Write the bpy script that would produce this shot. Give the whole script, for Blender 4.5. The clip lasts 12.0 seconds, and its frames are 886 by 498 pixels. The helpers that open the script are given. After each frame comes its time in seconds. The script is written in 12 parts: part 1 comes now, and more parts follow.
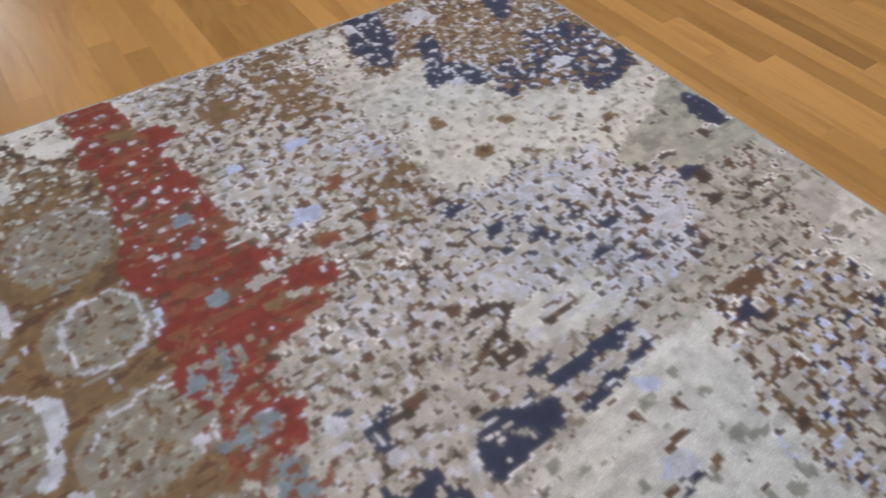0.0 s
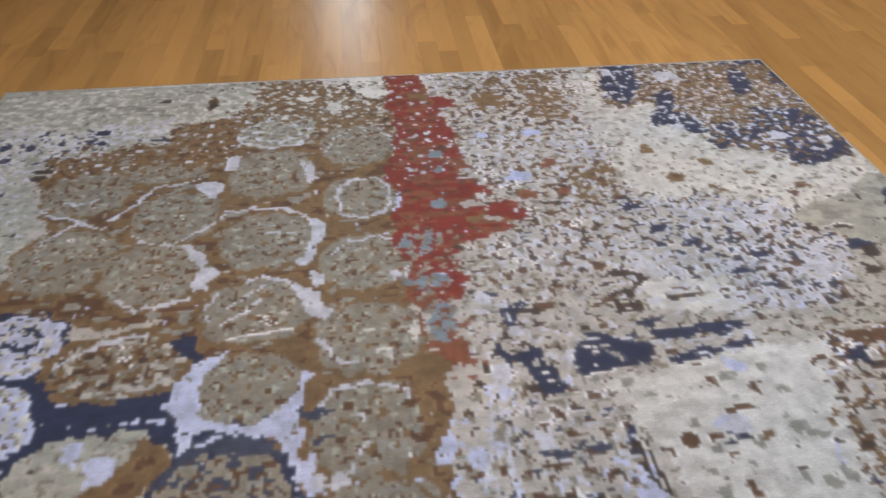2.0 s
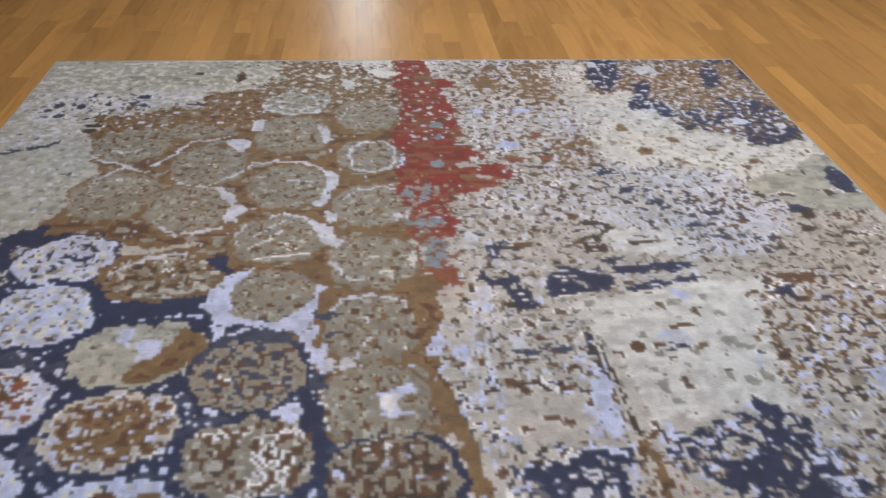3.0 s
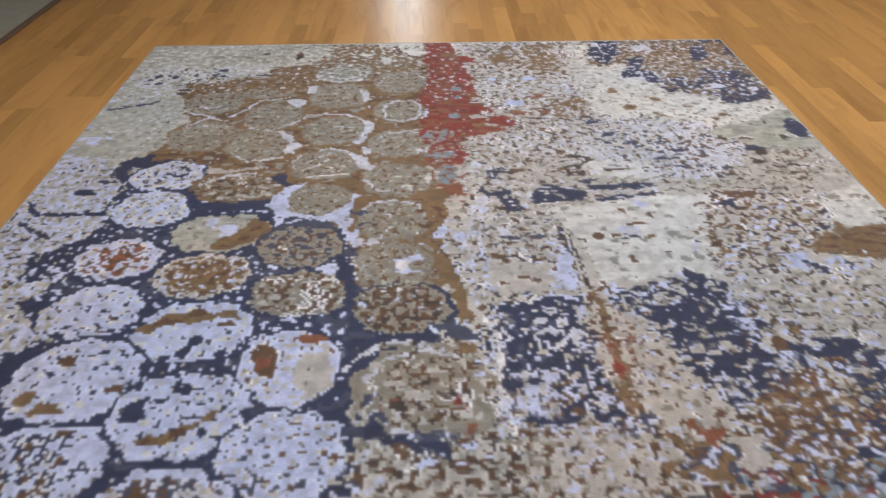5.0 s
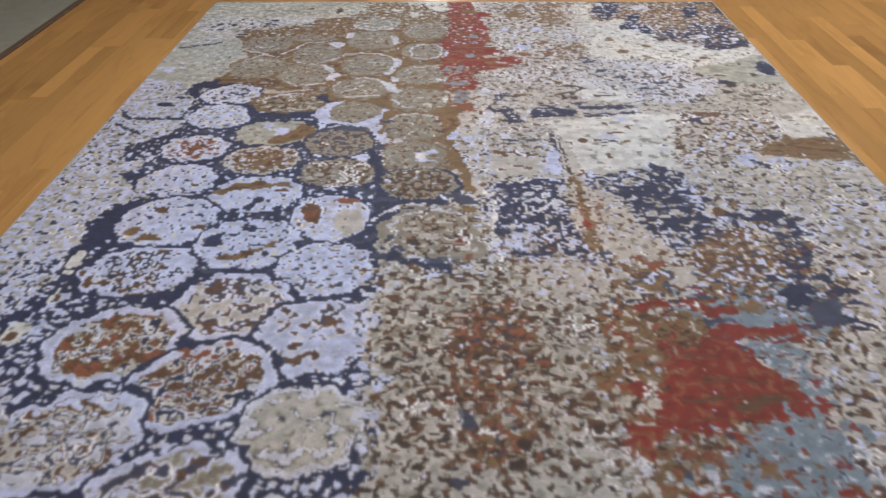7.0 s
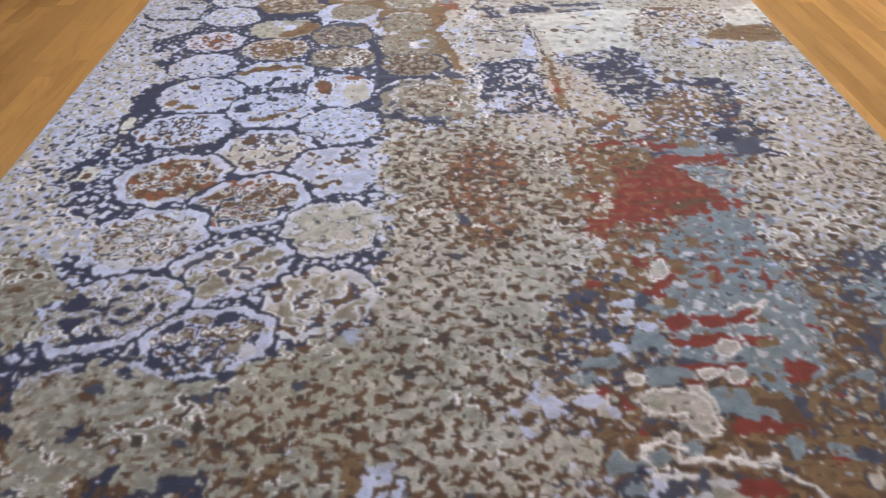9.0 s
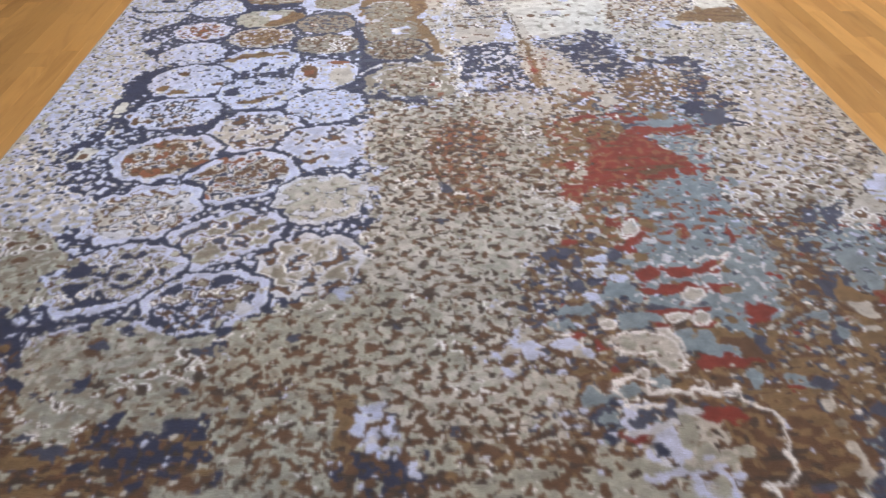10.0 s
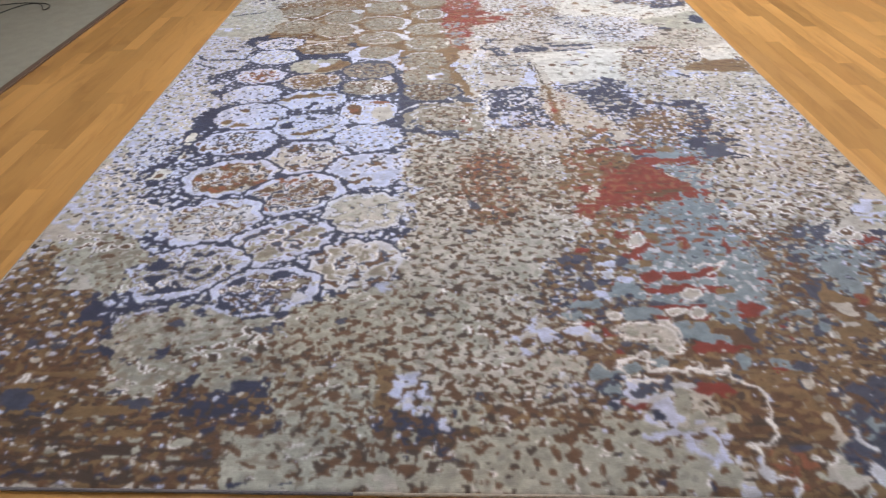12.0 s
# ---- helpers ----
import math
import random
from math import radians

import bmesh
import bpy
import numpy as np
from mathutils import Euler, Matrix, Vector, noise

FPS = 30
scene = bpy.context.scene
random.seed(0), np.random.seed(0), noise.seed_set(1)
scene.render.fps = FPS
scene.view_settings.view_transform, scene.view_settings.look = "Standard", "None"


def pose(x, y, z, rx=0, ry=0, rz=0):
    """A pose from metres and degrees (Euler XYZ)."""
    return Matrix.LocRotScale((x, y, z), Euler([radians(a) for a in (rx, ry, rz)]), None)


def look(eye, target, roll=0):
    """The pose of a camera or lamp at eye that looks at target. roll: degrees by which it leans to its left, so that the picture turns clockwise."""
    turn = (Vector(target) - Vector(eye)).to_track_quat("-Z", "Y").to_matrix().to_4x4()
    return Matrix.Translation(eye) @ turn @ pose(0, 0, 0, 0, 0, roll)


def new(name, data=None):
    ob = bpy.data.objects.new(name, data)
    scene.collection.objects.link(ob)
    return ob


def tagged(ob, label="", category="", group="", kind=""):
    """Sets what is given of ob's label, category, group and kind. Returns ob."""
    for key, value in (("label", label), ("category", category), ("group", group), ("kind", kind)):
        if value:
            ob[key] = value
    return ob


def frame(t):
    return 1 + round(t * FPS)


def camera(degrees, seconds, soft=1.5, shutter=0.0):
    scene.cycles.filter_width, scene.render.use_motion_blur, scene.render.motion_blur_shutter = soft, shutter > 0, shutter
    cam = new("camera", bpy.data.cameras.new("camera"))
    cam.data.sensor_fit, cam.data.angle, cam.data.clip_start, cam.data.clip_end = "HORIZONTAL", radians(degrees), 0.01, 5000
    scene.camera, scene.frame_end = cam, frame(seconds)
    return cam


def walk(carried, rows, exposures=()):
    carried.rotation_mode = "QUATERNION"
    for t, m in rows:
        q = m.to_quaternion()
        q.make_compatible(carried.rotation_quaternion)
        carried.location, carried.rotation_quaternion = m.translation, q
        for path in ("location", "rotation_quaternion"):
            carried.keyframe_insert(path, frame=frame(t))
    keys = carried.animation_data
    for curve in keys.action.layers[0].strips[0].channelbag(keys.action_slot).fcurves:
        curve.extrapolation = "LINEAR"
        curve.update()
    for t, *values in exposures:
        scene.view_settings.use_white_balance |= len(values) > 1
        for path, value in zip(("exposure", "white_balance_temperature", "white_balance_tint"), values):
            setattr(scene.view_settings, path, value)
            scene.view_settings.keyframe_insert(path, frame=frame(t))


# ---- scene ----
cam = camera(69.8, 12.0, soft=1.3, shutter=0.3)
PATH = [
    (0, (-0.04, -1.788, 1.151), (0.724, -0.753, -0.381), 1.7),
    (0.5, (-0.126, -1.925, 1.154), (0.503, -0.806, -0.38), -1.0),
    (1, (-0.228, -2.09, 1.193), (0.327, -0.84, -0.267), -0.0),
    (1.5, (-0.21, -2.208, 1.192), (0.199, -0.835, -0.203), 0.6),
    (2, (-0.145, -2.372, 1.218), (0.049, -0.91, -0.133), 1.0),
    (2.5, (-0.168, -2.563, 1.24), (-0.024, -1.078, -0.092), -0.1),
    (3, (-0.171, -2.729, 1.252), (0.027, -1.235, -0.062), 3.1),
    (3.2, (-0.163, -2.768, 1.259), (0.034, -1.274, -0.057), 3.3),
    (4.8, (-0.062, -3.304, 1.272), (-0.038, -1.744, 0.022), -0.5),
    (5, (-0.069, -3.362, 1.298), (-0.032, -1.811, 0.036), -0.2),
    (5.5, (-0.012, -3.495, 1.289), (-0.023, -1.929, 0.044), -0.2),
    (6, (0.03, -3.635, 1.279), (-0.035, -2.073, 0.031), -0.5),
    (6.5, (0.007, -3.806, 1.278), (-0.079, -2.25, 0.025), -0.7),
    (6.7, (-0.008, -3.885, 1.279), (-0.06, -2.326, 0.028), -0.2),
    (8.3, (-0.023, -4.369, 1.254), (-0.092, -2.89, -0.091), -2.3),
    (8.5, (-0.045, -4.436, 1.245), (-0.105, -2.956, -0.099), -2.0),
    (9, (-0.059, -4.562, 1.259), (-0.05, -3.093, -0.098), -0.6),
    (9.5, (-0.054, -4.652, 1.253), (-0.018, -3.179, -0.1), -0.7),
    (10, (-0.051, -4.718, 1.244), (-0.004, -3.243, -0.106), -0.9),
    (10.5, (-0.043, -4.776, 1.246), (-0.001, -3.304, -0.107), -1.5),
    (11, (-0.014, -4.85, 1.268), (-0.011, -3.353, -0.059), -2.2),
    (11.5, (-0.021, -4.941, 1.285), (-0.065, -3.374, 0.043), -2.5),
    (12, (-0.072, -5.026, 1.289), (-0.098, -3.434, 0.079), -1.5),
]
walk(cam, [(t, look(eye, target, roll)) for t, eye, target, roll in PATH], exposures=((0, -0.79), (2.5, -0.62), (5.5, -0.48), (8.5, -0.25), (10, 0.01), (12, 0.08)))

# ---- world and lights ----
world = bpy.data.worlds.new("room_air")
scene.world = world
world.use_nodes = True
sky_node = world.node_tree.nodes.new("ShaderNodeTexSky")
sky_node.sky_type = "NISHITA"
sky_node.sun_disc = False
sky_node.sun_elevation, sky_node.sun_rotation = radians(35), radians(180)
world.node_tree.links.new(sky_node.outputs[0], world.node_tree.nodes["Background"].inputs[0])
world.node_tree.nodes["Background"].inputs[1].default_value = 0.10
scene.view_settings.exposure = 0.0

FLOOR_Z = -0.010
CEIL_Z = 2.7
RUG_HALF, RUG_LONG = 1.525, 4.232
RUG_SLANT = 0.028  # the near end is not quite square


def area_lamp(name, m, sx, sy, watts, colour):
    lamp = bpy.data.lights.new(name, "AREA")
    lamp.shape, lamp.size, lamp.size_y, lamp.energy, lamp.color = "RECTANGLE", sx, sy, watts, colour
    ob = new(name, lamp)
    ob.matrix_world = m
    return ob


# recessed ceiling panels over the rug, and daylight in the glazed door
PANELS = [(-0.4, -0.3, 38), (1.9, 0.0, 56), (-0.8, -2.4, 29), (2.5, -2.4, 28), (-0.8, -5.7, 9), (2.5, -5.7, 9)]
for px, py, watts in PANELS:
    area_lamp("panel_light", pose(px, py, CEIL_Z - 0.02, 0, 0, 0), 0.56, 0.56, watts, (0.982, 0.968, 1.0))
area_lamp("door_daylight", pose(-0.3, 4.12, 1.15, 90, 0, 180), 0.40, 1.7, 10, (0.93, 0.97, 1.0))


# ---- materials ----
def mat(name):
    m = bpy.data.materials.new(name)
    m.use_nodes = True
    nt = m.node_tree
    return m, nt, nt.nodes["Principled BSDF"]


def node(nt, kind, **values):
    n = nt.nodes.new(kind)
    for key, value in values.items():
        n.inputs[key].default_value = value
    return n


def coords(nt, scale, offset_random=False):
    tc = nt.nodes.new("ShaderNodeTexCoord")
    mp = nt.nodes.new("ShaderNodeMapping")
    mp.inputs["Scale"].default_value = scale
    nt.links.new(tc.outputs["Object"], mp.inputs["Vector"])
    return mp


def ramp(nt, stops):
    r = nt.nodes.new("ShaderNodeValToRGB")
    while len(r.color_ramp.elements) < len(stops):
        r.color_ramp.elements.new(0.5)
    for e, (p, c) in zip(r.color_ramp.elements, stops):
        e.position, e.color = p, (*c, 1)
    return r


def mix(nt, kind, fac, a, b):
    n = nt.nodes.new("ShaderNodeMix")
    n.data_type, n.blend_type = "RGBA", kind
    for socket, value in ((n.inputs[0], fac), (n.inputs[6], a), (n.inputs[7], b)):
        if isinstance(value, bpy.types.NodeSocket):
            nt.links.new(value, socket)
        else:
            socket.default_value = value
    return n.outputs[2]


def bump(nt, bsdf, height, strength, distance):
    b = nt.nodes.new("ShaderNodeBump")
    b.inputs["Strength"].default_value, b.inputs["Distance"].default_value = strength, distance
    nt.links.new(height, b.inputs["Height"])
    nt.links.new(b.outputs[0], bsdf.inputs["Normal"])


def oak_material(name, island, base=(0.575, 0.322, 0.108)):
    m, nt, bsdf = mat(name)
    L = nt.links
    if island:
        rnd = nt.nodes.new("ShaderNodeNewGeometry").outputs["Random Per Island"]
    else:
        rnd = nt.nodes.new("ShaderNodeObjectInfo").outputs["Random"]
    geo = nt.nodes.new("ShaderNodeNewGeometry")
    shift = nt.nodes.new("ShaderNodeVectorMath")
    shift.operation = "SCALE"
    shift.inputs[0].default_value = (3.7, 9.1, 5.3)
    L.new(rnd, shift.inputs["Scale"])
    add = nt.nodes.new("ShaderNodeVectorMath")
    L.new(geo.outputs["Position"], add.inputs[0])
    L.new(shift.outputs[0], add.inputs[1])

    def grain(scale, detail, distortion):
        mp = nt.nodes.new("ShaderNodeMapping")
        mp.inputs["Scale"].default_value = scale
        L.new(add.outputs[0], mp.inputs["Vector"])
        n = node(nt, "ShaderNodeTexNoise", Scale=1.0, Detail=detail, Roughness=0.6, Distortion=distortion)
        L.new(mp.outputs[0], n.inputs["Vector"])
        return n.outputs[0]

    broad = grain((9, 1.6, 5), 3.0, 1.2)
    fine = grain((260, 7, 5), 2.0, 0.2)
    patch = grain((2.2, 1.2, 1), 2.0, 0.0)
    tone = ramp(nt, [(0.0, tuple(0.80 * c for c in base)), (0.5, base), (1.0, tuple(1.16 * c for c in base))])
    L.new(rnd, tone.inputs[0])
    shade = ramp(nt, [(0.28, (0.72, 0.66, 0.6)), (0.5, (1, 1, 1)), (0.75, (1.08, 1.06, 1.02))])
    L.new(broad, shade.inputs[0])
    c1 = mix(nt, "MULTIPLY", 0.75, tone.outputs[0], shade.outputs[0])
    pores = ramp(nt, [(0.36, (0.74, 0.68, 0.6)), (0.52, (1, 1, 1))])
    L.new(fine, pores.inputs[0])
    c2 = mix(nt, "MULTIPLY", 0.18, c1, pores.outputs[0])
    wear = ramp(nt, [(0.3, (0.90, 0.88, 0.86)), (0.7, (1.04, 1.04, 1.04))])
    L.new(patch, wear.inputs[0])
    c3 = mix(nt, "MULTIPLY", 0.8, c2, wear.outputs[0])
    L.new(c3, bsdf.inputs["Base Color"])
    rough = ramp(nt, [(0.3, (0.30, 0.30, 0.30)), (0.7, (0.42, 0.42, 0.42))])
    L.new(patch, rough.inputs[0])
    L.new(rough.outputs[0], bsdf.inputs["Roughness"])
    bsdf.inputs["Coat Weight"].default_value = 0.25
    bsdf.inputs["Coat Roughness"].default_value = 0.22
    bump(nt, bsdf, fine, 0.12, 0.0006)
    return m


def noisy_material(name, dark, light, scale, roughness, relief=0.0, metallic=0.0, weave=None):
    m, nt, bsdf = mat(name)
    mp = coords(nt, weave or (1, 1, 1))
    n = node(nt, "ShaderNodeTexNoise", Scale=scale, Detail=5.0, Roughness=0.6)
    nt.links.new(mp.outputs[0], n.inputs["Vector"])
    big = node(nt, "ShaderNodeTexNoise", Scale=scale / 14, Detail=2.0)
    nt.links.new(mp.outputs[0], big.inputs["Vector"])
    r = ramp(nt, [(0.3, dark), (0.7, light)])
    nt.links.new(n.outputs[0], r.inputs[0])
    stain = ramp(nt, [(0.3, (0.92, 0.91, 0.9)), (0.7, (1.03, 1.03, 1.03))])
    nt.links.new(big.outputs[0], stain.inputs[0])
    nt.links.new(mix(nt, "MULTIPLY", 1.0, r.outputs[0], stain.outputs[0]), bsdf.inputs["Base Color"])
    bsdf.inputs["Roughness"].default_value = roughness
    bsdf.inputs["Metallic"].default_value = metallic
    if relief:
        bump(nt, bsdf, n.outputs[0], 0.6, relief)
    return m


def pile_material():
    m, nt, bsdf = mat("hand_knotted_pile")
    L = nt.links
    dye = nt.nodes.new("ShaderNodeAttribute")
    dye.attribute_name = "dye"
    mp = coords(nt, (60, 420, 60))
    weft = node(nt, "ShaderNodeTexNoise", Scale=1.0, Detail=3.0, Roughness=0.65)
    L.new(mp.outputs[0], weft.inputs["Vector"])
    tufts = node(nt, "ShaderNodeTexNoise", Scale=330.0, Detail=2.0, Roughness=0.7)
    L.new(coords(nt, (1, 1, 1)).outputs[0], tufts.inputs["Vector"])
    r1 = ramp(nt, [(0.3, (0.83, 0.82, 0.81)), (0.7, (1.10, 1.10, 1.10))])
    L.new(weft.outputs[0], r1.inputs[0])
    r2 = ramp(nt, [(0.3, (0.86, 0.86, 0.86)), (0.7, (1.08, 1.08, 1.08))])
    L.new(tufts.outputs[0], r2.inputs[0])
    c = mix(nt, "MULTIPLY", 0.9, dye.outputs["Color"], r1.outputs[0])
    c = mix(nt, "MULTIPLY", 0.8, c, r2.outputs[0])
    L.new(c, bsdf.inputs["Base Color"])
    bsdf.inputs["Roughness"].default_value = 0.68
    bsdf.inputs["Sheen Weight"].default_value = 0.14
    bsdf.inputs["Sheen Roughness"].default_value = 0.5
    total = nt.nodes.new("ShaderNodeMath")
    L.new(weft.outputs[0], total.inputs[0])
    L.new(tufts.outputs[0], total.inputs[1])
    bump(nt, bsdf, total.outputs[0], 0.5, 0.002)
    return m


OAK = oak_material("honey_oak_strip", False)
OAK_DARK = oak_material("oak_heartwood", False, (0.44, 0.24, 0.079))
OAK_REST = oak_material("honey_oak_rest", True)
SUBFLOOR = noisy_material("dark_subfloor", (0.03, 0.018, 0.01), (0.05, 0.03, 0.016), 40, 0.9)
WALL_PAINT = noisy_material("taupe_wall_paint", (0.26, 0.235, 0.205), (0.30, 0.275, 0.24), 30, 0.75, 0.0004)
CEILING_PAINT = noisy_material("white_ceiling_paint", (0.74, 0.73, 0.71), (0.8, 0.79, 0.77), 30, 0.85, 0.0004)
WHITE_TRIM = noisy_material("white_trim_paint", (0.72, 0.71, 0.68), (0.78, 0.77, 0.74), 20, 0.4)
PILE = pile_material()
CORD_DARK = noisy_material("blue_grey_edge_cord", (0.09, 0.10, 0.14), (0.26, 0.25, 0.27), 90, 0.85, 0.0015, 0, (1, 4, 1))
CORD_PALE = noisy_material("cream_edge_cord", (0.30, 0.26, 0.21), (0.58, 0.53, 0.46), 70, 0.85, 0.0015, 0, (1, 4, 1))
RUNNER_PILE = noisy_material("grey_beige_loop_pile", (0.28, 0.28, 0.235), (0.36, 0.36, 0.30), 160, 0.9, 0.003)
RUNNER_EDGE = noisy_material("dark_brown_binding", (0.11, 0.07, 0.045), (0.16, 0.105, 0.07), 200, 0.8, 0.001)
CABLE = noisy_material("black_cable_sheath", (0.012, 0.012, 0.013), (0.02, 0.02, 0.021), 60, 0.45)
METAL = noisy_material("brushed_steel", (0.55, 0.55, 0.55), (0.62, 0.62, 0.62), 120, 0.35, 0, 1.0)
glass, glass_nt, glass_bsdf = mat("clear_glass")
glass_bsdf.inputs["Transmission Weight"].default_value = 1.0
glass_bsdf.inputs["Roughness"].default_value = 0.02
diffuser, diff_nt, diff_bsdf = mat("panel_diffuser")
diff_bsdf.inputs["Base Color"].default_value = (0.85, 0.85, 0.83, 1)
diff_bsdf.inputs["Emission Color"].default_value = (0.98, 0.98, 1.0, 1)
diff_bsdf.inputs["Emission Strength"].default_value = 4.0


# ---- mesh helpers ----
def part(name, bm, material, parent=None, label=""):
    me = bpy.data.meshes.new(name)
    bm.normal_update()
    bm.to_mesh(me)
    bm.free()
    me.materials.append(material)
    ob = new(name, me)
    ob.parent = parent
    if label:
        ob["label"] = label
    return ob


def box(x0, x1, y0, y1, z0, z1, bevel=0.0, bm=None):
    bm = bm or bmesh.new()
    made = bmesh.ops.create_cube(bm, size=1.0, matrix=Matrix.LocRotScale(((x0 + x1) / 2, (y0 + y1) / 2, (z0 + z1) / 2), None, (x1 - x0, y1 - y0, z1 - z0)))
    if bevel:
        edges = list({e for v in made["verts"] for e in v.link_edges})
        bmesh.ops.bevel(bm, geom=edges, offset=bevel, segments=2, affect="EDGES", profile=0.5)
    return bm


def wall_with_hole(name, x0, x1, y0, y1, hole=None):
    """An upright wall from floor to ceiling; hole: (from, to, bottom, top) along x."""
    bm = bmesh.new()
    if hole:
        a, b, lo, hi = hole
        box(x0, a, y0, y1, FLOOR_Z, CEIL_Z, 0, bm)
        box(b, x1, y0, y1, FLOOR_Z, CEIL_Z, 0, bm)
        box(a, b, y0, y1, hi, CEIL_Z, 0, bm)
        if lo > FLOOR_Z + 0.001:
            box(a, b, y0, y1, FLOOR_Z, lo, 0, bm)
    else:
        box(x0, x1, y0, y1, FLOOR_Z, CEIL_Z, 0, bm)
    return tagged(part(name, bm, WALL_PAINT), "plain taupe painted room wall", "wall", kind="structure")


# ---- the room ----
X0, X1, Y0, Y1 = -5.0, 4.6, -8.2, 4.0
tagged(part("ceiling", box(X0 - 0.15, X1 + 0.15, Y0 - 0.15, Y1 + 0.15, CEIL_Z, CEIL_Z + 0.12), CEILING_PAINT), "plain white painted room ceiling", "ceiling", kind="structure")
wall_with_hole("wall_north", X0 - 0.15, X1 + 0.15, Y1, Y1 + 0.15, (-0.72, 0.12, FLOOR_Z, 2.12))
wall_with_hole("wall_south", X0 - 0.15, X1 + 0.15, Y0 - 0.15, Y0)
wall_with_hole("wall_west", X0 - 0.15, X0, Y0, Y1)
wall_with_hole("wall_east", X1, X1 + 0.15, Y0, Y1)
for nm, dims in (("baseboard_west", (X0, X0 + 0.016, Y0, Y1)), ("baseboard_east", (X1 - 0.016, X1, Y0, Y1)), ("baseboard_south", (X0 + 0.016, X1 - 0.016, Y0, Y0 + 0.016)),
                 ("baseboard_north_a", (X0 + 0.016, -0.8, Y1 - 0.016, Y1)), ("baseboard_north_b", (0.2, X1 - 0.016, Y1 - 0.016, Y1))):
    tagged(part(nm, box(*dims, FLOOR_Z, FLOOR_Z + 0.11, 0.004), WHITE_TRIM), "white painted wooden baseboard along the wall", "baseboard", kind="structure")

# glazed door in the far wall
door = tagged(new("door_1"), "tall white glazed door letting daylight in", "door", kind="structure")
door.location = (-0.3, Y1, FLOOR_Z)
for nm, d in (("jamb", (-0.42, -0.37, -0.02, 0.12, 0, 2.13)), ("jamb", (0.37, 0.42, -0.02, 0.12, 0, 2.13)), ("head", (-0.37, 0.37, -0.02, 0.12, 2.06, 2.13))):
    part(nm, box(*d, 0.003), WHITE_TRIM, door)
for nm, d in (("stile", (-0.368, -0.21, 0.03, 0.07, 0.006, 2.056)), ("stile", (0.21, 0.368, 0.03, 0.07, 0.006, 2.056)), ("rail", (-0.21, 0.21, 0.03, 0.07, 0.006, 0.20)), ("rail", (-0.21, 0.21, 0.03, 0.07, 1.97, 2.056))):
    part(nm, box(*d, 0.003), WHITE_TRIM, door)
pane = part("pane", box(-0.21, 0.21, 0.047, 0.053, 0.20, 1.97), glass, door, "clear glass pane")
pane.visible_shadow = False
part("handle", box(0.315, 0.345, -0.03, 0.03, 0.98, 1.10, 0.006), METAL, door, "brushed steel handle")

for px, py, watts in PANELS:
    lampthing = tagged(new("ceiling_light"), "flat square recessed ceiling panel, lit warm white", "ceiling light", group="ceiling panels")
    lampthing.location = (px, py, CEIL_Z)
    bm = bmesh.new()
    for d in ((-0.31, 0.31, -0.31, -0.285), (-0.31, 0.31, 0.285, 0.31), (-0.31, -0.285, -0.285, 0.285), (0.285, 0.31, -0.285, 0.285)):
        box(*d, -0.014, 0.0, 0, bm)
    part("rim", bm, WHITE_TRIM, lampthing)
    part("diffuser", box(-0.284, 0.284, -0.284, 0.284, -0.008, -0.002), diffuser, lampthing)


# ---- the rug: a design of dyed knots, woven on a fine grid ----
KNOT = 0.004
NU, NV = int(2 * RUG_HALF / KNOT) + 1, int(RUG_LONG / KNOT) + 1
AU = np.linspace(-RUG_HALF, RUG_HALF, NU)
AV = np.linspace(0.0, RUG_LONG, NV)
dice = np.random.RandomState(11)


def weave_noise(su, sv, iu=slice(None), iv=slice(None)):
    """Smooth random values about 0, with features su wide and sv long."""
    u, v = AU[iu] / su, AV[iv] / sv
    u0, v0 = np.floor(u).astype(int), np.floor(v).astype(int)
    table = dice.uniform(-1, 1, (v0.max() - v0.min() + 2, u0.max() - u0.min() + 2))
    fu, fv = u - u0, v - v0
    fu, fv = fu * fu * (3 - 2 * fu), fv * fv * (3 - 2 * fv)
    a, b = u0 - u0.min(), v0 - v0.min()
    top = table[b][:, a] * (1 - fu) + table[b][:, a + 1] * fu
    low = table[b + 1][:, a] * (1 - fu) + table[b + 1][:, a + 1] * fu
    return top * (1 - fv)[:, None] + low * fv[:, None]


def dapples(length, count):
    """Fields of evenly spaced soft flecks, about one to each length, for the dyer to cut."""
    fu, fv = np.meshgrid(np.fft.fftfreq(NU, KNOT), np.fft.fftfreq(NV, KNOT))
    f = np.hypot(fu, fv * 0.92) * length
    band = np.exp(-((f - 1.0) / 0.42) ** 2) + 0.35 * np.exp(-((f - 1.9) / 0.6) ** 2)
    made = []
    for _ in range(count):
        field = np.fft.ifft2(np.fft.fft2(dice.normal(size=(NV, NU))) * band).real
        made.append(field / field.std())
    return made


COARSE, FINE = dapples(0.052, 10), dapples(0.048, 10)


def dapple(fields, iu, iv):
    field = fields[dice.randint(len(fields))]
    return np.roll(field, (dice.randint(NV), dice.randint(NU)), (0, 1))[iv, iu]


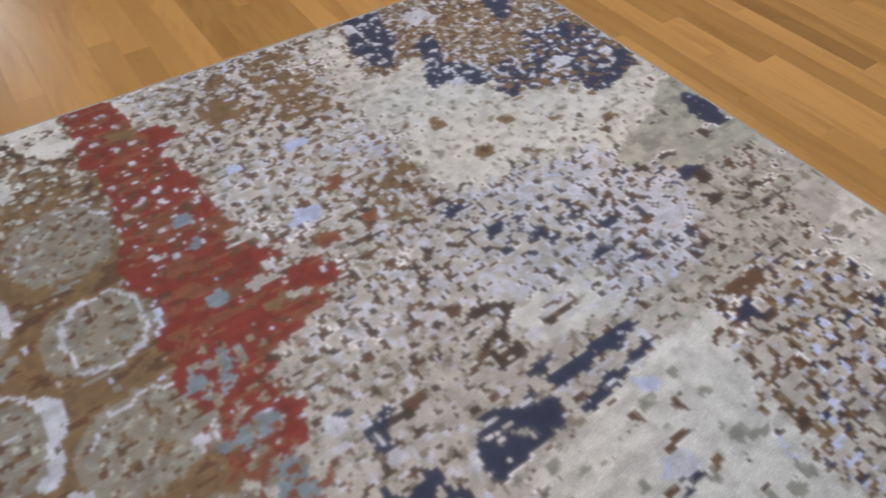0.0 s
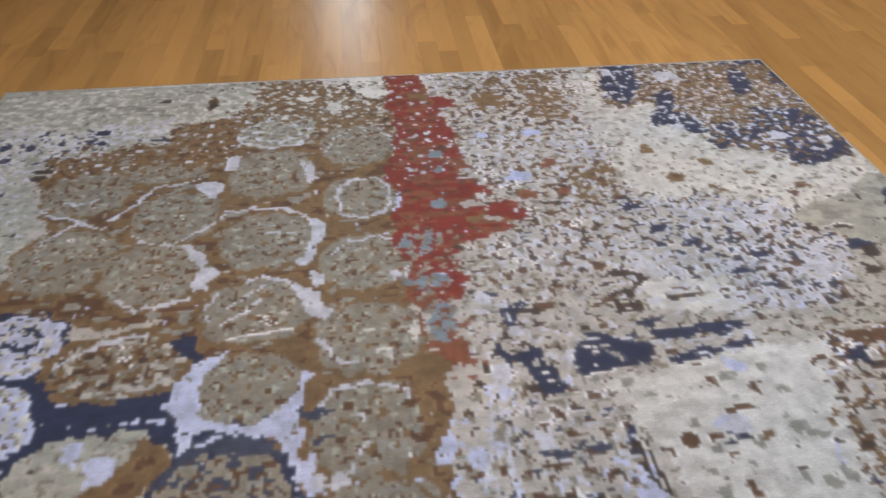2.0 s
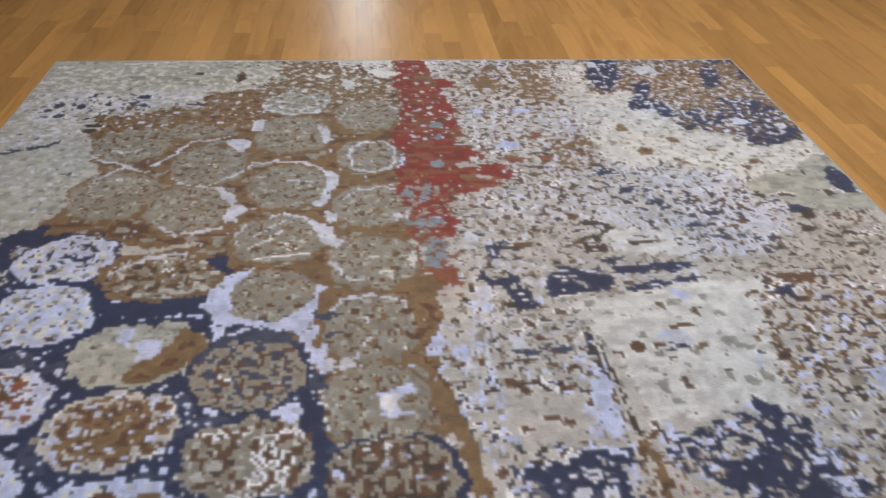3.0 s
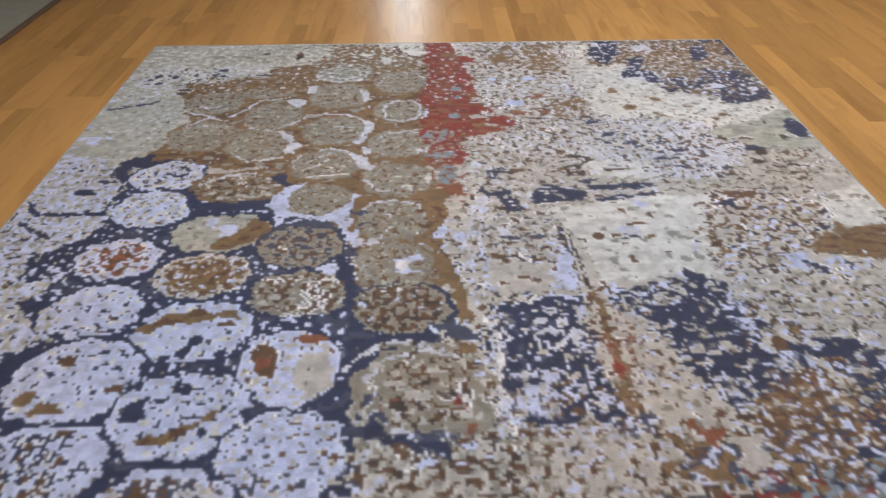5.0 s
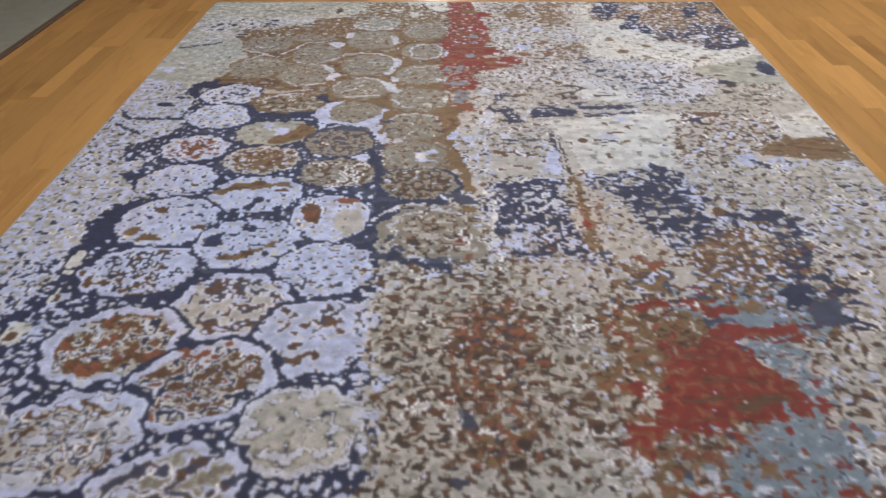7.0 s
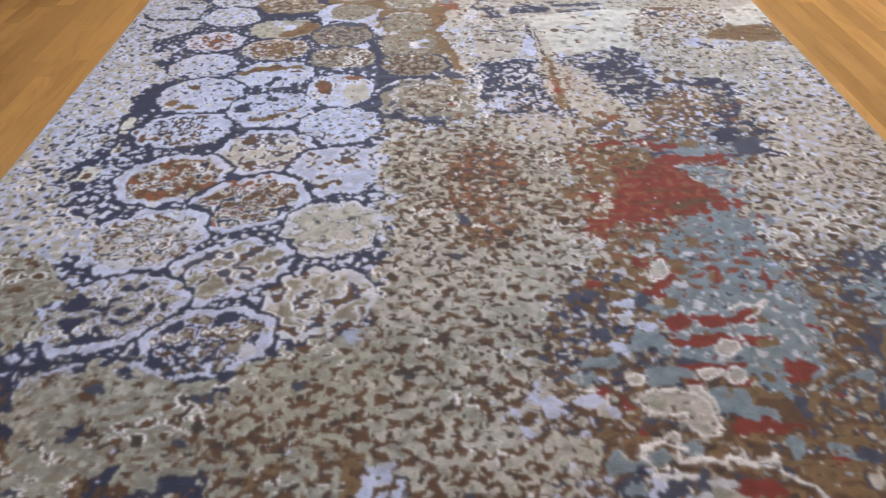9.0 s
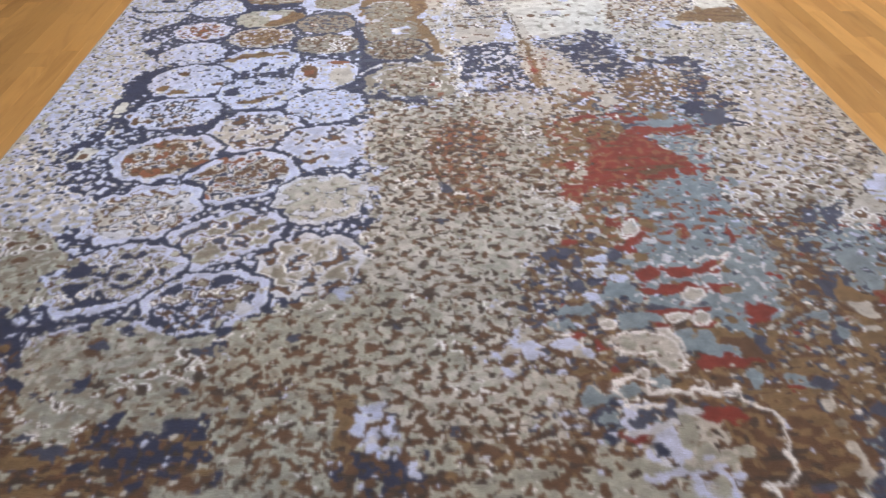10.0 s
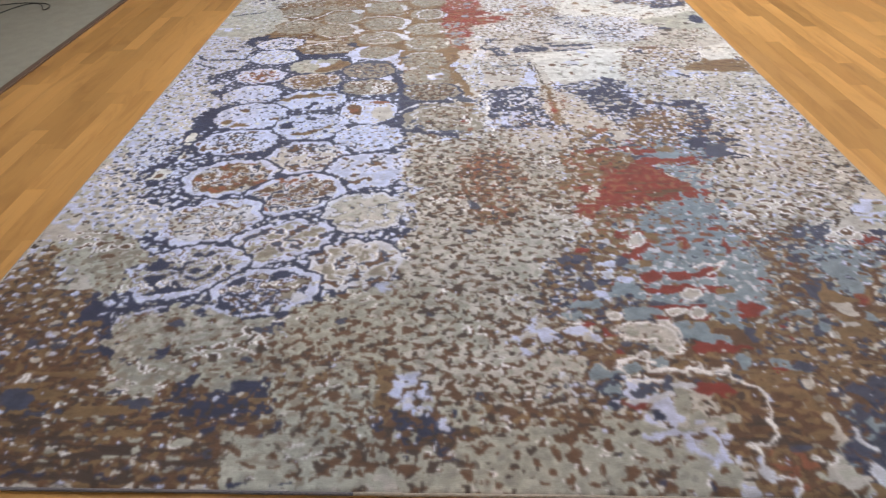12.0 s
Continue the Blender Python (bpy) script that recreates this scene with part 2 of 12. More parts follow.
# ragged edges: the drawing is pulled about by a few millimetres, and a little more along than across
UU, VV = np.meshgrid(AU, AV)
WU = UU + 0.006 * weave_noise(0.036, 0.026) + 0.005 * weave_noise(0.016, 0.015)
WV = VV + 0.007 * weave_noise(0.026, 0.040) + 0.005 * weave_noise(0.013, 0.020)
RAG = 0.7 * weave_noise(0.046, 0.044) + 0.5 * weave_noise(0.020, 0.024)
PALETTE = np.array([
    (0.505, 0.492, 0.470), (0.56, 0.62, 0.85), (0.47, 0.54, 0.77), (0.268, 0.246, 0.202), (0.42, 0.437, 0.39), (0.290, 0.295, 0.270), (0.128, 0.067, 0.035),
    (0.20, 0.127, 0.060), (0.058, 0.039, 0.031), (0.225, 0.030, 0.019), (0.225, 0.080, 0.040), (0.023, 0.033, 0.084), (0.055, 0.068, 0.118), (0.215, 0.285, 0.345), (0.80, 0.80, 0.84),
    (0.655, 0.665, 0.65), (0.345, 0.352, 0.312), (0.60, 0.63, 0.73)])
CREAM, LILAC, SKY, TAUPE, SAGE, MOSS, BROWN, OCHRE, UMBER, RED, RUST, NAVY, SLATE, STEEL, WHITE, IVORY, OLIVE, PEARL = range(18)
dyes = np.full((NV, NU), CREAM)
threaded = np.zeros((NV, NU), bool)


def window_of(points, pad):
    p = np.array(points)
    lo, hi = p.min(0) - pad, p.max(0) + pad
    iu = slice(*np.searchsorted(AU, (lo[0], hi[0])))
    iv = slice(*np.searchsorted(AV, (lo[1], hi[1])))
    return iu, iv


def empty(iu, iv):
    return iu.stop - iu.start < 2 or iv.stop - iv.start < 2


def edge_distance(points, closed, iu, iv, pull=1.0):
    """How far each knot lies from the line through the points; inside a closed one it is negative."""
    x, y = UU[iv, iu] * (1 - pull) + pull * WU[iv, iu], VV[iv, iu] * (1 - pull) + pull * WV[iv, iu]
    best = np.full(x.shape, 9.0)
    inside = np.zeros(x.shape, bool)
    n = len(points)
    for k in range(n if closed else n - 1):
        (ax, ay), (bx, by) = points[k], points[(k + 1) % n]
        dx, dy = bx - ax, by - ay
        s = np.clip(((x - ax) * dx + (y - ay) * dy) / (dx * dx + dy * dy + 1e-12), 0, 1)
        best = np.minimum(best, (x - ax - s * dx) ** 2 + (y - ay - s * dy) ** 2)
        if closed and abs(dy) > 1e-9:
            inside ^= ((ay > y) != (by > y)) & (x < dx * (y - ay) / dy + ax)
    best = np.sqrt(best)
    return np.where(inside, -best, best) if closed else best


def area(dye, rough, *points):
    iu, iv = window_of(points, 0.06)
    if not empty(iu, iv):
        dyes[iv, iu][edge_distance(points, True, iu, iv) + rough * RAG[iv, iu] < 0] = dye


calmness = np.ones((NV, NU))


def calm(share, *points):
    """Ground on which the all-over wear is thin."""
    iu, iv = window_of(points, 0.02)
    if not empty(iu, iv):
        calmness[iv, iu][edge_distance(points, True, iu, iv) < 0] = share


def flecks(dye, share, su, sv, *points):
    iu, iv = window_of(points, 0.05)
    if empty(iu, iv):
        return
    d = edge_distance(points, True, iu, iv)
    su, sv = 0.58 * su, 1.15 * sv
    n = weave_noise(su, sv, iu, iv) + 0.6 * weave_noise(su * 0.5, sv * 0.6, iu, iv) if su > 0.04 else dapple(COARSE if su > 0.02 else FINE, iu, iv)
    limit = np.quantile(n, 1 - min(0.8, 1.15 * share))
    n = n - np.clip((d + 0.03) / 0.05, 0, 1) * 0.9
    dyes[iv, iu][(n > limit) & (d < 0.03)] = dye


def stroke(dye, width, *points):
    iu, iv = window_of(points, 0.06)
    if not empty(iu, iv):
        dyes[iv, iu][edge_distance(points, False, iu, iv) + 0.35 * width * RAG[iv, iu] < width / 2] = dye


def thread(dye, width, *points):
    iu, iv = window_of(points, 0.06)
    if not empty(iu, iv):
        on = edge_distance(points, False, iu, iv, 0.4) < max(0.0024, width * 0.30)
        dyes[iv, iu][on] = dye
        threaded[iv, iu] |= on


def dashes(dye, width, *points):
    iu, iv = window_of(points, 0.06)
    if not empty(iu, iv):
        gate = weave_noise(0.05, 0.02, iu, iv) > -0.25
        dyes[iv, iu][(edge_distance(points, False, iu, iv) < width / 2) & gate] = dye


def blob(dye, u, v, ru, rv):
    iu, iv = window_of([(u - ru, v - rv), (u + ru, v + rv)], 0.04)
    if not empty(iu, iv):
        x, y = (UU[iv, iu] + WU[iv, iu]) / 2, (VV[iv, iu] + WV[iv, iu]) / 2
        d = (np.abs((x - u) / ru) ** 2.5 + np.abs((y - v) / rv) ** 2.5) ** 0.4
        dyes[iv, iu][d + 0.46 * RAG[iv, iu] + 0.08 * dapple(FINE, iu, iv) < 1] = dye


def spots(dye, *ovals):
    for u, v, ru, rv in ovals:
        blob(dye, u, v, ru, rv)


def dot_field(su, sv, share, iu, iv):
    """Separate small dots, one in each cell of a loose lattice at most."""
    u, v = WU[iv, iu] / su, WV[iv, iu] / sv
    row = np.floor(v).astype(int)
    u = u + 0.5 * (row % 2)
    col = np.floor(u).astype(int)
    fu, fv = u - col, v - row
    col, row = col - col.min(), row - row.min()
    there = dice.uniform(0, 1, (row.max() + 1, col.max() + 1)) < share
    cu = dice.uniform(0.35, 0.65, there.shape)
    cv = dice.uniform(0.35, 0.65, there.shape)
    size = dice.uniform(0.22, 0.36, there.shape)
    d = ((fu - cu[row, col]) ** 2 + (fv - cv[row, col]) ** 2) ** 0.5
    return there[row, col] & (d < size[row, col])


def mosaic(grounds, su, sv, shares, *points):
    """Crisp single flecks of several dyes on the grounds named, thick in some places and thin in others."""
    iu, iv = window_of(points, 0.0)
    inside = edge_distance(points, True, iu, iv) < 0.03 * RAG[iv, iu]
    here = dyes[iv, iu]
    ground = inside & np.isin(here, grounds)
    for k, (dye, share) in enumerate(shares):
        grow = 1 + 0.13 * (k % 3)
        dots = dot_field(0.78 * su * grow, 1.3 * sv * grow, min(0.95, share * 3.0), iu, iv)
        gate = weave_noise(0.11, 0.08, iu, iv)
        here[ground & dots & (gate > 0.6 - 0.6 * calmness[iv, iu])] = dye


def medallion(u, v, ru, rv, fill, rim, rim_share, *spots):
    """A rounded floral oval: a fill, a broken rim, and rings of flecks, each spot a dye and its share."""
    iu, iv = window_of([(u - ru, v - rv), (u + ru, v + rv)], 0.05)
    if empty(iu, iv):
        return
    x, y = (WU[iv, iu] - u) / ru, (WV[iv, iu] - v) / rv
    r = (np.abs(x) ** 2.4 + np.abs(y) ** 2.4) ** (1 / 2.4) + 0.05 * RAG[iv, iu]
    here = dyes[iv, iu]
    gate = weave_noise(0.16, 0.12, iu, iv)
    inner = 0.91 if rim_share < 0.95 or rim != fill else 1.0
    here[r < 1.0] = fill
    here[(r < 1.0) & (r >= inner) & (gate > 0.95 - 1.6 * rim_share)] = rim
    for k, (dye, share) in enumerate(spots):
        n = weave_noise(0.027, 0.017, iu, iv) + 0.5 * weave_noise(0.015, 0.011, iu, iv) + 0.4 * np.cos(7.5 * r + 1.9 * k)
        keep = r < 0.90
        if k > 0:
            here[keep & dot_field(0.042, 0.032, min(0.9, 3.2 * share), iu, iv)] = dye
        elif keep.any():
            here[keep & (n > np.quantile(n[keep], 1 - 1.25 * share))] = dye


def bloom(u, v, ru, rv, tilt, rim, *mix):
    """A large flower: arcs of several dyes, each with its share, inside an unbroken pale rim on a dark outline."""
    iu, iv = window_of([(u - ru, v - rv), (u + ru, v + rv)], 0.08)
    c, s = math.cos(math.radians(tilt)), math.sin(math.radians(tilt))
    du, dv = WU[iv, iu] - u, WV[iv, iu] - v
    x, y = (du * c - dv * s) / ru, (du * s + dv * c) / rv
    r = (np.abs(x) ** 2.3 + np.abs(y) ** 2.3) ** (1 / 2.3) + 0.10 * RAG[iv, iu]
    way = np.arctan2(y, x)
    r = r + 0.03 * np.cos(dice.randint(8, 12) * way + dice.uniform(0, 6))
    table = np.array(dice.uniform(-1.7, 1.7, (16, 20)))
    table[:, 19] = table[:, 0]
    a = np.clip((way / (2 * math.pi) + 0.5) * 19, 0, 18.99)
    b = np.clip(r * 6.5 + 0.2 * RAG[iv, iu], 0, 14.9)
    ia, ib = a.astype(int), b.astype(int)
    fa, fb = a - ia, b - ib
    n = (table[ib, ia] * (1 - fa) + table[ib, ia + 1] * fa) * (1 - fb) + (table[ib + 1, ia] * (1 - fa) + table[ib + 1, ia + 1] * fa) * fb
    n = n + 0.35 * dapple(FINE, iu, iv)
    here = dyes[iv, iu]
    here[(r < 1.12) & (RAG[iv, iu] < 0.55)] = NAVY
    inside = r < 1.0
    low = -99.0
    total = 0.0
    for dye, share in mix:
        total += share
        high = np.quantile(n[inside], min(total, 1.0)) if total < 0.995 else 99.0
        here[inside & (n >= low) & (n < high)] = dye
        low = high
    here[(r > 0.86 + 0.05 * RAG[iv, iu]) & (r < 1.02) & (n < 0.85)] = rim


def rosette(u, v, ru, rv, fill, edge, *rings):
    """A floral oval with a scalloped edge and a dark outline; each ring of flecks is a dye, its way from the middle and its share."""
    iu, iv = window_of([(u - ru, v - rv), (u + ru, v + rv)], 0.04)
    if empty(iu, iv):
        return
    x, y = (WU[iv, iu] - u) / ru, (WV[iv, iu] - v) / rv
    r = (np.abs(x) ** 2.3 + np.abs(y) ** 2.3) ** (1 / 2.3)
    r = r + 0.025 * np.cos(dice.randint(9, 13) * np.arctan2(y, x) + dice.uniform(0, 6)) + 0.05 * RAG[iv, iu] + 0.02 * dapple(FINE, iu, iv)
    here = dyes[iv, iu]
    here[(r < 1.09) & (RAG[iv, iu] < 0.5)] = edge
    here[r < 1.0] = fill
    inside = r < 0.93
    for dye, way, share in rings:
        n = dapple(FINE, iu, iv) - 2.6 * (r - way) ** 2
        here[inside & (n > np.quantile(n[inside], 1 - share))] = dye



def grain(ground, shares, *points):
    """Worn ground: fine crisp flecks of several dyes over one dye, with a frayed edge."""
    iu, iv = window_of(points, 0.05)
    if empty(iu, iv):
        return
    d = edge_distance(points, True, iu, iv) + 0.045 * weave_noise(0.08, 0.07, iu, iv) + 0.04 * weave_noise(0.024, 0.02, iu, iv)
    here = dyes[iv, iu]
    inside = d < 0
    here[inside] = ground
    for dye, share in shares:
        n = dapple(COARSE, iu, iv) + 0.5 * weave_noise(0.16, 0.12, iu, iv)
        here[inside & (n > np.quantile(n, 1 - share))] = dye


area(SAGE, 0.05, (-1.55, -0.02), (-0.75, -0.02), (-0.95, 0.3), (-1.2, 0.6), (-1.3, 1.1), (-1.55, 1.15))
# base zones
area(SAGE, 0.03, (-1.571, -0.098), (-0.554, -0.042), (-0.713, 0.16), (-0.939, 0.374), (-1.122, 0.445), (-1.233, 0.594), (-1.204, 0.81), (-1.225, 0.977), (-1.232, 1.13), (-1.423, 1.211), (-1.511, 1.27), (-1.682, 1.336), (-1.861, 0.387))
flecks(MOSS, 0.12, 0.12, 0.03, (-1.571, -0.098), (-0.554, -0.042), (-0.713, 0.16), (-0.939, 0.374), (-1.122, 0.445), (-1.233, 0.594), (-1.204, 0.81), (-1.225, 0.977), (-1.232, 1.13), (-1.423, 1.211), (-1.511, 1.27), (-1.682, 1.336), (-1.861, 0.387))
flecks(LILAC, 0.22, 0.10, 0.03, (-1.586, 0.351), (-0.939, 0.374), (-1.122, 0.445), (-1.233, 0.594), (-1.204, 0.81), (-1.225, 0.977), (-1.232, 1.13), (-1.423, 1.211), (-1.511, 1.27), (-1.682, 1.336), (-1.769, 0.593))
area(LILAC, 0.03, (-1.56, 1.18), (-1.28, 1.15), (-1.2, 1.4), (-1.2, 2), (-1.1, 2.4), (-1.15, 3.1), (-1.3, 3.25), (-1.56, 3.1))
flecks(CREAM, 0.35, 0.08, 0.04, (-1.56, 1.18), (-1.28, 1.15), (-1.2, 1.4), (-1.2, 2), (-1.1, 2.4), (-1.15, 3.1), (-1.3, 3.25), (-1.56, 3.1))
flecks(SAGE, 0.2, 0.05, 0.025, (-1.56, 1.18), (-1.28, 1.15), (-1.2, 1.4), (-1.2, 2), (-1.1, 2.4), (-1.15, 3.1), (-1.3, 3.25), (-1.56, 3.1))
flecks(NAVY, 0.13, 0.05, 0.025, (-1.45, 1.4), (-1.28, 1.3), (-1.2, 1.4), (-1.2, 2), (-1.1, 2.4), (-1.15, 3.1), (-1.3, 3.25), (-1.4, 3.1), (-1.5, 2.2))
flecks(UMBER, 0.06, 0.03, 0.02, (-1.53, 1.3), (-1.3, 1.2), (-1.2, 2), (-1.1, 2.4), (-1.15, 3.1), (-1.3, 3.25), (-1.53, 3.1))
area(OCHRE, 0.025, (-1.24, 0.563), (-1.038, 0.432), (-0.763, 0.202), (-0.58, -0.012), (-0.06, -0.046), (-0.084, 0.696), (-0.096, 1.147), (-0.066, 1.443), (-0.025, 1.757), (-0.053, 1.966), (-0.364, 1.935), (-0.383, 1.561), (-0.636, 1.325), (-0.964, 1.205), (-1.23, 1.223), (-1.156, 1.041), (-1.088, 0.884))
flecks(BROWN, 0.45, 0.09, 0.02, (-1.24, 0.563), (-1.038, 0.432), (-0.763, 0.202), (-0.58, -0.012), (-0.06, -0.046), (-0.084, 0.696), (-0.096, 1.147), (-0.066, 1.443), (-0.025, 1.757), (-0.053, 1.966), (-0.364, 1.935), (-0.383, 1.561), (-0.636, 1.325), (-0.964, 1.205), (-1.23, 1.223), (-1.156, 1.041), (-1.088, 0.884))
flecks(TAUPE, 0.12, 0.05, 0.02, (-1.24, 0.563), (-1.038, 0.432), (-0.763, 0.202), (-0.58, -0.012), (-0.06, -0.046), (-0.084, 0.696), (-0.096, 1.147), (-0.066, 1.443), (-0.025, 1.757), (-0.053, 1.966), (-0.364, 1.935), (-0.383, 1.561), (-0.636, 1.325), (-0.964, 1.205), (-1.23, 1.223), (-1.156, 1.041), (-1.088, 0.884))
flecks(CREAM, 0.28, 0.04, 0.03, (-0.727, 0.135), (-0.58, -0.012), (-0.06, -0.046), (-0.07, 0.318), (-0.269, 0.32), (-0.358, 0.266), (-0.624, 0.262))
flecks(UMBER, 0.10, 0.04, 0.02, (-0.727, 0.135), (-0.58, -0.012), (-0.06, -0.046), (-0.07, 0.318), (-0.269, 0.32), (-0.358, 0.266), (-0.624, 0.262))
# navy ground of the medallion field
area(NAVY, 0.03, (-1.33, 1.2), (-1.12, 1.12), (-0.9, 1.35), (-0.62, 1.45), (-0.34, 1.62), (-0.32, 1.9), (-0.28, 2.2), (-0.27, 2.6), (-0.12, 2.75), (-0.1, 2.95), (-0.22, 3.2), (-0.22, 3.35), (-0.5, 3.58), (-0.72, 3.64), (-0.95, 3.58), (-1.25, 3.68), (-1.15, 3.5), (-1.1, 3.3), (-1.25, 3.05), (-1.3, 2.8), (-1.2, 2.5), (-1.28, 2.1), (-1.22, 1.9), (-1.38, 1.75), (-1.3, 1.5))
flecks(SLATE, 0.35, 0.12, 0.03, (-1.33, 1.2), (-0.9, 1.35), (-0.34, 1.62), (-0.28, 2.2), (-0.27, 2.6), (-0.1, 2.95), (-0.22, 3.35), (-0.5, 3.58), (-1.25, 3.68), (-1.1, 3.3), (-1.3, 2.8), (-1.28, 2.1), (-1.3, 1.5))
flecks(LILAC, 0.05, 0.05, 0.03, (-1.33, 1.2), (-0.9, 1.35), (-0.34, 1.62), (-0.28, 2.2), (-0.27, 2.6), (-0.1, 2.95), (-0.22, 3.35), (-0.5, 3.58), (-1.25, 3.68), (-1.1, 3.3), (-1.3, 2.8), (-1.28, 2.1), (-1.3, 1.5))
flecks(LILAC, 0.38, 0.05, 0.03, (-1.35, 1.25), (-1.22, 1.25), (-1.2, 2), (-1.15, 2.2), (-1.2, 2.5), (-1.2, 2.8), (-1.3, 2.85), (-1.35, 2.1))
# pale channels between the taupe medallions
area(LILAC, 0.02, (-0.633, 1.387), (-0.585, 1.368), (-0.6, 1.449), (-0.589, 1.523), (-0.557, 1.578), (-0.603, 1.582), (-0.626, 1.519), (-0.682, 1.478), (-0.658, 1.452))
# right ground, far part
flecks(BROWN, 0.34, 0.05, 0.025, (0.095, 0.013), (0.818, -0.025), (0.799, 0.313), (0.666, 0.661), (0.508, 0.923), (0.304, 0.902), (0.158, 0.61), (0.083, 0.355))
flecks(LILAC, 0.30, 0.05, 0.025, (0.095, 0.013), (0.818, -0.025), (0.799, 0.313), (0.666, 0.661), (0.508, 0.923), (0.304, 0.902), (0.158, 0.61), (0.083, 0.355))
flecks(UMBER, 0.10, 0.04, 0.018, (0.095, 0.013), (0.818, -0.025), (0.799, 0.313), (0.666, 0.661), (0.508, 0.923), (0.304, 0.902), (0.158, 0.61), (0.083, 0.355))
area(NAVY, 0.025, (0.813, -0.037), (1.574, -0.019), (1.586, 0.319), (1.551, 0.73), (1.333, 0.735), (1.103, 0.635), (1.028, 0.659), (0.894, 0.502), (0.978, 0.4), (0.898, 0.299), (0.799, 0.313))
area(OCHRE, 0.03, (1.003, 0.105), (1.275, 0.089), (1.402, 0.25), (1.422, 0.445), (1.171, 0.487), (0.994, 0.447), (1.012, 0.31), (0.946, 0.23))
area(OCHRE, 0.03, (1.079, 0.542), (1.226, 0.514), (1.346, 0.59), (1.305, 0.667), (1.083, 0.633))
flecks(CREAM, 0.12, 0.03, 0.02, (0.813, -0.037), (1.574, -0.019), (1.586, 0.319), (1.551, 0.73), (1.333, 0.735), (1.103, 0.635), (0.894, 0.502), (0.799, 0.313))
flecks(NAVY, 0.22, 0.06, 0.03, (1.001, 0.078), (1.451, 0.15), (1.378, 0.614), (1.078, 0.644), (0.969, 0.422))
area(IVORY, 0.03, (0.689, 0.482), (0.778, 0.447), (0.966, 0.488), (1.081, 0.683), (1.261, 0.751), (1.589, 0.799), (1.497, 0.94), (1.186, 0.892), (0.925, 0.849), (0.644, 0.733))
area(SAGE, 0.03, (1.169, 0.924), (1.343, 0.901), (1.528, 0.893), (1.58, 1.03), (1.445, 1.221), (1.322, 1.209), (1.21, 1.128), (1.158, 1.019))
area(LILAC, 0.05, (0.137, 0.886), (0.311, 0.871), (0.612, 0.835), (1.059, 0.946), (1.196, 1.053), (1.206, 1.197), (1.23, 1.329), (1, 1.4), (0.806, 1.287), (0.587, 1.189), (0.354, 1.085), (0.094, 1.059))
flecks(CREAM, 0.35, 0.07, 0.035, (0.082, 0.88), (0.612, 0.835), (1.059, 0.946), (1.206, 1.197), (1.23, 1.329), (1, 1.4), (0.806, 1.287), (0.587, 1.189), (0.354, 1.085), (0.065, 1.261))
flecks(UMBER, 0.25, 0.045, 0.022, (0.078, 0.911), (0.311, 0.871), (0.612, 0.835), (1.059, 0.946), (1.196, 1.053), (1.206, 1.197), (1.23, 1.329), (1, 1.4), (0.806, 1.287), (0.587, 1.189), (0.354, 1.085), (0.065, 1.261))
flecks(UMBER, 0.22, 0.06, 0.022, (1.302, 0.97), (1.58, 1.03), (1.102, 1.708), (1.025, 1.665), (1.066, 1.429), (1.025, 1.356))
flecks(BROWN, 0.22, 0.08, 0.025, (1.285, 1), (1.58, 1.03), (1.102, 1.708), (1.025, 1.665), (1.066, 1.429), (1.025, 1.356))
# cream field with flecks beside the red column
flecks(UMBER, 0.16, 0.05, 0.02, (0.094, 1.059), (0.357, 1.071), (0.587, 1.189), (0.718, 1.253), (0.671, 1.367), (0.438, 1.389), (0.258, 1.476), (0.067, 1.457))
flecks(TAUPE, 0.14, 0.05, 0.025, (0.094, 1.059), (0.357, 1.071), (0.587, 1.189), (0.718, 1.253), (0.671, 1.367), (0.438, 1.389), (0.258, 1.476), (0.067, 1.457))
area(IVORY, 0.02, (0.537, 1.235), (0.726, 1.234), (0.854, 1.221), (0.789, 1.368), (0.67, 1.349), (0.537, 1.331))
# navy bars
# quiet cream blocks
area(IVORY, 0.03, (0.333, 1.532), (0.7, 1.519), (0.901, 1.549), (0.882, 1.687), (0.79, 1.909), (0.54, 1.925), (0.488, 1.778), (0.361, 1.718), (0.333, 1.632))
flecks(BROWN, 0.4, 0.06, 0.03, (0.908, 1.617), (1.059, 1.613), (1.102, 1.708), (0.977, 1.886), (0.869, 1.846), (0.862, 1.768))
# red column
area(RED, 0.014, (-0.058, -0.035), (0.045, -0.03), (0.054, 0.14), (0.099, 0.208), (0.157, 0.224), (0.098, 0.321), (0.136, 0.426), (0.123, 0.681), (0.228, 0.741), (0.257, 0.8), (0.186, 0.875), (0.316, 0.935), (0.234, 0.972), (0.154, 1.037), (0.077, 1.029), (0.052, 1.082), (0.077, 1.179), (0.05, 1.255), (-0.016, 1.262), (-0.079, 1.247), (-0.092, 1.152), (-0.125, 1.065), (-0.072, 0.98), (-0.111, 0.923), (-0.069, 0.767), (-0.104, 0.603), (-0.057, 0.385))
flecks(RUST, 0.25, 0.12, 0.015, (-0.058, -0.035), (0.045, -0.03), (0.157, 0.428), (0.123, 0.681), (0.257, 0.8), (0.316, 0.935), (0.077, 1.029), (0.077, 1.179), (-0.079, 1.247), (-0.125, 1.065), (-0.104, 0.603))
area(STEEL, 0.03, (-0.034, 1.274), (0.009, 1.255), (0.041, 1.293), (0.026, 1.37), (-0.008, 1.398), (-0.029, 1.353))
area(RUST, 0.02, (-0.029, 1.381), (0.051, 1.361), (0.049, 1.455), (-0.01, 1.478), (-0.036, 1.446))
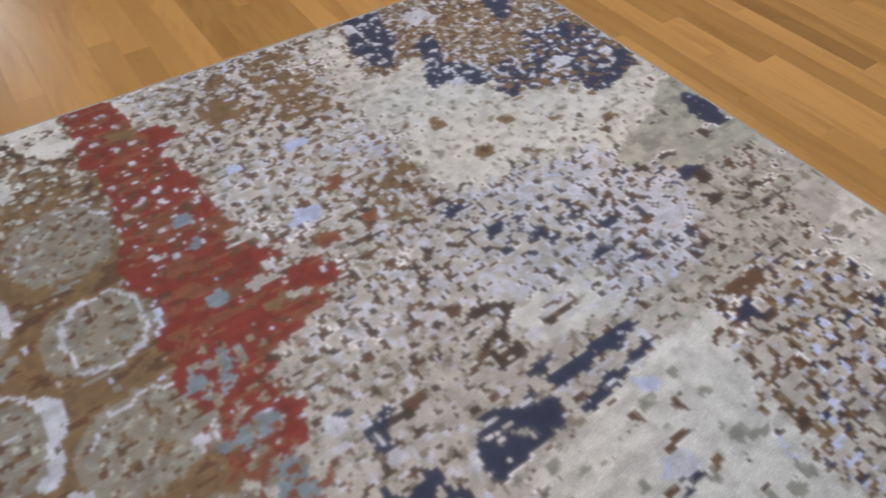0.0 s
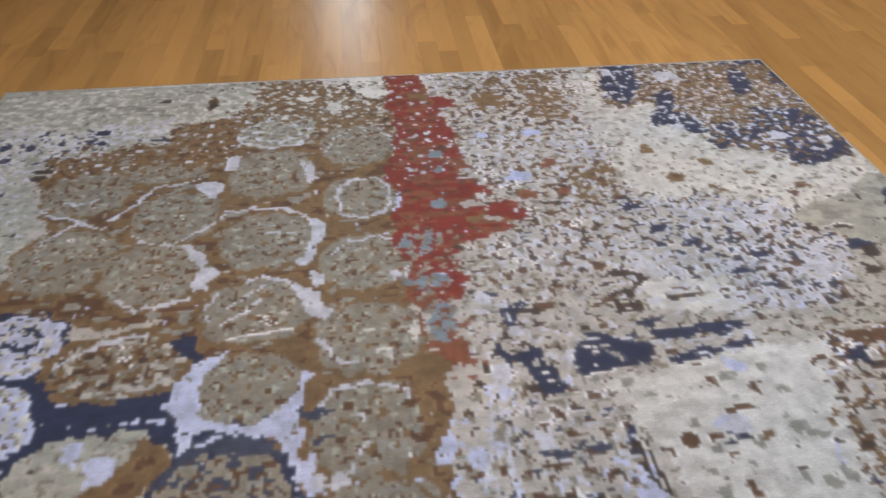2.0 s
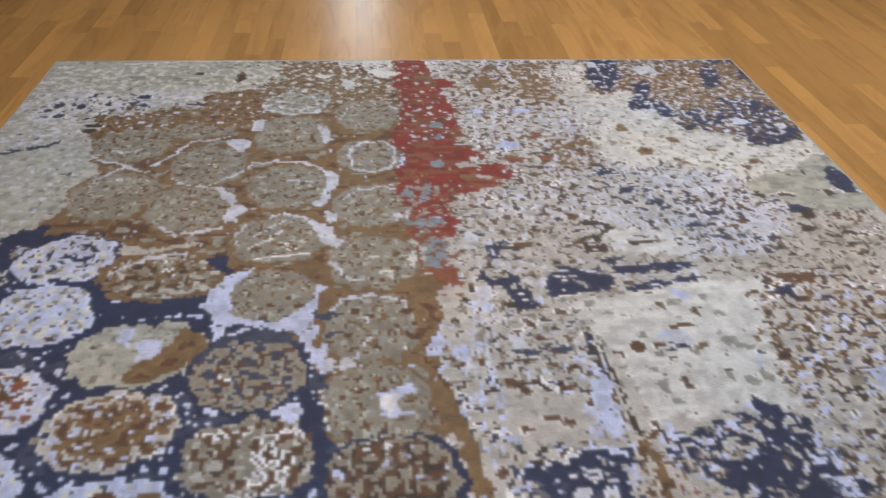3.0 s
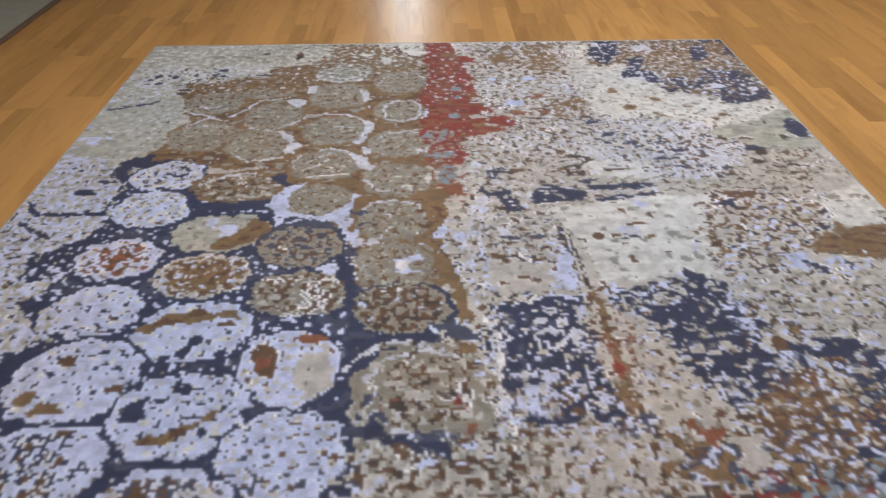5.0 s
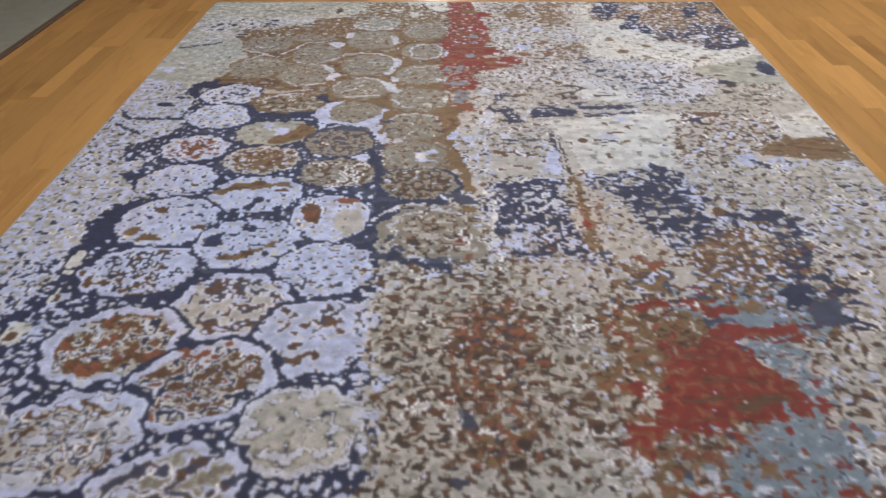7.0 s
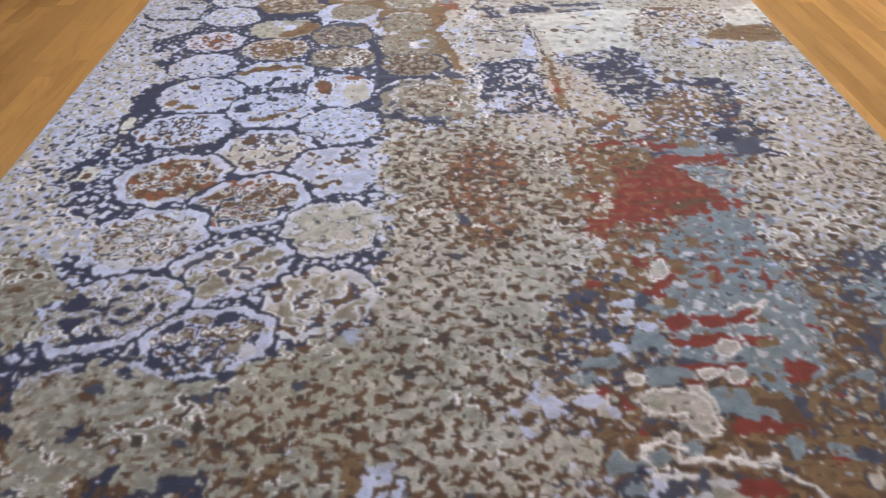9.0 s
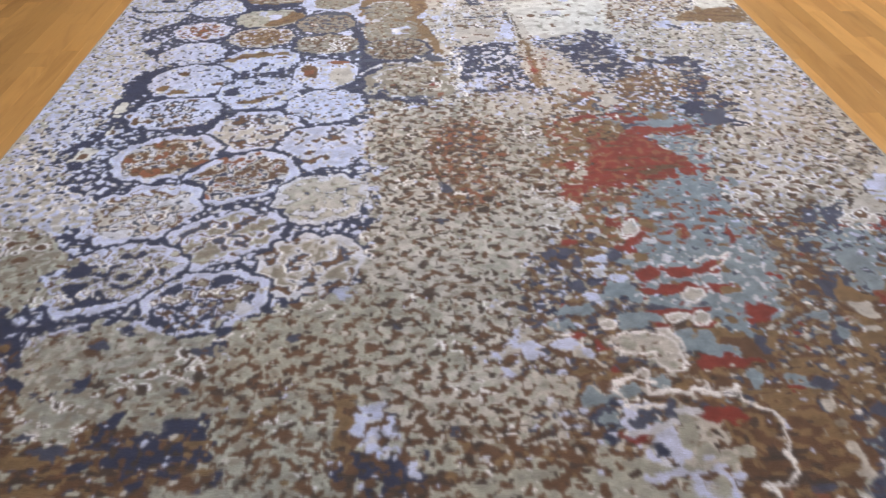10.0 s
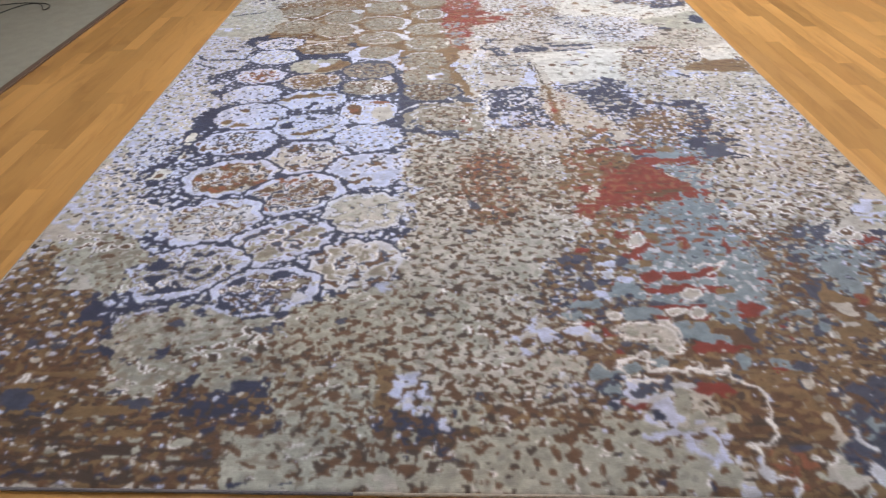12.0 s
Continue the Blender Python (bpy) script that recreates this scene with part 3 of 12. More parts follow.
# ochre seam below the red column
area(OCHRE, 0.02, (-0.073, 1.443), (-0.002, 1.527), (-0.01, 1.788), (-0.053, 1.966), (-0.104, 1.961), (-0.07, 1.753), (-0.095, 1.607))
stroke(LILAC, 0.025, (-0.02, 1.614), (-0.038, 1.679), (-0.057, 1.709))
# dashed vertical stitches
# middle right : cream block, rust bar, navy blocks
area(IVORY, 0.02, (0.441, 1.555), (0.702, 1.498), (0.942, 1.467), (0.855, 1.875), (0.642, 1.905), (0.43, 1.922))
area(NAVY, 0.018, (0.123, 2.037), (0.18, 2.011), (0.325, 2.037), (0.329, 2.184), (0.319, 2.251), (0.254, 2.273), (0.171, 2.325), (0.096, 2.294), (0.095, 2.161))
area(LILAC, 0.03, (0.159, 2.284), (0.332, 2.273), (0.41, 2.355), (0.409, 2.467), (0.217, 2.468), (0.118, 2.45), (0.139, 2.355))
flecks(NAVY, 0.48, 0.08, 0.03, (0.144, 2.273), (0.335, 2.251), (0.41, 2.355), (0.409, 2.467), (0.217, 2.468), (0.118, 2.45))
flecks(NAVY, 0.62, 0.09, 0.03, (0.435, 1.997), (0.597, 1.942), (0.752, 1.933), (0.765, 2.087), (0.751, 2.183), (0.573, 2.183), (0.507, 2.112))
flecks(NAVY, 0.46, 0.08, 0.028, (0.573, 2.183), (0.782, 2.087), (0.855, 2.25), (0.815, 2.392), (0.674, 2.374), (0.592, 2.293))
area(OCHRE, 0.02, (1.301, 1.695), (1.536, 1.651), (1.662, 1.744), (1.57, 1.898), (1.419, 1.869), (1.316, 1.824))
area(IVORY, 0.03, (1.39, 1.458), (1.559, 1.418), (1.623, 1.608), (1.458, 1.695), (1.345, 1.644))
flecks(UMBER, 0.14, 0.06, 0.025, (0.945, 1.459), (1.144, 1.377), (1.372, 1.497), (1.297, 1.745), (1.123, 1.839), (0.882, 1.839))
flecks(BROWN, 0.16, 0.07, 0.03, (1.016, 1.498), (1.31, 1.497), (1.297, 1.745), (1.123, 1.839), (0.882, 1.839))
flecks(NAVY, 0.10, 0.07, 0.03, (0.97, 1.377), (1.427, 1.377), (1.297, 1.745), (1.123, 1.839), (0.882, 1.839))
flecks(SKY, 0.5, 0.14, 0.03, (1.068, 1.815), (1.204, 1.824), (1.441, 1.869), (1.5, 1.954), (1.252, 1.955), (1.063, 1.983))
flecks(UMBER, 0.22, 0.05, 0.025, (0.862, 1.869), (1.067, 1.839), (1.086, 2.009), (1.642, 2.035), (1.491, 2.565), (1.009, 2.448), (0.94, 2.271), (0.832, 2.183))
flecks(NAVY, 0.16, 0.06, 0.03, (0.888, 1.927), (1.067, 1.839), (1.086, 2.009), (1.642, 2.035), (1.491, 2.565), (1.009, 2.448), (0.94, 2.271), (0.832, 2.183))
flecks(LILAC, 0.22, 0.06, 0.03, (0.888, 1.927), (1.067, 1.839), (1.086, 2.009), (1.642, 2.035), (1.491, 2.565), (1.009, 2.448), (0.94, 2.271), (0.832, 2.183))
area(NAVY, 0.025, (0.971, 2.217), (1.091, 2.182), (1.091, 2.249), (0.956, 2.271))
stroke(NAVY, 0.04, (1.096, 2.271), (1.081, 2.392), (1.074, 2.447))
area(BROWN, 0.03, (0.881, 2.183), (0.975, 2.228), (0.939, 2.275), (0.863, 2.25))
# fields below the middle
flecks(BROWN, 0.2, 0.045, 0.03, (-0.269, 2.469), (0.047, 2.394), (0.402, 2.467), (0.669, 2.599), (0.608, 2.77), (-0.243, 2.772))
flecks(TAUPE, 0.25, 0.06, 0.03, (-0.269, 2.469), (0.047, 2.394), (0.402, 2.467), (0.669, 2.599), (0.608, 2.77), (-0.243, 2.772))
flecks(LILAC, 0.12, 0.04, 0.03, (-0.269, 2.469), (0.047, 2.394), (0.402, 2.467), (0.669, 2.599), (0.608, 2.77), (-0.243, 2.772))
flecks(UMBER, 0.1, 0.04, 0.025, (-0.269, 2.469), (0.047, 2.394), (0.402, 2.467), (0.669, 2.599), (0.608, 2.77), (-0.243, 2.772))
flecks(TAUPE, 0.34, 0.06, 0.035, (-0.225, 2.798), (0.423, 2.813), (0.492, 3.107), (0.3, 3.342), (0.228, 3.709), (0.271, 3.827), (0.14, 3.977), (-0.226, 3.971), (-0.254, 3.619), (-0.202, 3.287))
flecks(BROWN, 0.24, 0.045, 0.025, (-0.225, 2.798), (0.423, 2.813), (0.492, 3.107), (0.3, 3.342), (0.228, 3.709), (0.271, 3.827), (0.14, 3.977), (-0.226, 3.971), (-0.254, 3.619), (-0.202, 3.287))
# cream field along the near right edge
flecks(NAVY, 0.16, 0.05, 0.022, (1.082, 2.465), (1.481, 2.392), (1.691, 2.636), (1.409, 3.128), (1.124, 3.222), (0.951, 3.242), (1.029, 2.828))
flecks(TAUPE, 0.22, 0.06, 0.025, (1.082, 2.465), (1.481, 2.392), (1.691, 2.636), (1.409, 3.128), (1.124, 3.222), (0.951, 3.242), (1.029, 2.828))
flecks(UMBER, 0.22, 0.05, 0.022, (1.014, 2.656), (1.405, 2.553), (1.611, 2.776), (1.409, 3.128), (1.124, 3.222), (0.951, 3.242), (1.029, 2.828))
flecks(BROWN, 0.1, 0.05, 0.022, (1.014, 2.656), (1.405, 2.553), (1.611, 2.776), (1.409, 3.128), (1.124, 3.222), (0.951, 3.242), (1.029, 2.828))
flecks(TAUPE, 0.25, 0.06, 0.03, (0.831, 2.79), (1.106, 2.729), (0.957, 3.266), (0.87, 3.241), (0.893, 3.09), (0.747, 3.059))
flecks(UMBER, 0.2, 0.05, 0.025, (0.831, 2.79), (1.106, 2.729), (0.957, 3.266), (0.87, 3.241), (0.893, 3.09), (0.747, 3.059))
# red and blue-grey island
area(STEEL, 0.04, (0.683, 2.611), (0.843, 2.479), (1.006, 2.562), (1.047, 2.779), (0.943, 2.8), (0.644, 2.769))
flecks(NAVY, 0.3, 0.06, 0.02, (0.7, 2.455), (1.069, 2.381), (1.047, 2.779), (0.644, 2.769))
flecks(OCHRE, 0.32, 0.06, 0.025, (0.71, 2.414), (1.099, 2.293), (1.047, 2.779), (0.644, 2.769))
area(RED, 0.02, (0.498, 3.081), (0.498, 2.998), (0.558, 2.849), (0.619, 2.792), (0.721, 2.771), (0.917, 2.766), (0.943, 2.8), (0.88, 2.818), (0.791, 2.829), (0.772, 2.873), (0.832, 2.917), (0.866, 3.02), (0.737, 3.037), (0.632, 3.097), (0.563, 3.096))
area(STEEL, 0.04, (0.661, 3.084), (0.793, 3.027), (0.913, 3.085), (0.883, 3.217), (0.86, 3.287), (0.935, 3.355), (0.923, 3.469), (0.9, 3.553), (0.886, 3.673), (0.796, 3.647), (0.683, 3.619), (0.539, 3.617), (0.545, 3.546), (0.52, 3.441), (0.569, 3.359), (0.634, 3.294), (0.586, 3.173))
# brown near-right ground
area(BROWN, 0.04, (0.582, 3.715), (0.65, 3.636), (0.887, 3.657), (0.924, 3.517), (1.226, 3.445), (1.094, 3.993), (0.505, 3.983), (0.498, 3.858))
area(BROWN, 0.03, (0.628, 3.965), (0.647, 3.87), (0.745, 3.81), (1.351, 3.59), (1.704, 3.696), (1.257, 4.268), (0.657, 4.261), (0.621, 4.132))
flecks(BROWN, 0.6, 0.07, 0.03, (0.243, 3.693), (0.404, 3.631), (0.573, 3.617), (0.65, 3.636), (0.596, 3.86), (0.516, 3.983), (0.3, 3.979), (0.201, 3.879))
flecks(OCHRE, 0.42, 0.14, 0.014, (0.243, 3.693), (0.65, 3.636), (0.887, 3.657), (0.924, 3.517), (1.226, 3.445), (1.094, 3.993), (0.3, 3.979), (0.201, 3.879))
flecks(OCHRE, 0.42, 0.16, 0.014, (0.341, 4.031), (0.534, 3.848), (0.745, 3.81), (1.351, 3.59), (1.704, 3.696), (1.257, 4.268), (0.475, 4.259), (0.3, 4.216))
flecks(UMBER, 0.25, 0.12, 0.014, (0.614, 3.965), (1.19, 3.86), (1.483, 3.979), (1.257, 4.268), (0.535, 4.26))
area(CREAM, 0.015, (0.397, 3.706), (0.468, 3.697), (0.54, 3.702), (0.555, 3.768), (0.554, 3.807), (0.505, 3.817), (0.491, 3.766), (0.462, 3.747), (0.398, 3.739))
area(STEEL, 0.02, (0.549, 3.715), (0.614, 3.7), (0.639, 3.776), (0.603, 3.805), (0.56, 3.782))
# near right corner
area(STEEL, 0.03, (1.094, 3.419), (1.23, 3.363), (1.559, 3.243), (1.689, 3.492), (1.546, 3.693), (1.322, 3.64), (1.145, 3.533))
flecks(NAVY, 0.4, 0.10, 0.03, (1.061, 3.327), (1.261, 3.301), (1.6, 3.176), (1.689, 3.492), (1.453, 3.824), (1.19, 3.86), (0.947, 3.771), (0.918, 3.58))
flecks(OCHRE, 0.28, 0.06, 0.03, (1.006, 3.326), (1.246, 3.332), (1.448, 3.429), (1.546, 3.693), (1.453, 3.824), (1.19, 3.86), (0.947, 3.771), (0.918, 3.58))
flecks(CREAM, 0.12, 0.04, 0.025, (1.006, 3.326), (1.246, 3.332), (1.448, 3.429), (1.546, 3.693), (1.453, 3.824), (1.19, 3.86), (0.947, 3.771), (0.918, 3.58))
stroke(RED, 0.03, (1.281, 3.317), (1.351, 3.31))
area(NAVY, 0.03, (0.958, 3.934), (1.062, 3.897), (1.229, 3.938), (1.206, 4.077), (1.041, 4.107), (0.919, 4.089), (0.976, 4.006))
flecks(OCHRE, 0.25, 0.08, 0.02, (0.958, 3.934), (1.062, 3.897), (1.229, 3.938), (1.206, 4.077), (1.041, 4.107), (0.919, 4.089))
area(LILAC, 0.02, (1.371, 3.103), (1.52, 3.063), (1.621, 3.141), (1.597, 3.245), (1.442, 3.247), (1.336, 3.21))
flecks(SAGE, 0.35, 0.12, 0.012, (1.371, 3.103), (1.52, 3.063), (1.621, 3.141), (1.597, 3.245), (1.442, 3.247), (1.336, 3.21))
# near left ground
area(SAGE, 0.03, (-1.064, 3.731), (-0.903, 3.676), (-0.571, 3.671), (-0.25, 3.747), (-0.266, 3.95), (-0.549, 3.926), (-0.89, 3.967), (-0.992, 3.899))
area(SAGE, 0.03, (-0.981, 3.588), (-0.791, 3.617), (-0.54, 3.694), (-0.45, 3.598), (-0.319, 3.529), (-0.197, 3.375), (-0.188, 3.568), (-0.248, 3.7), (-0.261, 3.845), (-0.779, 3.835), (-0.914, 3.748))
flecks(SAGE, 0.5, 0.09, 0.035, (-1.522, 3.256), (-1.203, 3.163), (-1.076, 3.534), (-1.292, 3.529))
area(BROWN, 0.03, (-1.958, 3.371), (-1.517, 3.411), (-1.31, 3.528), (-1.161, 3.584), (-1.045, 3.775), (-1.038, 3.899), (-0.887, 3.976), (-0.741, 4.065), (-0.616, 4.115), (-0.571, 4.233), (-1.487, 4.221), (-2.026, 3.92))
flecks(OCHRE, 0.3, 0.15, 0.014, (-1.958, 3.371), (-1.517, 3.411), (-1.31, 3.528), (-1.161, 3.584), (-1.045, 3.775), (-1.038, 3.899), (-0.887, 3.976), (-0.741, 4.065), (-0.616, 4.115), (-0.571, 4.233), (-1.487, 4.221), (-2.026, 3.92))
flecks(UMBER, 0.35, 0.14, 0.014, (-1.958, 3.371), (-1.517, 3.411), (-1.31, 3.528), (-1.161, 3.584), (-1.045, 3.775), (-1.038, 3.899), (-0.887, 3.976), (-0.741, 4.065), (-0.616, 4.115), (-0.571, 4.233), (-1.487, 4.221), (-2.026, 3.92))
flecks(LILAC, 0.06, 0.035, 0.02, (-1.958, 3.371), (-1.517, 3.411), (-1.31, 3.528), (-1.161, 3.584), (-1.045, 3.775), (-1.038, 3.899), (-0.887, 3.976), (-0.741, 4.065), (-0.616, 4.115), (-0.571, 4.233), (-1.487, 4.221), (-2.026, 3.92))
flecks(LILAC, 0.25, 0.05, 0.03, (-1.867, 3.213), (-1.54, 3.222), (-1.347, 3.293), (-1.31, 3.528), (-1.455, 3.525))
flecks(UMBER, 0.25, 0.05, 0.03, (-1.867, 3.213), (-1.54, 3.222), (-1.347, 3.293), (-1.31, 3.528), (-1.455, 3.525))
area(SLATE, 0.02, (-1.425, 3.911), (-1.211, 3.915), (-1.152, 3.972), (-1.196, 3.998), (-1.366, 4.004))
# navy hook at the field's lower corner
# band of brown and navy
area(SAGE, 0.025, (-0.659, 4.129), (-0.595, 4.091), (-0.517, 4.076), (-0.471, 4.027), (-0.388, 4.011), (-0.354, 4.054), (-0.274, 4.021), (-0.25, 4.223), (-0.559, 4.233))
area(SAGE, 0.04, (-0.091, 4.007), (0.069, 3.955), (0.137, 4.11), (0.279, 4.063), (0.269, 4.243), (-0.18, 4.237), (-0.131, 4.152))
flecks(BROWN, 0.26, 0.05, 0.03, (-0.185, 4.121), (0.069, 3.955), (0.286, 4.03), (0.269, 4.243), (-0.18, 4.237))
# taupe medallions on the ochre field
TAUPES = (((-1.05, 0.65), 0.45), ((-0.80, 0.51), 0.35), ((-0.53, 0.40), 0.4), ((-0.20, 0.48), 0.55), ((-0.78, 0.82), 0.55), ((-0.49, 0.67), 0.4), ((-0.20, 0.78), 0.95),
          ((-1.02, 0.97), 0.55), ((-0.77, 1.06), 0.45), ((-0.47, 0.94), 0.8), ((-0.21, 1.06), 0.6), ((-0.49, 1.21), 0.8), ((-0.20, 1.34), 0.6), ((-0.48, 1.46), 0.6), ((-0.20, 1.57), 0.6))
for (mu, mv), rim_share in TAUPES:
    medallion(mu, mv, 0.133, 0.122, TAUPE, LILAC, rim_share, (MOSS, 0.30), (BROWN, 0.17), (LILAC, 0.03))
# mixed and dark medallions where the field turns navy
medallion(-0.76, 1.37, 0.145, 0.105, BROWN, CREAM, 0.6, (CREAM, 0.30), (TAUPE, 0.25), (LILAC, 0.08))
medallion(-1.07, 1.28, 0.141, 0.113, LILAC, NAVY, 0.75, (CREAM, 0.25), (NAVY, 0.10), (TAUPE, 0.06))
medallion(-0.50, 1.71, 0.142, 0.118, TAUPE, SLATE, 0.9, (BROWN, 0.25), (SLATE, 0.10))
medallion(-0.17, 1.83, 0.138, 0.110, TAUPE, LILAC, 0.3, (MOSS, 0.25), (BROWN, 0.14))
medallion(-0.15, 2.03, 0.148, 0.112, TAUPE, NAVY, 0.75, (BROWN, 0.34), (UMBER, 0.14), (MOSS, 0.15))
medallion(-0.12, 2.32, 0.160, 0.155, TAUPE, LILAC, 0.6, (CREAM, 0.30), (BROWN, 0.16), (SLATE, 0.08))
# navy joints at the corner of the lilac field
stroke(NAVY, 0.05, (-0.42, 3.26), (-0.30, 3.27), (-0.22, 3.25))
# navy marks on the pale far corner
# navy joints of the pale side
stroke(NAVY, 0.03, (-1.50, 1.46), (-1.38, 1.50), (-1.28, 1.50), (-1.18, 1.40), (-1.05, 1.39), (-0.95, 1.42))
stroke(NAVY, 0.05, (-0.95, 1.45), (-0.88, 1.53), (-0.75, 1.50), (-0.62, 1.47))
stroke(NAVY, 0.03, (-1.23, 1.24), (-1.10, 1.16), (-1.0, 1.15))
stroke(SLATE, 0.05, (-1.40, 1.62), (-1.28, 1.68), (-1.20, 1.62))

# details of the design, from the far end to the near end
area(IVORY, 0.012, (-0.365, -0.006), (-0.086, -0.016), (-0.101, 0.139), (-0.13, 0.171), (-0.245, 0.125), (-0.34, 0.023))
spots(OCHRE, (-0.451, 0.186, 0.064, 0.034), (-0.179, 0.274, 0.032, 0.033), (-0.538, 0.08, 0.028, 0.036), (-0.41, 0.068, 0.033, 0.025))
area(IVORY, 0.012, (0.036, -0.003), (0.084, 0.001), (0.082, 0.142), (0.066, 0.19), (0.046, 0.154))
area(IVORY, 0.012, (0.525, -0.026), (0.818, -0.025), (0.818, 0.059), (0.722, 0.087), (0.598, 0.091), (0.541, 0.015))
area(IVORY, 0.012, (0.602, 0.17), (0.68, 0.152), (0.706, 0.23), (0.747, 0.331), (0.757, 0.445), (0.766, 0.552), (0.666, 0.661), (0.616, 0.617), (0.624, 0.517), (0.566, 0.404), (0.566, 0.313))
spots(NAVY, (1.236, 0.208, 0.019, 0.025), (1.135, 0.638, 0.024, 0.019))
area(OCHRE, 0.012, (-0.012, 1.914), (0.006, 1.957), (0.04, 2.037), (0.03, 2.101), (0.005, 2.101), (-0.004, 2.011), (-0.016, 1.957))
spots(TAUPE, (1.264, 1.554, 0.02, 0.011), (1.369, 1.505, 0.025, 0.015), (1.452, 1.505, 0.021, 0.011), (1.323, 1.418, 0.034, 0.011), (1.219, 1.792, 0.027, 0.01), (1.006, 1.854, 0.019, 0.012), (0.988, 1.969, 0.018, 0.008), (1.139, 1.969, 0.014, 0.008), (1.211, 2.056, 0.017, 0.01), (1.064, 2.08, 0.01, 0.008), (0.997, 2.036, 0.014, 0.005), (1.014, 2.056, 0.024, 0.008))
spots(WHITE, (1.194, 1.696, 0.02, 0.016), (1.265, 1.644, 0.012, 0.014), (1.223, 1.651, 0.011, 0.014), (0.908, 1.51, 0.008, 0.007))
area(OCHRE, 0.012, (1.305, 1.644), (1.362, 1.651), (1.407, 1.719), (1.521, 1.678), (1.547, 1.745), (1.477, 1.869), (1.301, 1.854), (1.313, 1.793), (1.249, 1.808), (1.259, 1.745))
area(SKY, 0.012, (1.064, 1.824), (1.127, 1.808), (1.147, 1.869), (1.14, 1.927), (1.08, 1.941), (1.044, 1.898))
stroke(SKY, 0.05, (1.184, 1.869), (1.28, 1.898), (1.381, 1.912))
area(NAVY, 0.012, (0.721, 1.913), (0.762, 1.899), (0.763, 1.956), (0.773, 2.01), (0.765, 2.062), (0.73, 2.036), (0.691, 2.023), (0.647, 2.01), (0.658, 1.97), (0.697, 1.969))
area(NAVY, 0.012, (0.887, 2.25), (0.94, 2.217), (0.984, 2.205), (0.965, 2.25), (0.925, 2.271), (0.886, 2.271))
stroke(NAVY, 0.032, (-1.204, 1.811), (-1.175, 1.857), (-1.119, 1.878), (-1.044, 1.881), (-0.992, 1.872), (-0.946, 1.872))
stroke(NAVY, 0.032, (-0.946, 1.764), (-0.934, 1.842), (-0.936, 1.901), (-0.924, 1.958))
area(LILAC, 0.012, (-0.705, 1.419), (-0.604, 1.378), (-0.571, 1.499), (-0.522, 1.537), (-0.571, 1.556), (-0.605, 1.592), (-0.645, 1.499))
stroke(SLATE, 0.036, (-0.742, 1.731), (-0.674, 1.731), (-0.642, 1.697), (-0.612, 1.653), (-0.581, 1.61), (-0.502, 1.592), (-0.418, 1.61))
area(NAVY, 0.012, (-0.347, 1.826), (-0.345, 1.747), (-0.324, 1.81), (-0.31, 1.886), (-0.283, 1.929), (-0.286, 1.985), (-0.309, 2.012), (-0.324, 2.038), (-0.337, 2.064), (-0.339, 1.985), (-0.309, 1.943), (-0.328, 1.886))
area(BROWN, 0.012, (-0.061, 1.746), (-0.012, 1.746), (0.006, 1.9), (-0.04, 1.9), (-0.068, 1.841))
area(NAVY, 0.012, (-1.282, 2.221), (-1.223, 2.21), (-1.249, 2.176), (-1.22, 2.152), (-1.171, 2.116), (-1.123, 2.111), (-1.121, 2.152), (-1.143, 2.175), (-1.166, 2.21), (-1.168, 2.254), (-1.162, 2.297), (-1.148, 2.338), (-1.14, 2.397), (-1.183, 2.358), (-1.251, 2.276))
stroke(NAVY, 0.036, (-1.199, 2.04), (-1.17, 2.091), (-1.106, 2.111), (-1.035, 2.12), (-0.965, 2.127), (-0.932, 2.103), (-0.934, 2.052), (-0.923, 2.013), (-0.928, 1.972))
stroke(NAVY, 0.028, (-0.787, 2.254), (-0.759, 2.243), (-0.723, 2.231), (-0.676, 2.253), (-0.632, 2.242))
stroke(NAVY, 0.018, (-0.483, 2.376), (-0.416, 2.372), (-0.357, 2.366), (-0.355, 2.336), (-0.34, 2.332))
stroke(NAVY, 0.028, (-0.348, 2.376), (-0.322, 2.405), (-0.29, 2.424), (-0.291, 2.356), (-0.304, 2.316))
area(NAVY, 0.012, (-0.321, 2.185), (-0.328, 2.138), (-0.297, 2.114), (-0.243, 2.15), (-0.194, 2.15), (-0.258, 2.167), (-0.296, 2.197), (-0.309, 2.219))
stroke(NAVY, 0.028, (-0.094, 2.166), (-0.053, 2.15), (-0.029, 2.113))
area(TAUPE, 0.012, (-0.098, 2.274), (-0.043, 2.273), (-0.027, 2.356), (-0.042, 2.395), (-0.026, 2.468), (-0.069, 2.468), (-0.113, 2.451), (-0.116, 2.395), (-0.079, 2.375), (-0.089, 2.315))
area(STEEL, 0.012, (0.804, 2.614), (0.888, 2.609), (1.006, 2.562), (0.994, 2.656), (0.95, 2.725), (0.842, 2.757), (0.725, 2.754), (0.742, 2.692), (0.789, 2.669))
area(RED, 0.012, (0.685, 2.82), (0.727, 2.853), (0.723, 2.899), (0.792, 2.916), (0.805, 2.961), (0.787, 2.99), (0.86, 3.012), (0.847, 3.048), (0.752, 3.046), (0.684, 3.036), (0.622, 3.057))
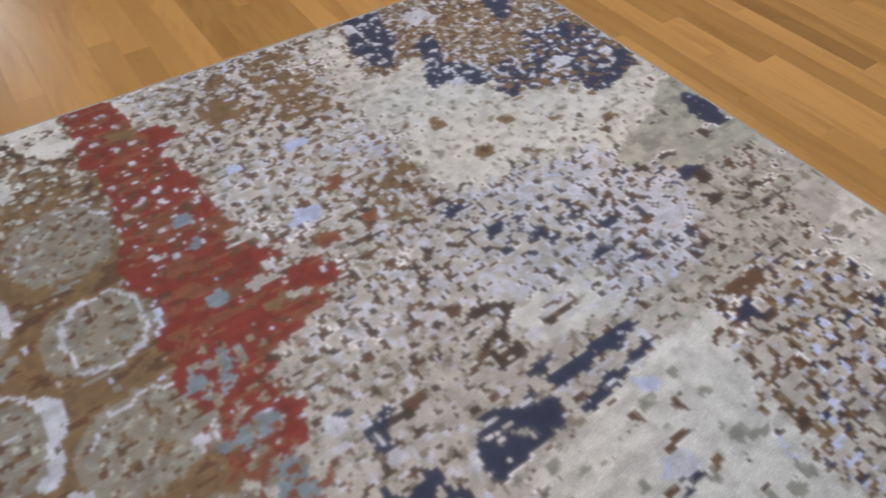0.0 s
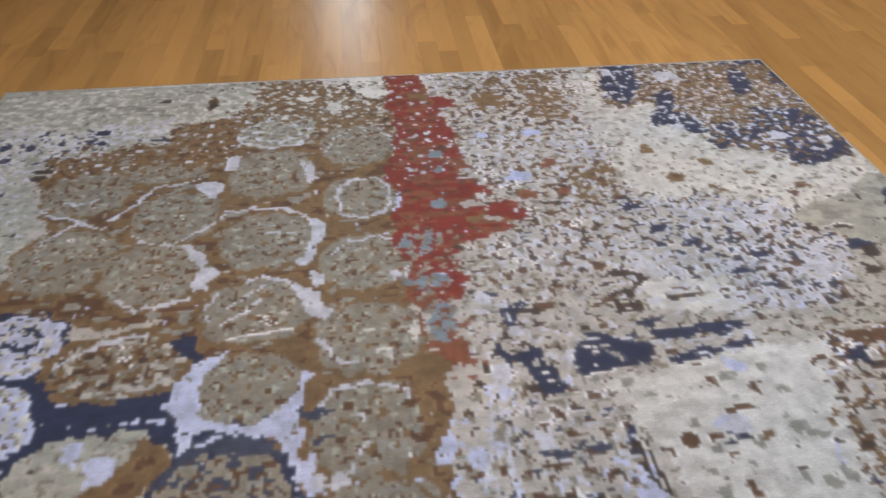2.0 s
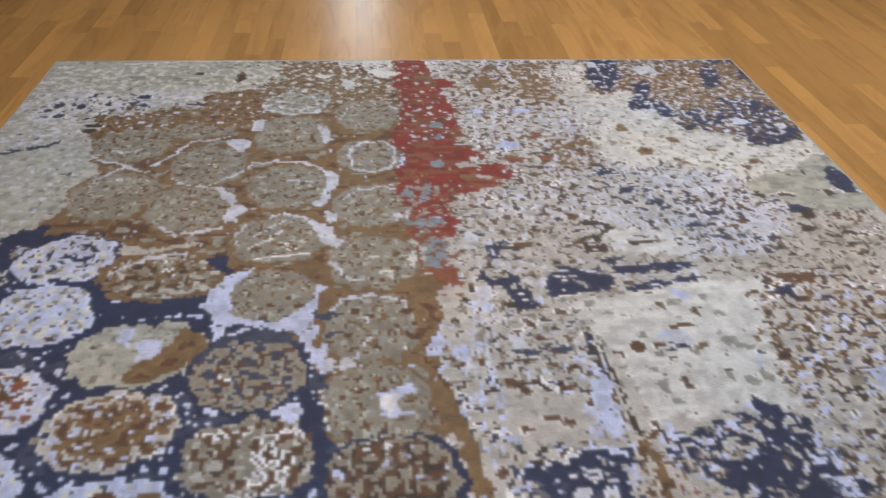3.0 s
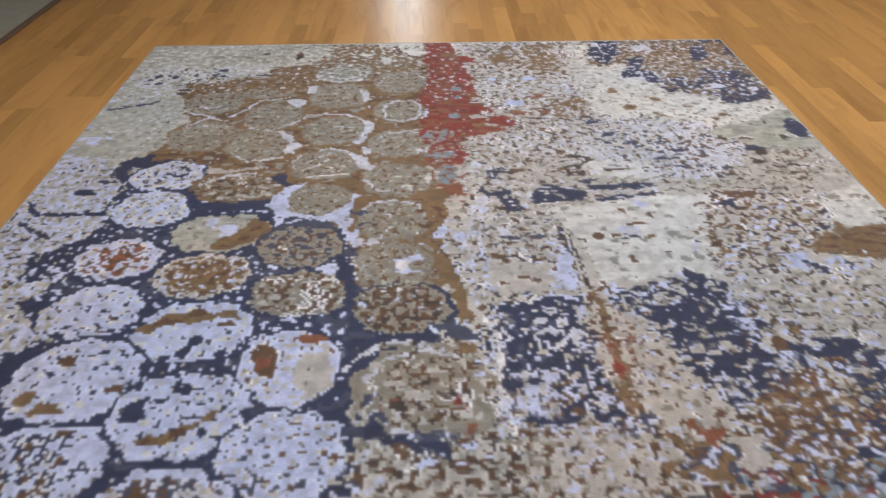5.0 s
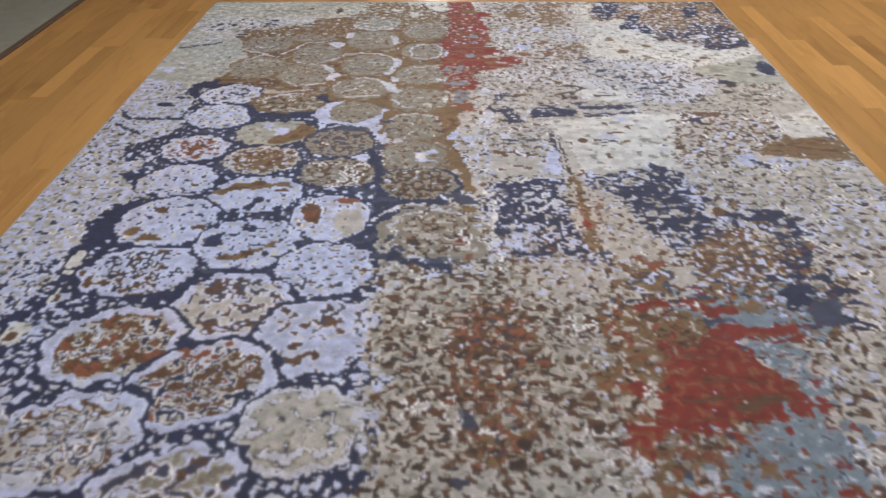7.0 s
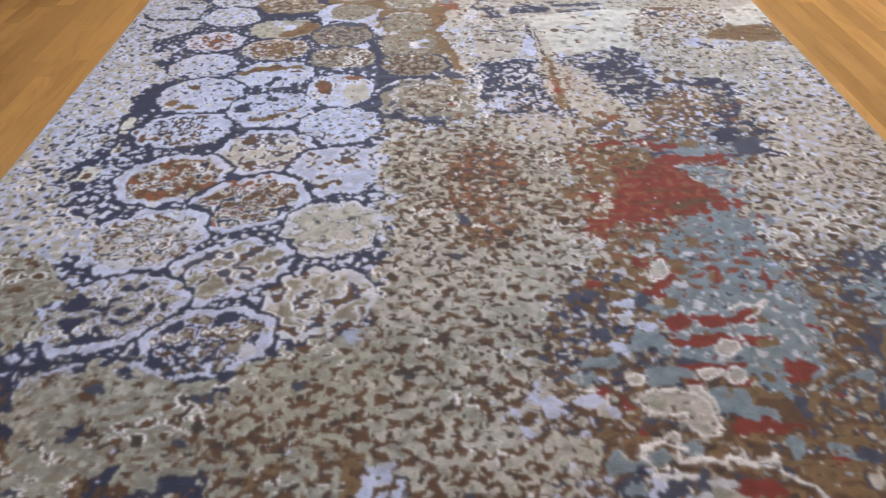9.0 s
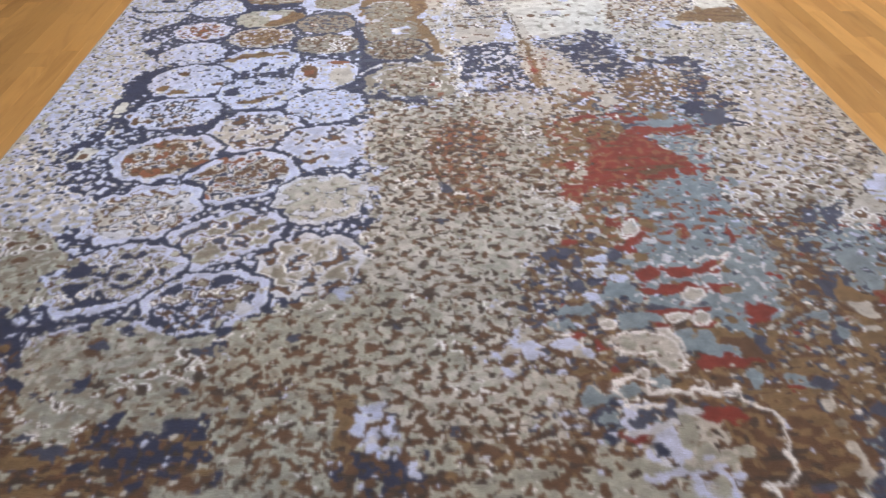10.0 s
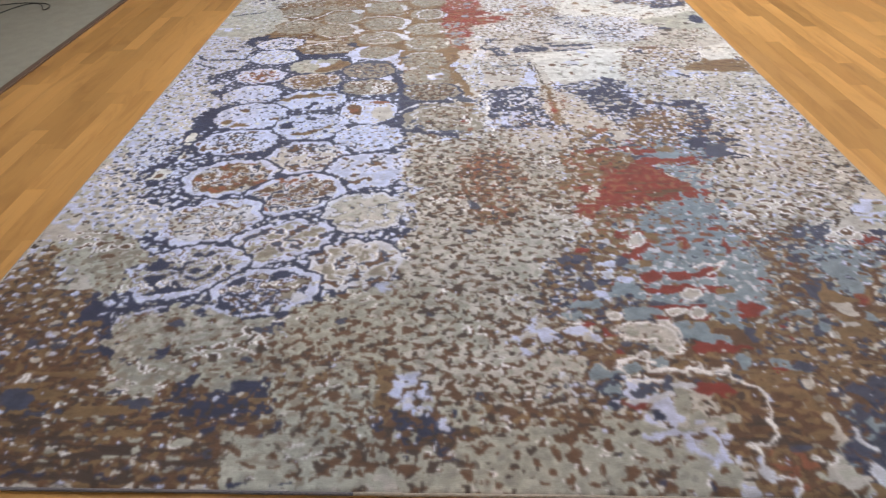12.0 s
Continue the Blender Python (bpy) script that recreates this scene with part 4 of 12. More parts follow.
spots(TAUPE, (1.269, 2.53, 0.025, 0.012), (1.331, 2.752, 0.023, 0.014), (1.303, 2.663, 0.02, 0.01), (1.171, 2.894, 0.015, 0.012), (1.242, 2.881, 0.015, 0.015), (1.246, 2.912, 0.011, 0.015), (1.223, 2.942, 0.015, 0.018), (1.227, 2.971, 0.018, 0.015), (1.089, 3.039, 0.02, 0.014), (1.039, 3.01, 0.014, 0.017), (1.054, 3.039, 0.014, 0.011), (1.222, 3.056, 0.014, 0.013), (1.22, 3.111, 0.013, 0.01), (1.144, 3.109, 0.013, 0.013), (1.284, 3.071, 0.024, 0.019), (1.158, 2.623, 0.012, 0.015))
stroke(STEEL, 0.036, (0.724, 3.62), (0.745, 3.654), (0.766, 3.687))
area(NAVY, 0.012, (-1.401, 2.77), (-1.285, 2.772), (-1.286, 2.722), (-1.149, 2.776), (-1.111, 2.932), (-1.209, 2.915), (-1.246, 2.869), (-1.282, 2.913), (-1.315, 2.836), (-1.365, 2.85))
area(NAVY, 0.012, (-1.275, 2.972), (-1.239, 2.929), (-1.175, 2.93), (-1.082, 2.962), (-1.028, 2.963), (-1.09, 2.99), (-1.136, 3.031), (-1.129, 3.071), (-1.192, 3.043), (-1.239, 3.015))
area(NAVY, 0.012, (-1.359, 2.686), (-1.346, 2.597), (-1.295, 2.598), (-1.216, 2.619), (-1.159, 2.638), (-1.104, 2.621), (-1.015, 2.649), (-1.041, 2.694), (-1.094, 2.71), (-1.139, 2.776), (-1.265, 2.773))
stroke(NAVY, 0.024, (-1.24, 2.404), (-1.091, 2.395), (-0.963, 2.39))
area(NAVY, 0.012, (-0.836, 2.515), (-0.783, 2.517), (-0.739, 2.529), (-0.674, 2.539), (-0.594, 2.521), (-0.536, 2.561), (-0.607, 2.571), (-0.692, 2.557), (-0.777, 2.544))
area(NAVY, 0.012, (-0.52, 2.599), (-0.416, 2.62), (-0.315, 2.623), (-0.282, 2.653), (-0.331, 2.666), (-0.452, 2.656))
stroke(NAVY, 0.036, (-0.242, 2.451), (-0.177, 2.481), (-0.092, 2.483), (-0.05, 2.516))
area(NAVY, 0.012, (-1.123, 3.21), (-1.09, 3.211), (-1.044, 3.247), (-1.004, 3.266), (-0.948, 3.267), (-0.938, 3.249), (-0.898, 3.273), (-0.86, 3.239), (-0.843, 3.216), (-0.829, 3.263), (-0.835, 3.297), (-0.863, 3.307), (-0.918, 3.284), (-0.94, 3.312), (-0.994, 3.293), (-1.049, 3.314), (-1.085, 3.302), (-1.112, 3.313), (-1.13, 3.29), (-1.107, 3.268))
area(NAVY, 0.012, (-1.033, 3.429), (-1.023, 3.379), (-0.969, 3.359), (-0.95, 3.349), (-0.938, 3.401), (-0.961, 3.441), (-0.987, 3.469), (-1.005, 3.459))

# where the wear is thin
calm(0.25, (-1.53, 0.0), (-0.8, 0.0), (-1.2, 0.5), (-1.25, 1.15), (-1.53, 1.2))
calm(0.45, (-1.25, 1.15), (-0.95, 0.3), (-0.05, 0.3), (-0.05, 2.0), (-0.25, 2.8), (-0.3, 3.5), (-1.1, 3.6), (-1.3, 2.5))
calm(0.1, (0.42, 1.47), (0.80, 1.45), (0.85, 1.92), (0.45, 1.95))
calm(0.4, (0.35, 1.35), (1.1, 1.3), (1.15, 1.9), (0.5, 1.9))
calm(0.4, (-1.53, 3.4), (-0.9, 3.75), (-0.9, 4.22), (-1.53, 4.22))
calm(0.4, (0.85, 3.6), (1.53, 3.6), (1.53, 4.22), (0.85, 4.22))
calm(0.3, (0.75, 0.38), (1.0, 0.36), (1.53, 0.6), (1.53, 0.85), (0.8, 0.75))

# ---- weave the design into a pile ----
# small crisp flecks inside the pale ovals of the blue field
mosaic((LILAC, SKY), 0.046, 0.032, ((NAVY, 0.12), (BROWN, 0.11), (UMBER, 0.06), (SLATE, 0.04), (CREAM, 0.10)), (-1.28, 1.25), (-0.28, 1.25), (-0.28, 3.45), (-1.28, 3.45))
mosaic((NAVY, SLATE), 0.056, 0.036, ((LILAC, 0.30), (CREAM, 0.24), (TAUPE, 0.10)), (-1.52, 1.1), (-1.12, 1.25), (-1.10, 3.4), (-1.52, 3.4))
mosaic((LILAC, SKY), 0.050, 0.034, ((CREAM, 0.26), (IVORY, 0.2), (BROWN, 0.10), (TAUPE, 0.10)), (-0.05, 0.0), (1.52, 0.0), (1.52, 1.5), (-0.05, 1.5))
mosaic((LILAC, SKY), 0.060, 0.044, ((WHITE, 0.10), (IVORY, 0.3)), (-1.52, 0.0), (-0.05, 0.0), (-0.05, 1.4), (-1.1, 1.1), (-1.52, 1.1))
mosaic((LILAC, SKY), 0.050, 0.034, ((CREAM, 0.24), (TAUPE, 0.14), (SLATE, 0.08)), (0.0, 1.45), (1.5, 1.4), (1.5, 2.2), (0.0, 2.2))
# the worn mixed grounds: one fleck beside the other
mosaic((BROWN, UMBER, TAUPE, MOSS, OCHRE), 0.046, 0.030, ((CREAM, 0.20), (IVORY, 0.12)), (-0.30, 2.1), (0.45, 2.2), (0.5, 2.75), (0.45, 3.35), (-0.30, 3.45))
mosaic((CREAM, SAGE, IVORY, TAUPE), 0.042, 0.029, ((BROWN, 0.17), (TAUPE, 0.13), (UMBER, 0.06), (LILAC, 0.05), (MOSS, 0.07)), (-0.30, 2.15), (0.55, 2.30), (0.60, 2.75), (0.75, 3.35), (-0.30, 3.45))
mosaic((CREAM, SAGE, IVORY, TAUPE, LILAC), 0.052, 0.034, ((BROWN, 0.20), (SLATE, 0.10), (UMBER, 0.10), (OCHRE, 0.08), (TAUPE, 0.12)), (0.55, 2.05), (1.05, 1.95), (1.05, 3.0), (0.85, 3.0), (0.6, 2.7))
mosaic((BROWN, OCHRE, UMBER, RED, RUST), 0.058, 0.040, ((CREAM, 0.26), (IVORY, 0.16), (LILAC, 0.14), (TAUPE, 0.10)), (0.95, 1.35), (1.52, 1.3), (1.52, 3.1), (1.1, 3.1), (1.0, 2.5))
mosaic((CREAM, IVORY, SAGE, LILAC), 0.066, 0.030, ((SLATE, 0.08), (TAUPE, 0.08), (BROWN, 0.06)), (1.0, 1.6), (1.52, 1.5), (1.52, 3.0), (1.05, 3.0))
mosaic((RED, STEEL, OCHRE, BROWN), 0.056, 0.032, ((OCHRE, 0.09), (STEEL, 0.10), (RED, 0.08), (RUST, 0.10), (BROWN, 0.07), (LILAC, 0.04)), (0.2, 2.35), (1.4, 2.2), (1.4, 3.5), (0.2, 3.5))
mosaic((CREAM, SAGE, IVORY), 0.044, 0.030, ((BROWN, 0.13), (TAUPE, 0.14), (MOSS, 0.08), (UMBER, 0.05)), (-0.28, 2.65), (0.75, 2.65), (0.8, 3.3), (-0.28, 3.4))
mosaic((RED,), 0.060, 0.028, ((STEEL, 0.14), (OCHRE, 0.13), (BROWN, 0.10), (UMBER, 0.07)), (0.2, 2.35), (1.4, 2.2), (1.4, 3.5), (0.2, 3.5))
mosaic((LILAC,), 0.050, 0.032, ((STEEL, 0.24), (RED, 0.12), (BROWN, 0.18), (OCHRE, 0.10)), (0.35, 2.5), (1.5, 1.7), (1.5, 3.6), (0.35, 3.4))
mosaic((NAVY, SLATE), 0.044, 0.030, ((LILAC, 0.16), (SLATE, 0.12), (CREAM, 0.06)), (-0.1, 1.0), (1.5, 1.0), (1.5, 3.0), (-0.1, 3.0))
mosaic((NAVY, OCHRE, BROWN), 0.044, 0.034, ((SLATE, 0.16), (CREAM, 0.08), (BROWN, 0.14), (NAVY, 0.10), (OCHRE, 0.08)), (0.6, 0.0), (1.52, 0.0), (1.52, 0.45), (0.8, 0.42))
mosaic((CREAM, SAGE, IVORY), 0.060, 0.042, ((TAUPE, 0.06), (MOSS, 0.04), (BROWN, 0.03)), (0.3, 0.35), (1.5, 0.35), (1.5, 2.1), (0.3, 2.1))
mosaic((BROWN, OCHRE, TAUPE, SAGE, CREAM, MOSS), 0.054, 0.034, ((TAUPE, 0.10), (BROWN, 0.09), (CREAM, 0.07), (UMBER, 0.06)), (-1.5, 3.3), (1.5, 3.1), (1.5, 4.2), (-1.5, 4.2))


# the near quarter, over the worn ground
area(STEEL, 0.012, (0.672, 3.075), (0.839, 3.038), (0.927, 3.143), (0.921, 3.35), (0.867, 3.584), (0.712, 3.662), (0.551, 3.628), (0.543, 3.447), (0.644, 3.264))
area(CREAM, 0.012, (-0.002, 3.369), (0.191, 3.382), (0.283, 3.437), (0.256, 3.506), (0.224, 3.613), (0.203, 3.653), (0.153, 3.689), (0.187, 3.767), (0.177, 3.836), (0.255, 3.858), (0.254, 3.938), (0.192, 3.994), (0.115, 4.004), (-0.031, 3.996))
area(SAGE, 0.012, (-0.031, 3.996), (0.468, 4.011), (0.42, 4.167), (-0.038, 4.141))
area(BROWN, 0.012, (0.291, 3.388), (0.521, 3.404), (0.517, 3.546), (0.468, 3.699), (0.401, 3.705), (0.369, 3.778), (0.537, 3.788), (0.496, 3.921), (0.374, 3.93), (0.325, 3.973), (0.291, 4.007), (0.23, 3.997), (0.254, 3.938), (0.249, 3.857), (0.183, 3.837), (0.189, 3.748), (0.19, 3.692), (0.21, 3.653), (0.245, 3.572), (0.259, 3.483))
area(BROWN, 0.012, (0.542, 3.77), (0.834, 3.693), (0.929, 3.617), (0.962, 3.434), (1.281, 3.456), (0.862, 4.192), (0.603, 4.177), (0.607, 4.047), (0.484, 4.04), (0.486, 3.952))
flecks(OCHRE, 0.5, 0.10, 0.024, (0.913, 3.431), (1.281, 3.456), (1.035, 3.889), (0.731, 3.903), (0.69, 3.833))
spots(BROWN, (0.072, 4.057, 0.042, 0.014), (0.166, 4.043, 0.016, 0.022), (0.176, 4.056, 0.019, 0.018), (0.186, 4.029, 0.013, 0.026), (0.141, 4.047, 0.023, 0.01), (0.232, 4.053, 0.019, 0.021), (0.233, 4.08, 0.022, 0.017), (0.234, 4.04, 0.009, 0.014), (0.275, 4.056, 0.022, 0.012), (0.207, 4.095, 0.012, 0.011), (0.258, 4.081, 0.01, 0.024))
area(STEEL, 0.012, (0.641, 3.554), (0.671, 3.511), (0.796, 3.519), (0.83, 3.474), (0.911, 3.455), (0.875, 3.57), (0.854, 3.612), (0.778, 3.607), (0.771, 3.585), (0.699, 3.567))
stroke(STEEL, 0.030, (0.71, 3.685), (0.747, 3.688), (0.754, 3.708))
spots(SLATE, (0.771, 3.738, 0.011, 0.022), (0.774, 3.766, 0.011, 0.014), (1.01, 3.474, 0.019, 0.024), (1.029, 3.451, 0.021, 0.022), (0.989, 3.554, 0.022, 0.014), (0.986, 3.577, 0.014, 0.014), (0.937, 3.648, 0.027, 0.01), (1.082, 3.479, 0.025, 0.018), (1.087, 3.55, 0.018, 0.028), (1.156, 3.508, 0.029, 0.018), (1.131, 3.587, 0.018, 0.017), (0.875, 3.735, 0.026, 0.014), (0.953, 3.74, 0.022, 0.022), (0.928, 3.776, 0.014, 0.014), (0.831, 3.77, 0.017, 0.014), (1.061, 3.784, 0.022, 0.017))
spots(STEEL, (1.143, 3.471, 0.037, 0.028), (1.163, 3.496, 0.033, 0.021), (1.106, 3.574, 0.028, 0.022), (0.801, 3.866, 0.024, 0.015), (0.955, 3.643, 0.027, 0.01), (0.984, 3.723, 0.017, 0.018), (1.14, 3.683, 0.015, 0.02), (1.198, 3.522, 0.024, 0.018))
spots(RUST, (0.968, 3.782, 0.017, 0.023), (1.148, 3.599, 0.018, 0.011), (1.149, 3.625, 0.016, 0.013), (0.948, 3.691, 0.022, 0.012))
spots(CREAM, (0.962, 3.507, 0.04, 0.015), (0.929, 3.545, 0.014, 0.028), (0.908, 3.593, 0.016, 0.016), (1.009, 3.578, 0.012, 0.028), (0.962, 3.434, 0.021, 0.012), (1.01, 3.438, 0.026, 0.013), (1.083, 3.647, 0.019, 0.028), (1.081, 3.637, 0.027, 0.016), (1.054, 3.717, 0.027, 0.01), (0.815, 3.787, 0.022, 0.021), (0.809, 3.768, 0.011, 0.01), (0.867, 3.719, 0.012, 0.007), (0.962, 3.675, 0.01, 0.008), (1.023, 3.689, 0.013, 0.01), (0.915, 3.817, 0.013, 0.011), (0.998, 3.752, 0.009, 0.014))
area(SLATE, 0.012, (0.867, 4.055), (0.897, 4.036), (0.923, 4.023), (0.953, 4.032), (0.904, 4.119), (0.885, 4.091))
area(CREAM, 0.012, (0.763, 4.186), (0.786, 4.163), (0.781, 4.138), (0.794, 4.148), (0.809, 4.164), (0.85, 4.154), (0.865, 4.149), (0.848, 4.191))
area(SAGE, 0.012, (-1.151, 3.683), (-0.852, 3.72), (-0.538, 3.731), (-0.293, 3.773), (-0.273, 3.859), (-0.025, 3.858), (-0.039, 4.168), (-0.951, 4.117))
area(BROWN, 0.012, (-1.037, 3.93), (-0.964, 3.924), (-0.874, 3.924), (-0.802, 3.909), (-0.654, 3.93), (-0.535, 3.949), (-0.434, 3.94), (-0.344, 3.936), (-0.264, 3.975), (-0.272, 4.038), (-0.379, 4.061), (-0.455, 4.041), (-0.49, 4.104), (-0.5, 4.142), (-0.951, 4.117))
mosaic((CREAM, SAGE, IVORY), 0.036, 0.026, ((BROWN, 0.15), (TAUPE, 0.12), (UMBER, 0.07)), (-0.28, 2.6), (0.40, 2.6), (0.40, 3.45), (0.25, 3.95), (-0.28, 3.9))
mosaic((BROWN, UMBER, OCHRE), 0.036, 0.026, ((CREAM, 0.20), (IVORY, 0.10), (TAUPE, 0.08)), (-0.28, 2.6), (0.45, 2.6), (0.42, 3.45), (0.25, 3.95), (-0.28, 3.9))
mosaic((STEEL,), 0.040, 0.024, ((SLATE, 0.10), (LILAC, 0.09), (TAUPE, 0.08)), (0.2, 2.3), (1.5, 2.3), (1.5, 3.8), (0.2, 3.8))
mosaic((BROWN, OCHRE), 0.060, 0.030, ((SAGE, 0.09), (UMBER, 0.14), (CREAM, 0.06), (SLATE, 0.05), (OCHRE, 0.10), (TAUPE, 0.05)), (-1.1, 3.5), (1.5, 3.3), (1.3, 4.2), (-1.1, 4.2))
calm(0.5, (-0.05, 3.36), (1.3, 3.42), (1.1, 4.2), (-0.9, 4.2), (-1.1, 3.7), (-0.05, 3.65))

# the medallion field, oval by oval, and the channels between them
# the pale far corner
grain(SAGE, ((CREAM, 0.3), (MOSS, 0.1), (PEARL, 0.05),), (-1.499, 0.044), (-1.508, 0.793), (-1.341, 1.26), (-1.193, 1.166), (-1.123, 1.036), (-1.122, 0.841), (-1.188, 0.621), (-1.16, 0.479), (-0.666, 0.424), (-0.621, 0.233), (-0.559, 0.019))
grain(SAGE, ((PEARL, 0.42), (CREAM, 0.15), (NAVY, 0.05),), (-1.511, 0.292), (-1.319, 0.295), (-1.008, 0.227), (-0.678, 0.331), (-0.684, 0.446), (-0.959, 0.453), (-1.16, 0.479), (-1.188, 0.621), (-1.363, 0.699), (-1.476, 0.695))
flecks(MOSS, 0.3, 0.1, 0.02, (-0.817, 0.005), (-0.523, 0.019), (-0.622, 0.425), (-0.803, 0.375))
flecks(BROWN, 0.3, 0.05, 0.02, (-0.806, 0.072), (-0.547, 0.019), (-0.6, 0.425), (-0.749, 0.445), (-0.978, 0.461), (-0.811, 0.328))
spots(NAVY, (-1.427, 0.363, 0.027, 0.014), (-1.317, 0.432, 0.027, 0.02), (-1.339, 0.479, 0.018, 0.013), (-1.264, 0.497, 0.022, 0.013), (-1.445, 0.407, 0.014, 0.011), (-1.297, 0.296, 0.015, 0.012), (-1.161, 0.322, 0.019, 0.012), (-1.178, 0.377, 0.017, 0.011))
spots(SLATE, (-1.102, 0.332, 0.037, 0.028), (-1.116, 0.378, 0.028, 0.014), (-1.068, 0.276, 0.015, 0.019), (-0.721, 0.175, 0.033, 0.037), (-0.819, 0.333, 0.029, 0.017), (-0.875, 0.397, 0.032, 0.011), (-0.997, 0.277, 0.018, 0.015))
spots(UMBER, (-1.21, 0.549, 0.034, 0.014), (-1.189, 0.52, 0.026, 0.013), (-1.212, 0.589, 0.024, 0.016), (-0.957, 0.462, 0.042, 0.011), (-1.036, 0.482, 0.031, 0.011))
stroke(NAVY, 0.024, (-1.492, 0.745), (-1.411, 0.719), (-1.363, 0.699), (-1.302, 0.667))
stroke(SAGE, 0.008, (-1.419, 0.697), (-1.355, 0.721))
area(OCHRE, 0.008, (-1.188, 0.621), (-1.16, 0.479), (-0.957, 0.462), (-0.666, 0.424), (-0.621, 0.233), (-0.572, 0.019), (-0.274, 0.078), (-0.128, 0.188), (-0.095, 0.569), (-0.13, 0.977), (-0.085, 1.191), (-0.071, 1.398), (-0.057, 1.533), (-0.078, 1.726), (-0.336, 1.71), (-0.609, 1.346), (-0.783, 1.263), (-0.934, 1.231), (-1.103, 1.197), (-1.198, 1.153), (-1.125, 1.03), (-1.067, 0.876), (-0.918, 0.814), (-0.923, 0.705), (-1.035, 0.645))
flecks(BROWN, 0.32, 0.11, 0.018, (-1.188, 0.621), (-1.16, 0.479), (-0.957, 0.462), (-0.666, 0.424), (-0.621, 0.233), (-0.572, 0.019), (-0.274, 0.078), (-0.095, 0.569), (-0.071, 1.398), (-0.078, 1.726), (-0.336, 1.71), (-0.609, 1.346), (-0.934, 1.231), (-1.198, 1.153), (-1.067, 0.876))
flecks(MOSS, 0.12, 0.07, 0.02, (-1.188, 0.621), (-0.957, 0.462), (-0.666, 0.424), (-0.572, 0.019), (-0.274, 0.078), (-0.095, 0.569), (-0.071, 1.398), (-0.336, 1.71), (-0.609, 1.346), (-0.934, 1.231), (-1.198, 1.153), (-1.067, 0.876))
flecks(BROWN, 0.45, 0.05, 0.02, (-0.572, 0.019), (-0.1, 0.079), (-0.088, 0.389), (-0.315, 0.385), (-0.638, 0.469), (-0.706, 0.445))
flecks(CREAM, 0.3, 0.05, 0.02, (-0.572, 0.019), (-0.1, 0.079), (-0.088, 0.389), (-0.315, 0.385), (-0.638, 0.469), (-0.706, 0.445))
flecks(UMBER, 0.12, 0.04, 0.018, (-0.572, 0.019), (-0.1, 0.079), (-0.088, 0.389), (-0.315, 0.385), (-0.638, 0.469), (-0.706, 0.445))
for u, v, ru, rv in ((-1.035, 0.679, 0.128, 0.116), (-0.825, 0.552, 0.128, 0.1), (-0.743, 0.832, 0.125, 0.118), (-1.012, 0.995, 0.14, 0.123), (-0.772, 1.065, 0.128, 0.118), (-0.484, 0.629, 0.136, 0.13), (-0.471, 0.96, 0.13, 0.118), (-0.202, 0.49, 0.124, 0.122), (-0.202, 0.783, 0.112, 0.1), (-0.188, 1.072, 0.13, 0.108), (-0.475, 1.228, 0.135, 0.108), (-0.193, 1.347, 0.134, 0.114), (-0.474, 1.472, 0.12, 0.102), (-0.198, 1.597, 0.13, 0.12), (-0.195, 1.84, 0.13, 0.108)):
    rosette(u, v, ru, rv, TAUPE, OCHRE, (MOSS, 0.75, 0.22), (BROWN, 0.7, 0.09), (OCHRE, 0.4, 0.07), (BROWN, 0.35, 0.06), (SAGE, 0.5, 0.06))
rosette(-0.49, 0.36, 0.142, 0.126, SAGE, OCHRE, (TAUPE, 0.6, 0.51), (MOSS, 0.7, 0.18), (BROWN, 0.4, 0.06), (PEARL, 0.95, 0.20))
# ground of the blue field
area(NAVY, 0.01, (-1.24, 1.16), (-0.92, 1.3), (-0.64, 1.5), (-0.6, 1.62), (-0.36, 1.64), (-0.29, 1.95), (-0.05, 2.1), (-0.05, 2.2), (-0.28, 2.3), (-0.27, 2.62), (-0.27, 2.95), (-0.26, 3.26), (-0.5, 3.6), (-1.12, 3.6), (-1.16, 3.0), (-1.2, 2.6), (-1.16, 2.2), (-1.2, 1.9), (-1.16, 1.6), (-1.22, 1.4))
flecks(SLATE, 0.25, 0.12, 0.03, (-1.371, 1.776), (-1.156, 1.641), (-0.308, 1.524), (-0.147, 3.038), (-1.028, 3.075), (-1.161, 2.419))
flecks(LILAC, 0.10, 0.026, 0.02, (-1.16, 1.2), (-0.3, 1.7), (-0.27, 3.3), (-0.5, 3.58), (-1.1, 3.6), (-1.2, 2.4))
rosette(-1.065, 1.293, 0.133, 0.105, LILAC, NAVY, (IVORY, 0.6, 0.25), (NAVY, 0.3, 0.19), (TAUPE, 0.7, 0.08))
rosette(-1.05, 1.508, 0.135, 0.109, LILAC, NAVY, (IVORY, 0.55, 0.32), (TAUPE, 0.6, 0.11), (BROWN, 0.45, 0.06))
rosette(-0.78, 1.375, 0.162, 0.097, OCHRE, OCHRE, (TAUPE, 0.6, 0.58), (CREAM, 0.8, 0.26), (BROWN, 0.4, 0.23), (UMBER, 0.55, 0.06))
rosette(-0.773, 1.655, 0.157, 0.102, SAGE, NAVY, (CREAM, 0.6, 0.22), (TAUPE, 0.5, 0.14))
rosette(-0.5, 1.735, 0.133, 0.103, TAUPE, NAVY, (BROWN, 0.78, 0.23), (SLATE, 0.4, 0.37), (BROWN, 0.35, 0.10), (MOSS, 0.6, 0.16))
rosette(-1.066, 1.785, 0.128, 0.095, LILAC, NAVY, (IVORY, 0.8, 0.18), (BROWN, 0.0, 0.32), (RUST, 0.3, 0.22), (LILAC, 0.35, 0.05))
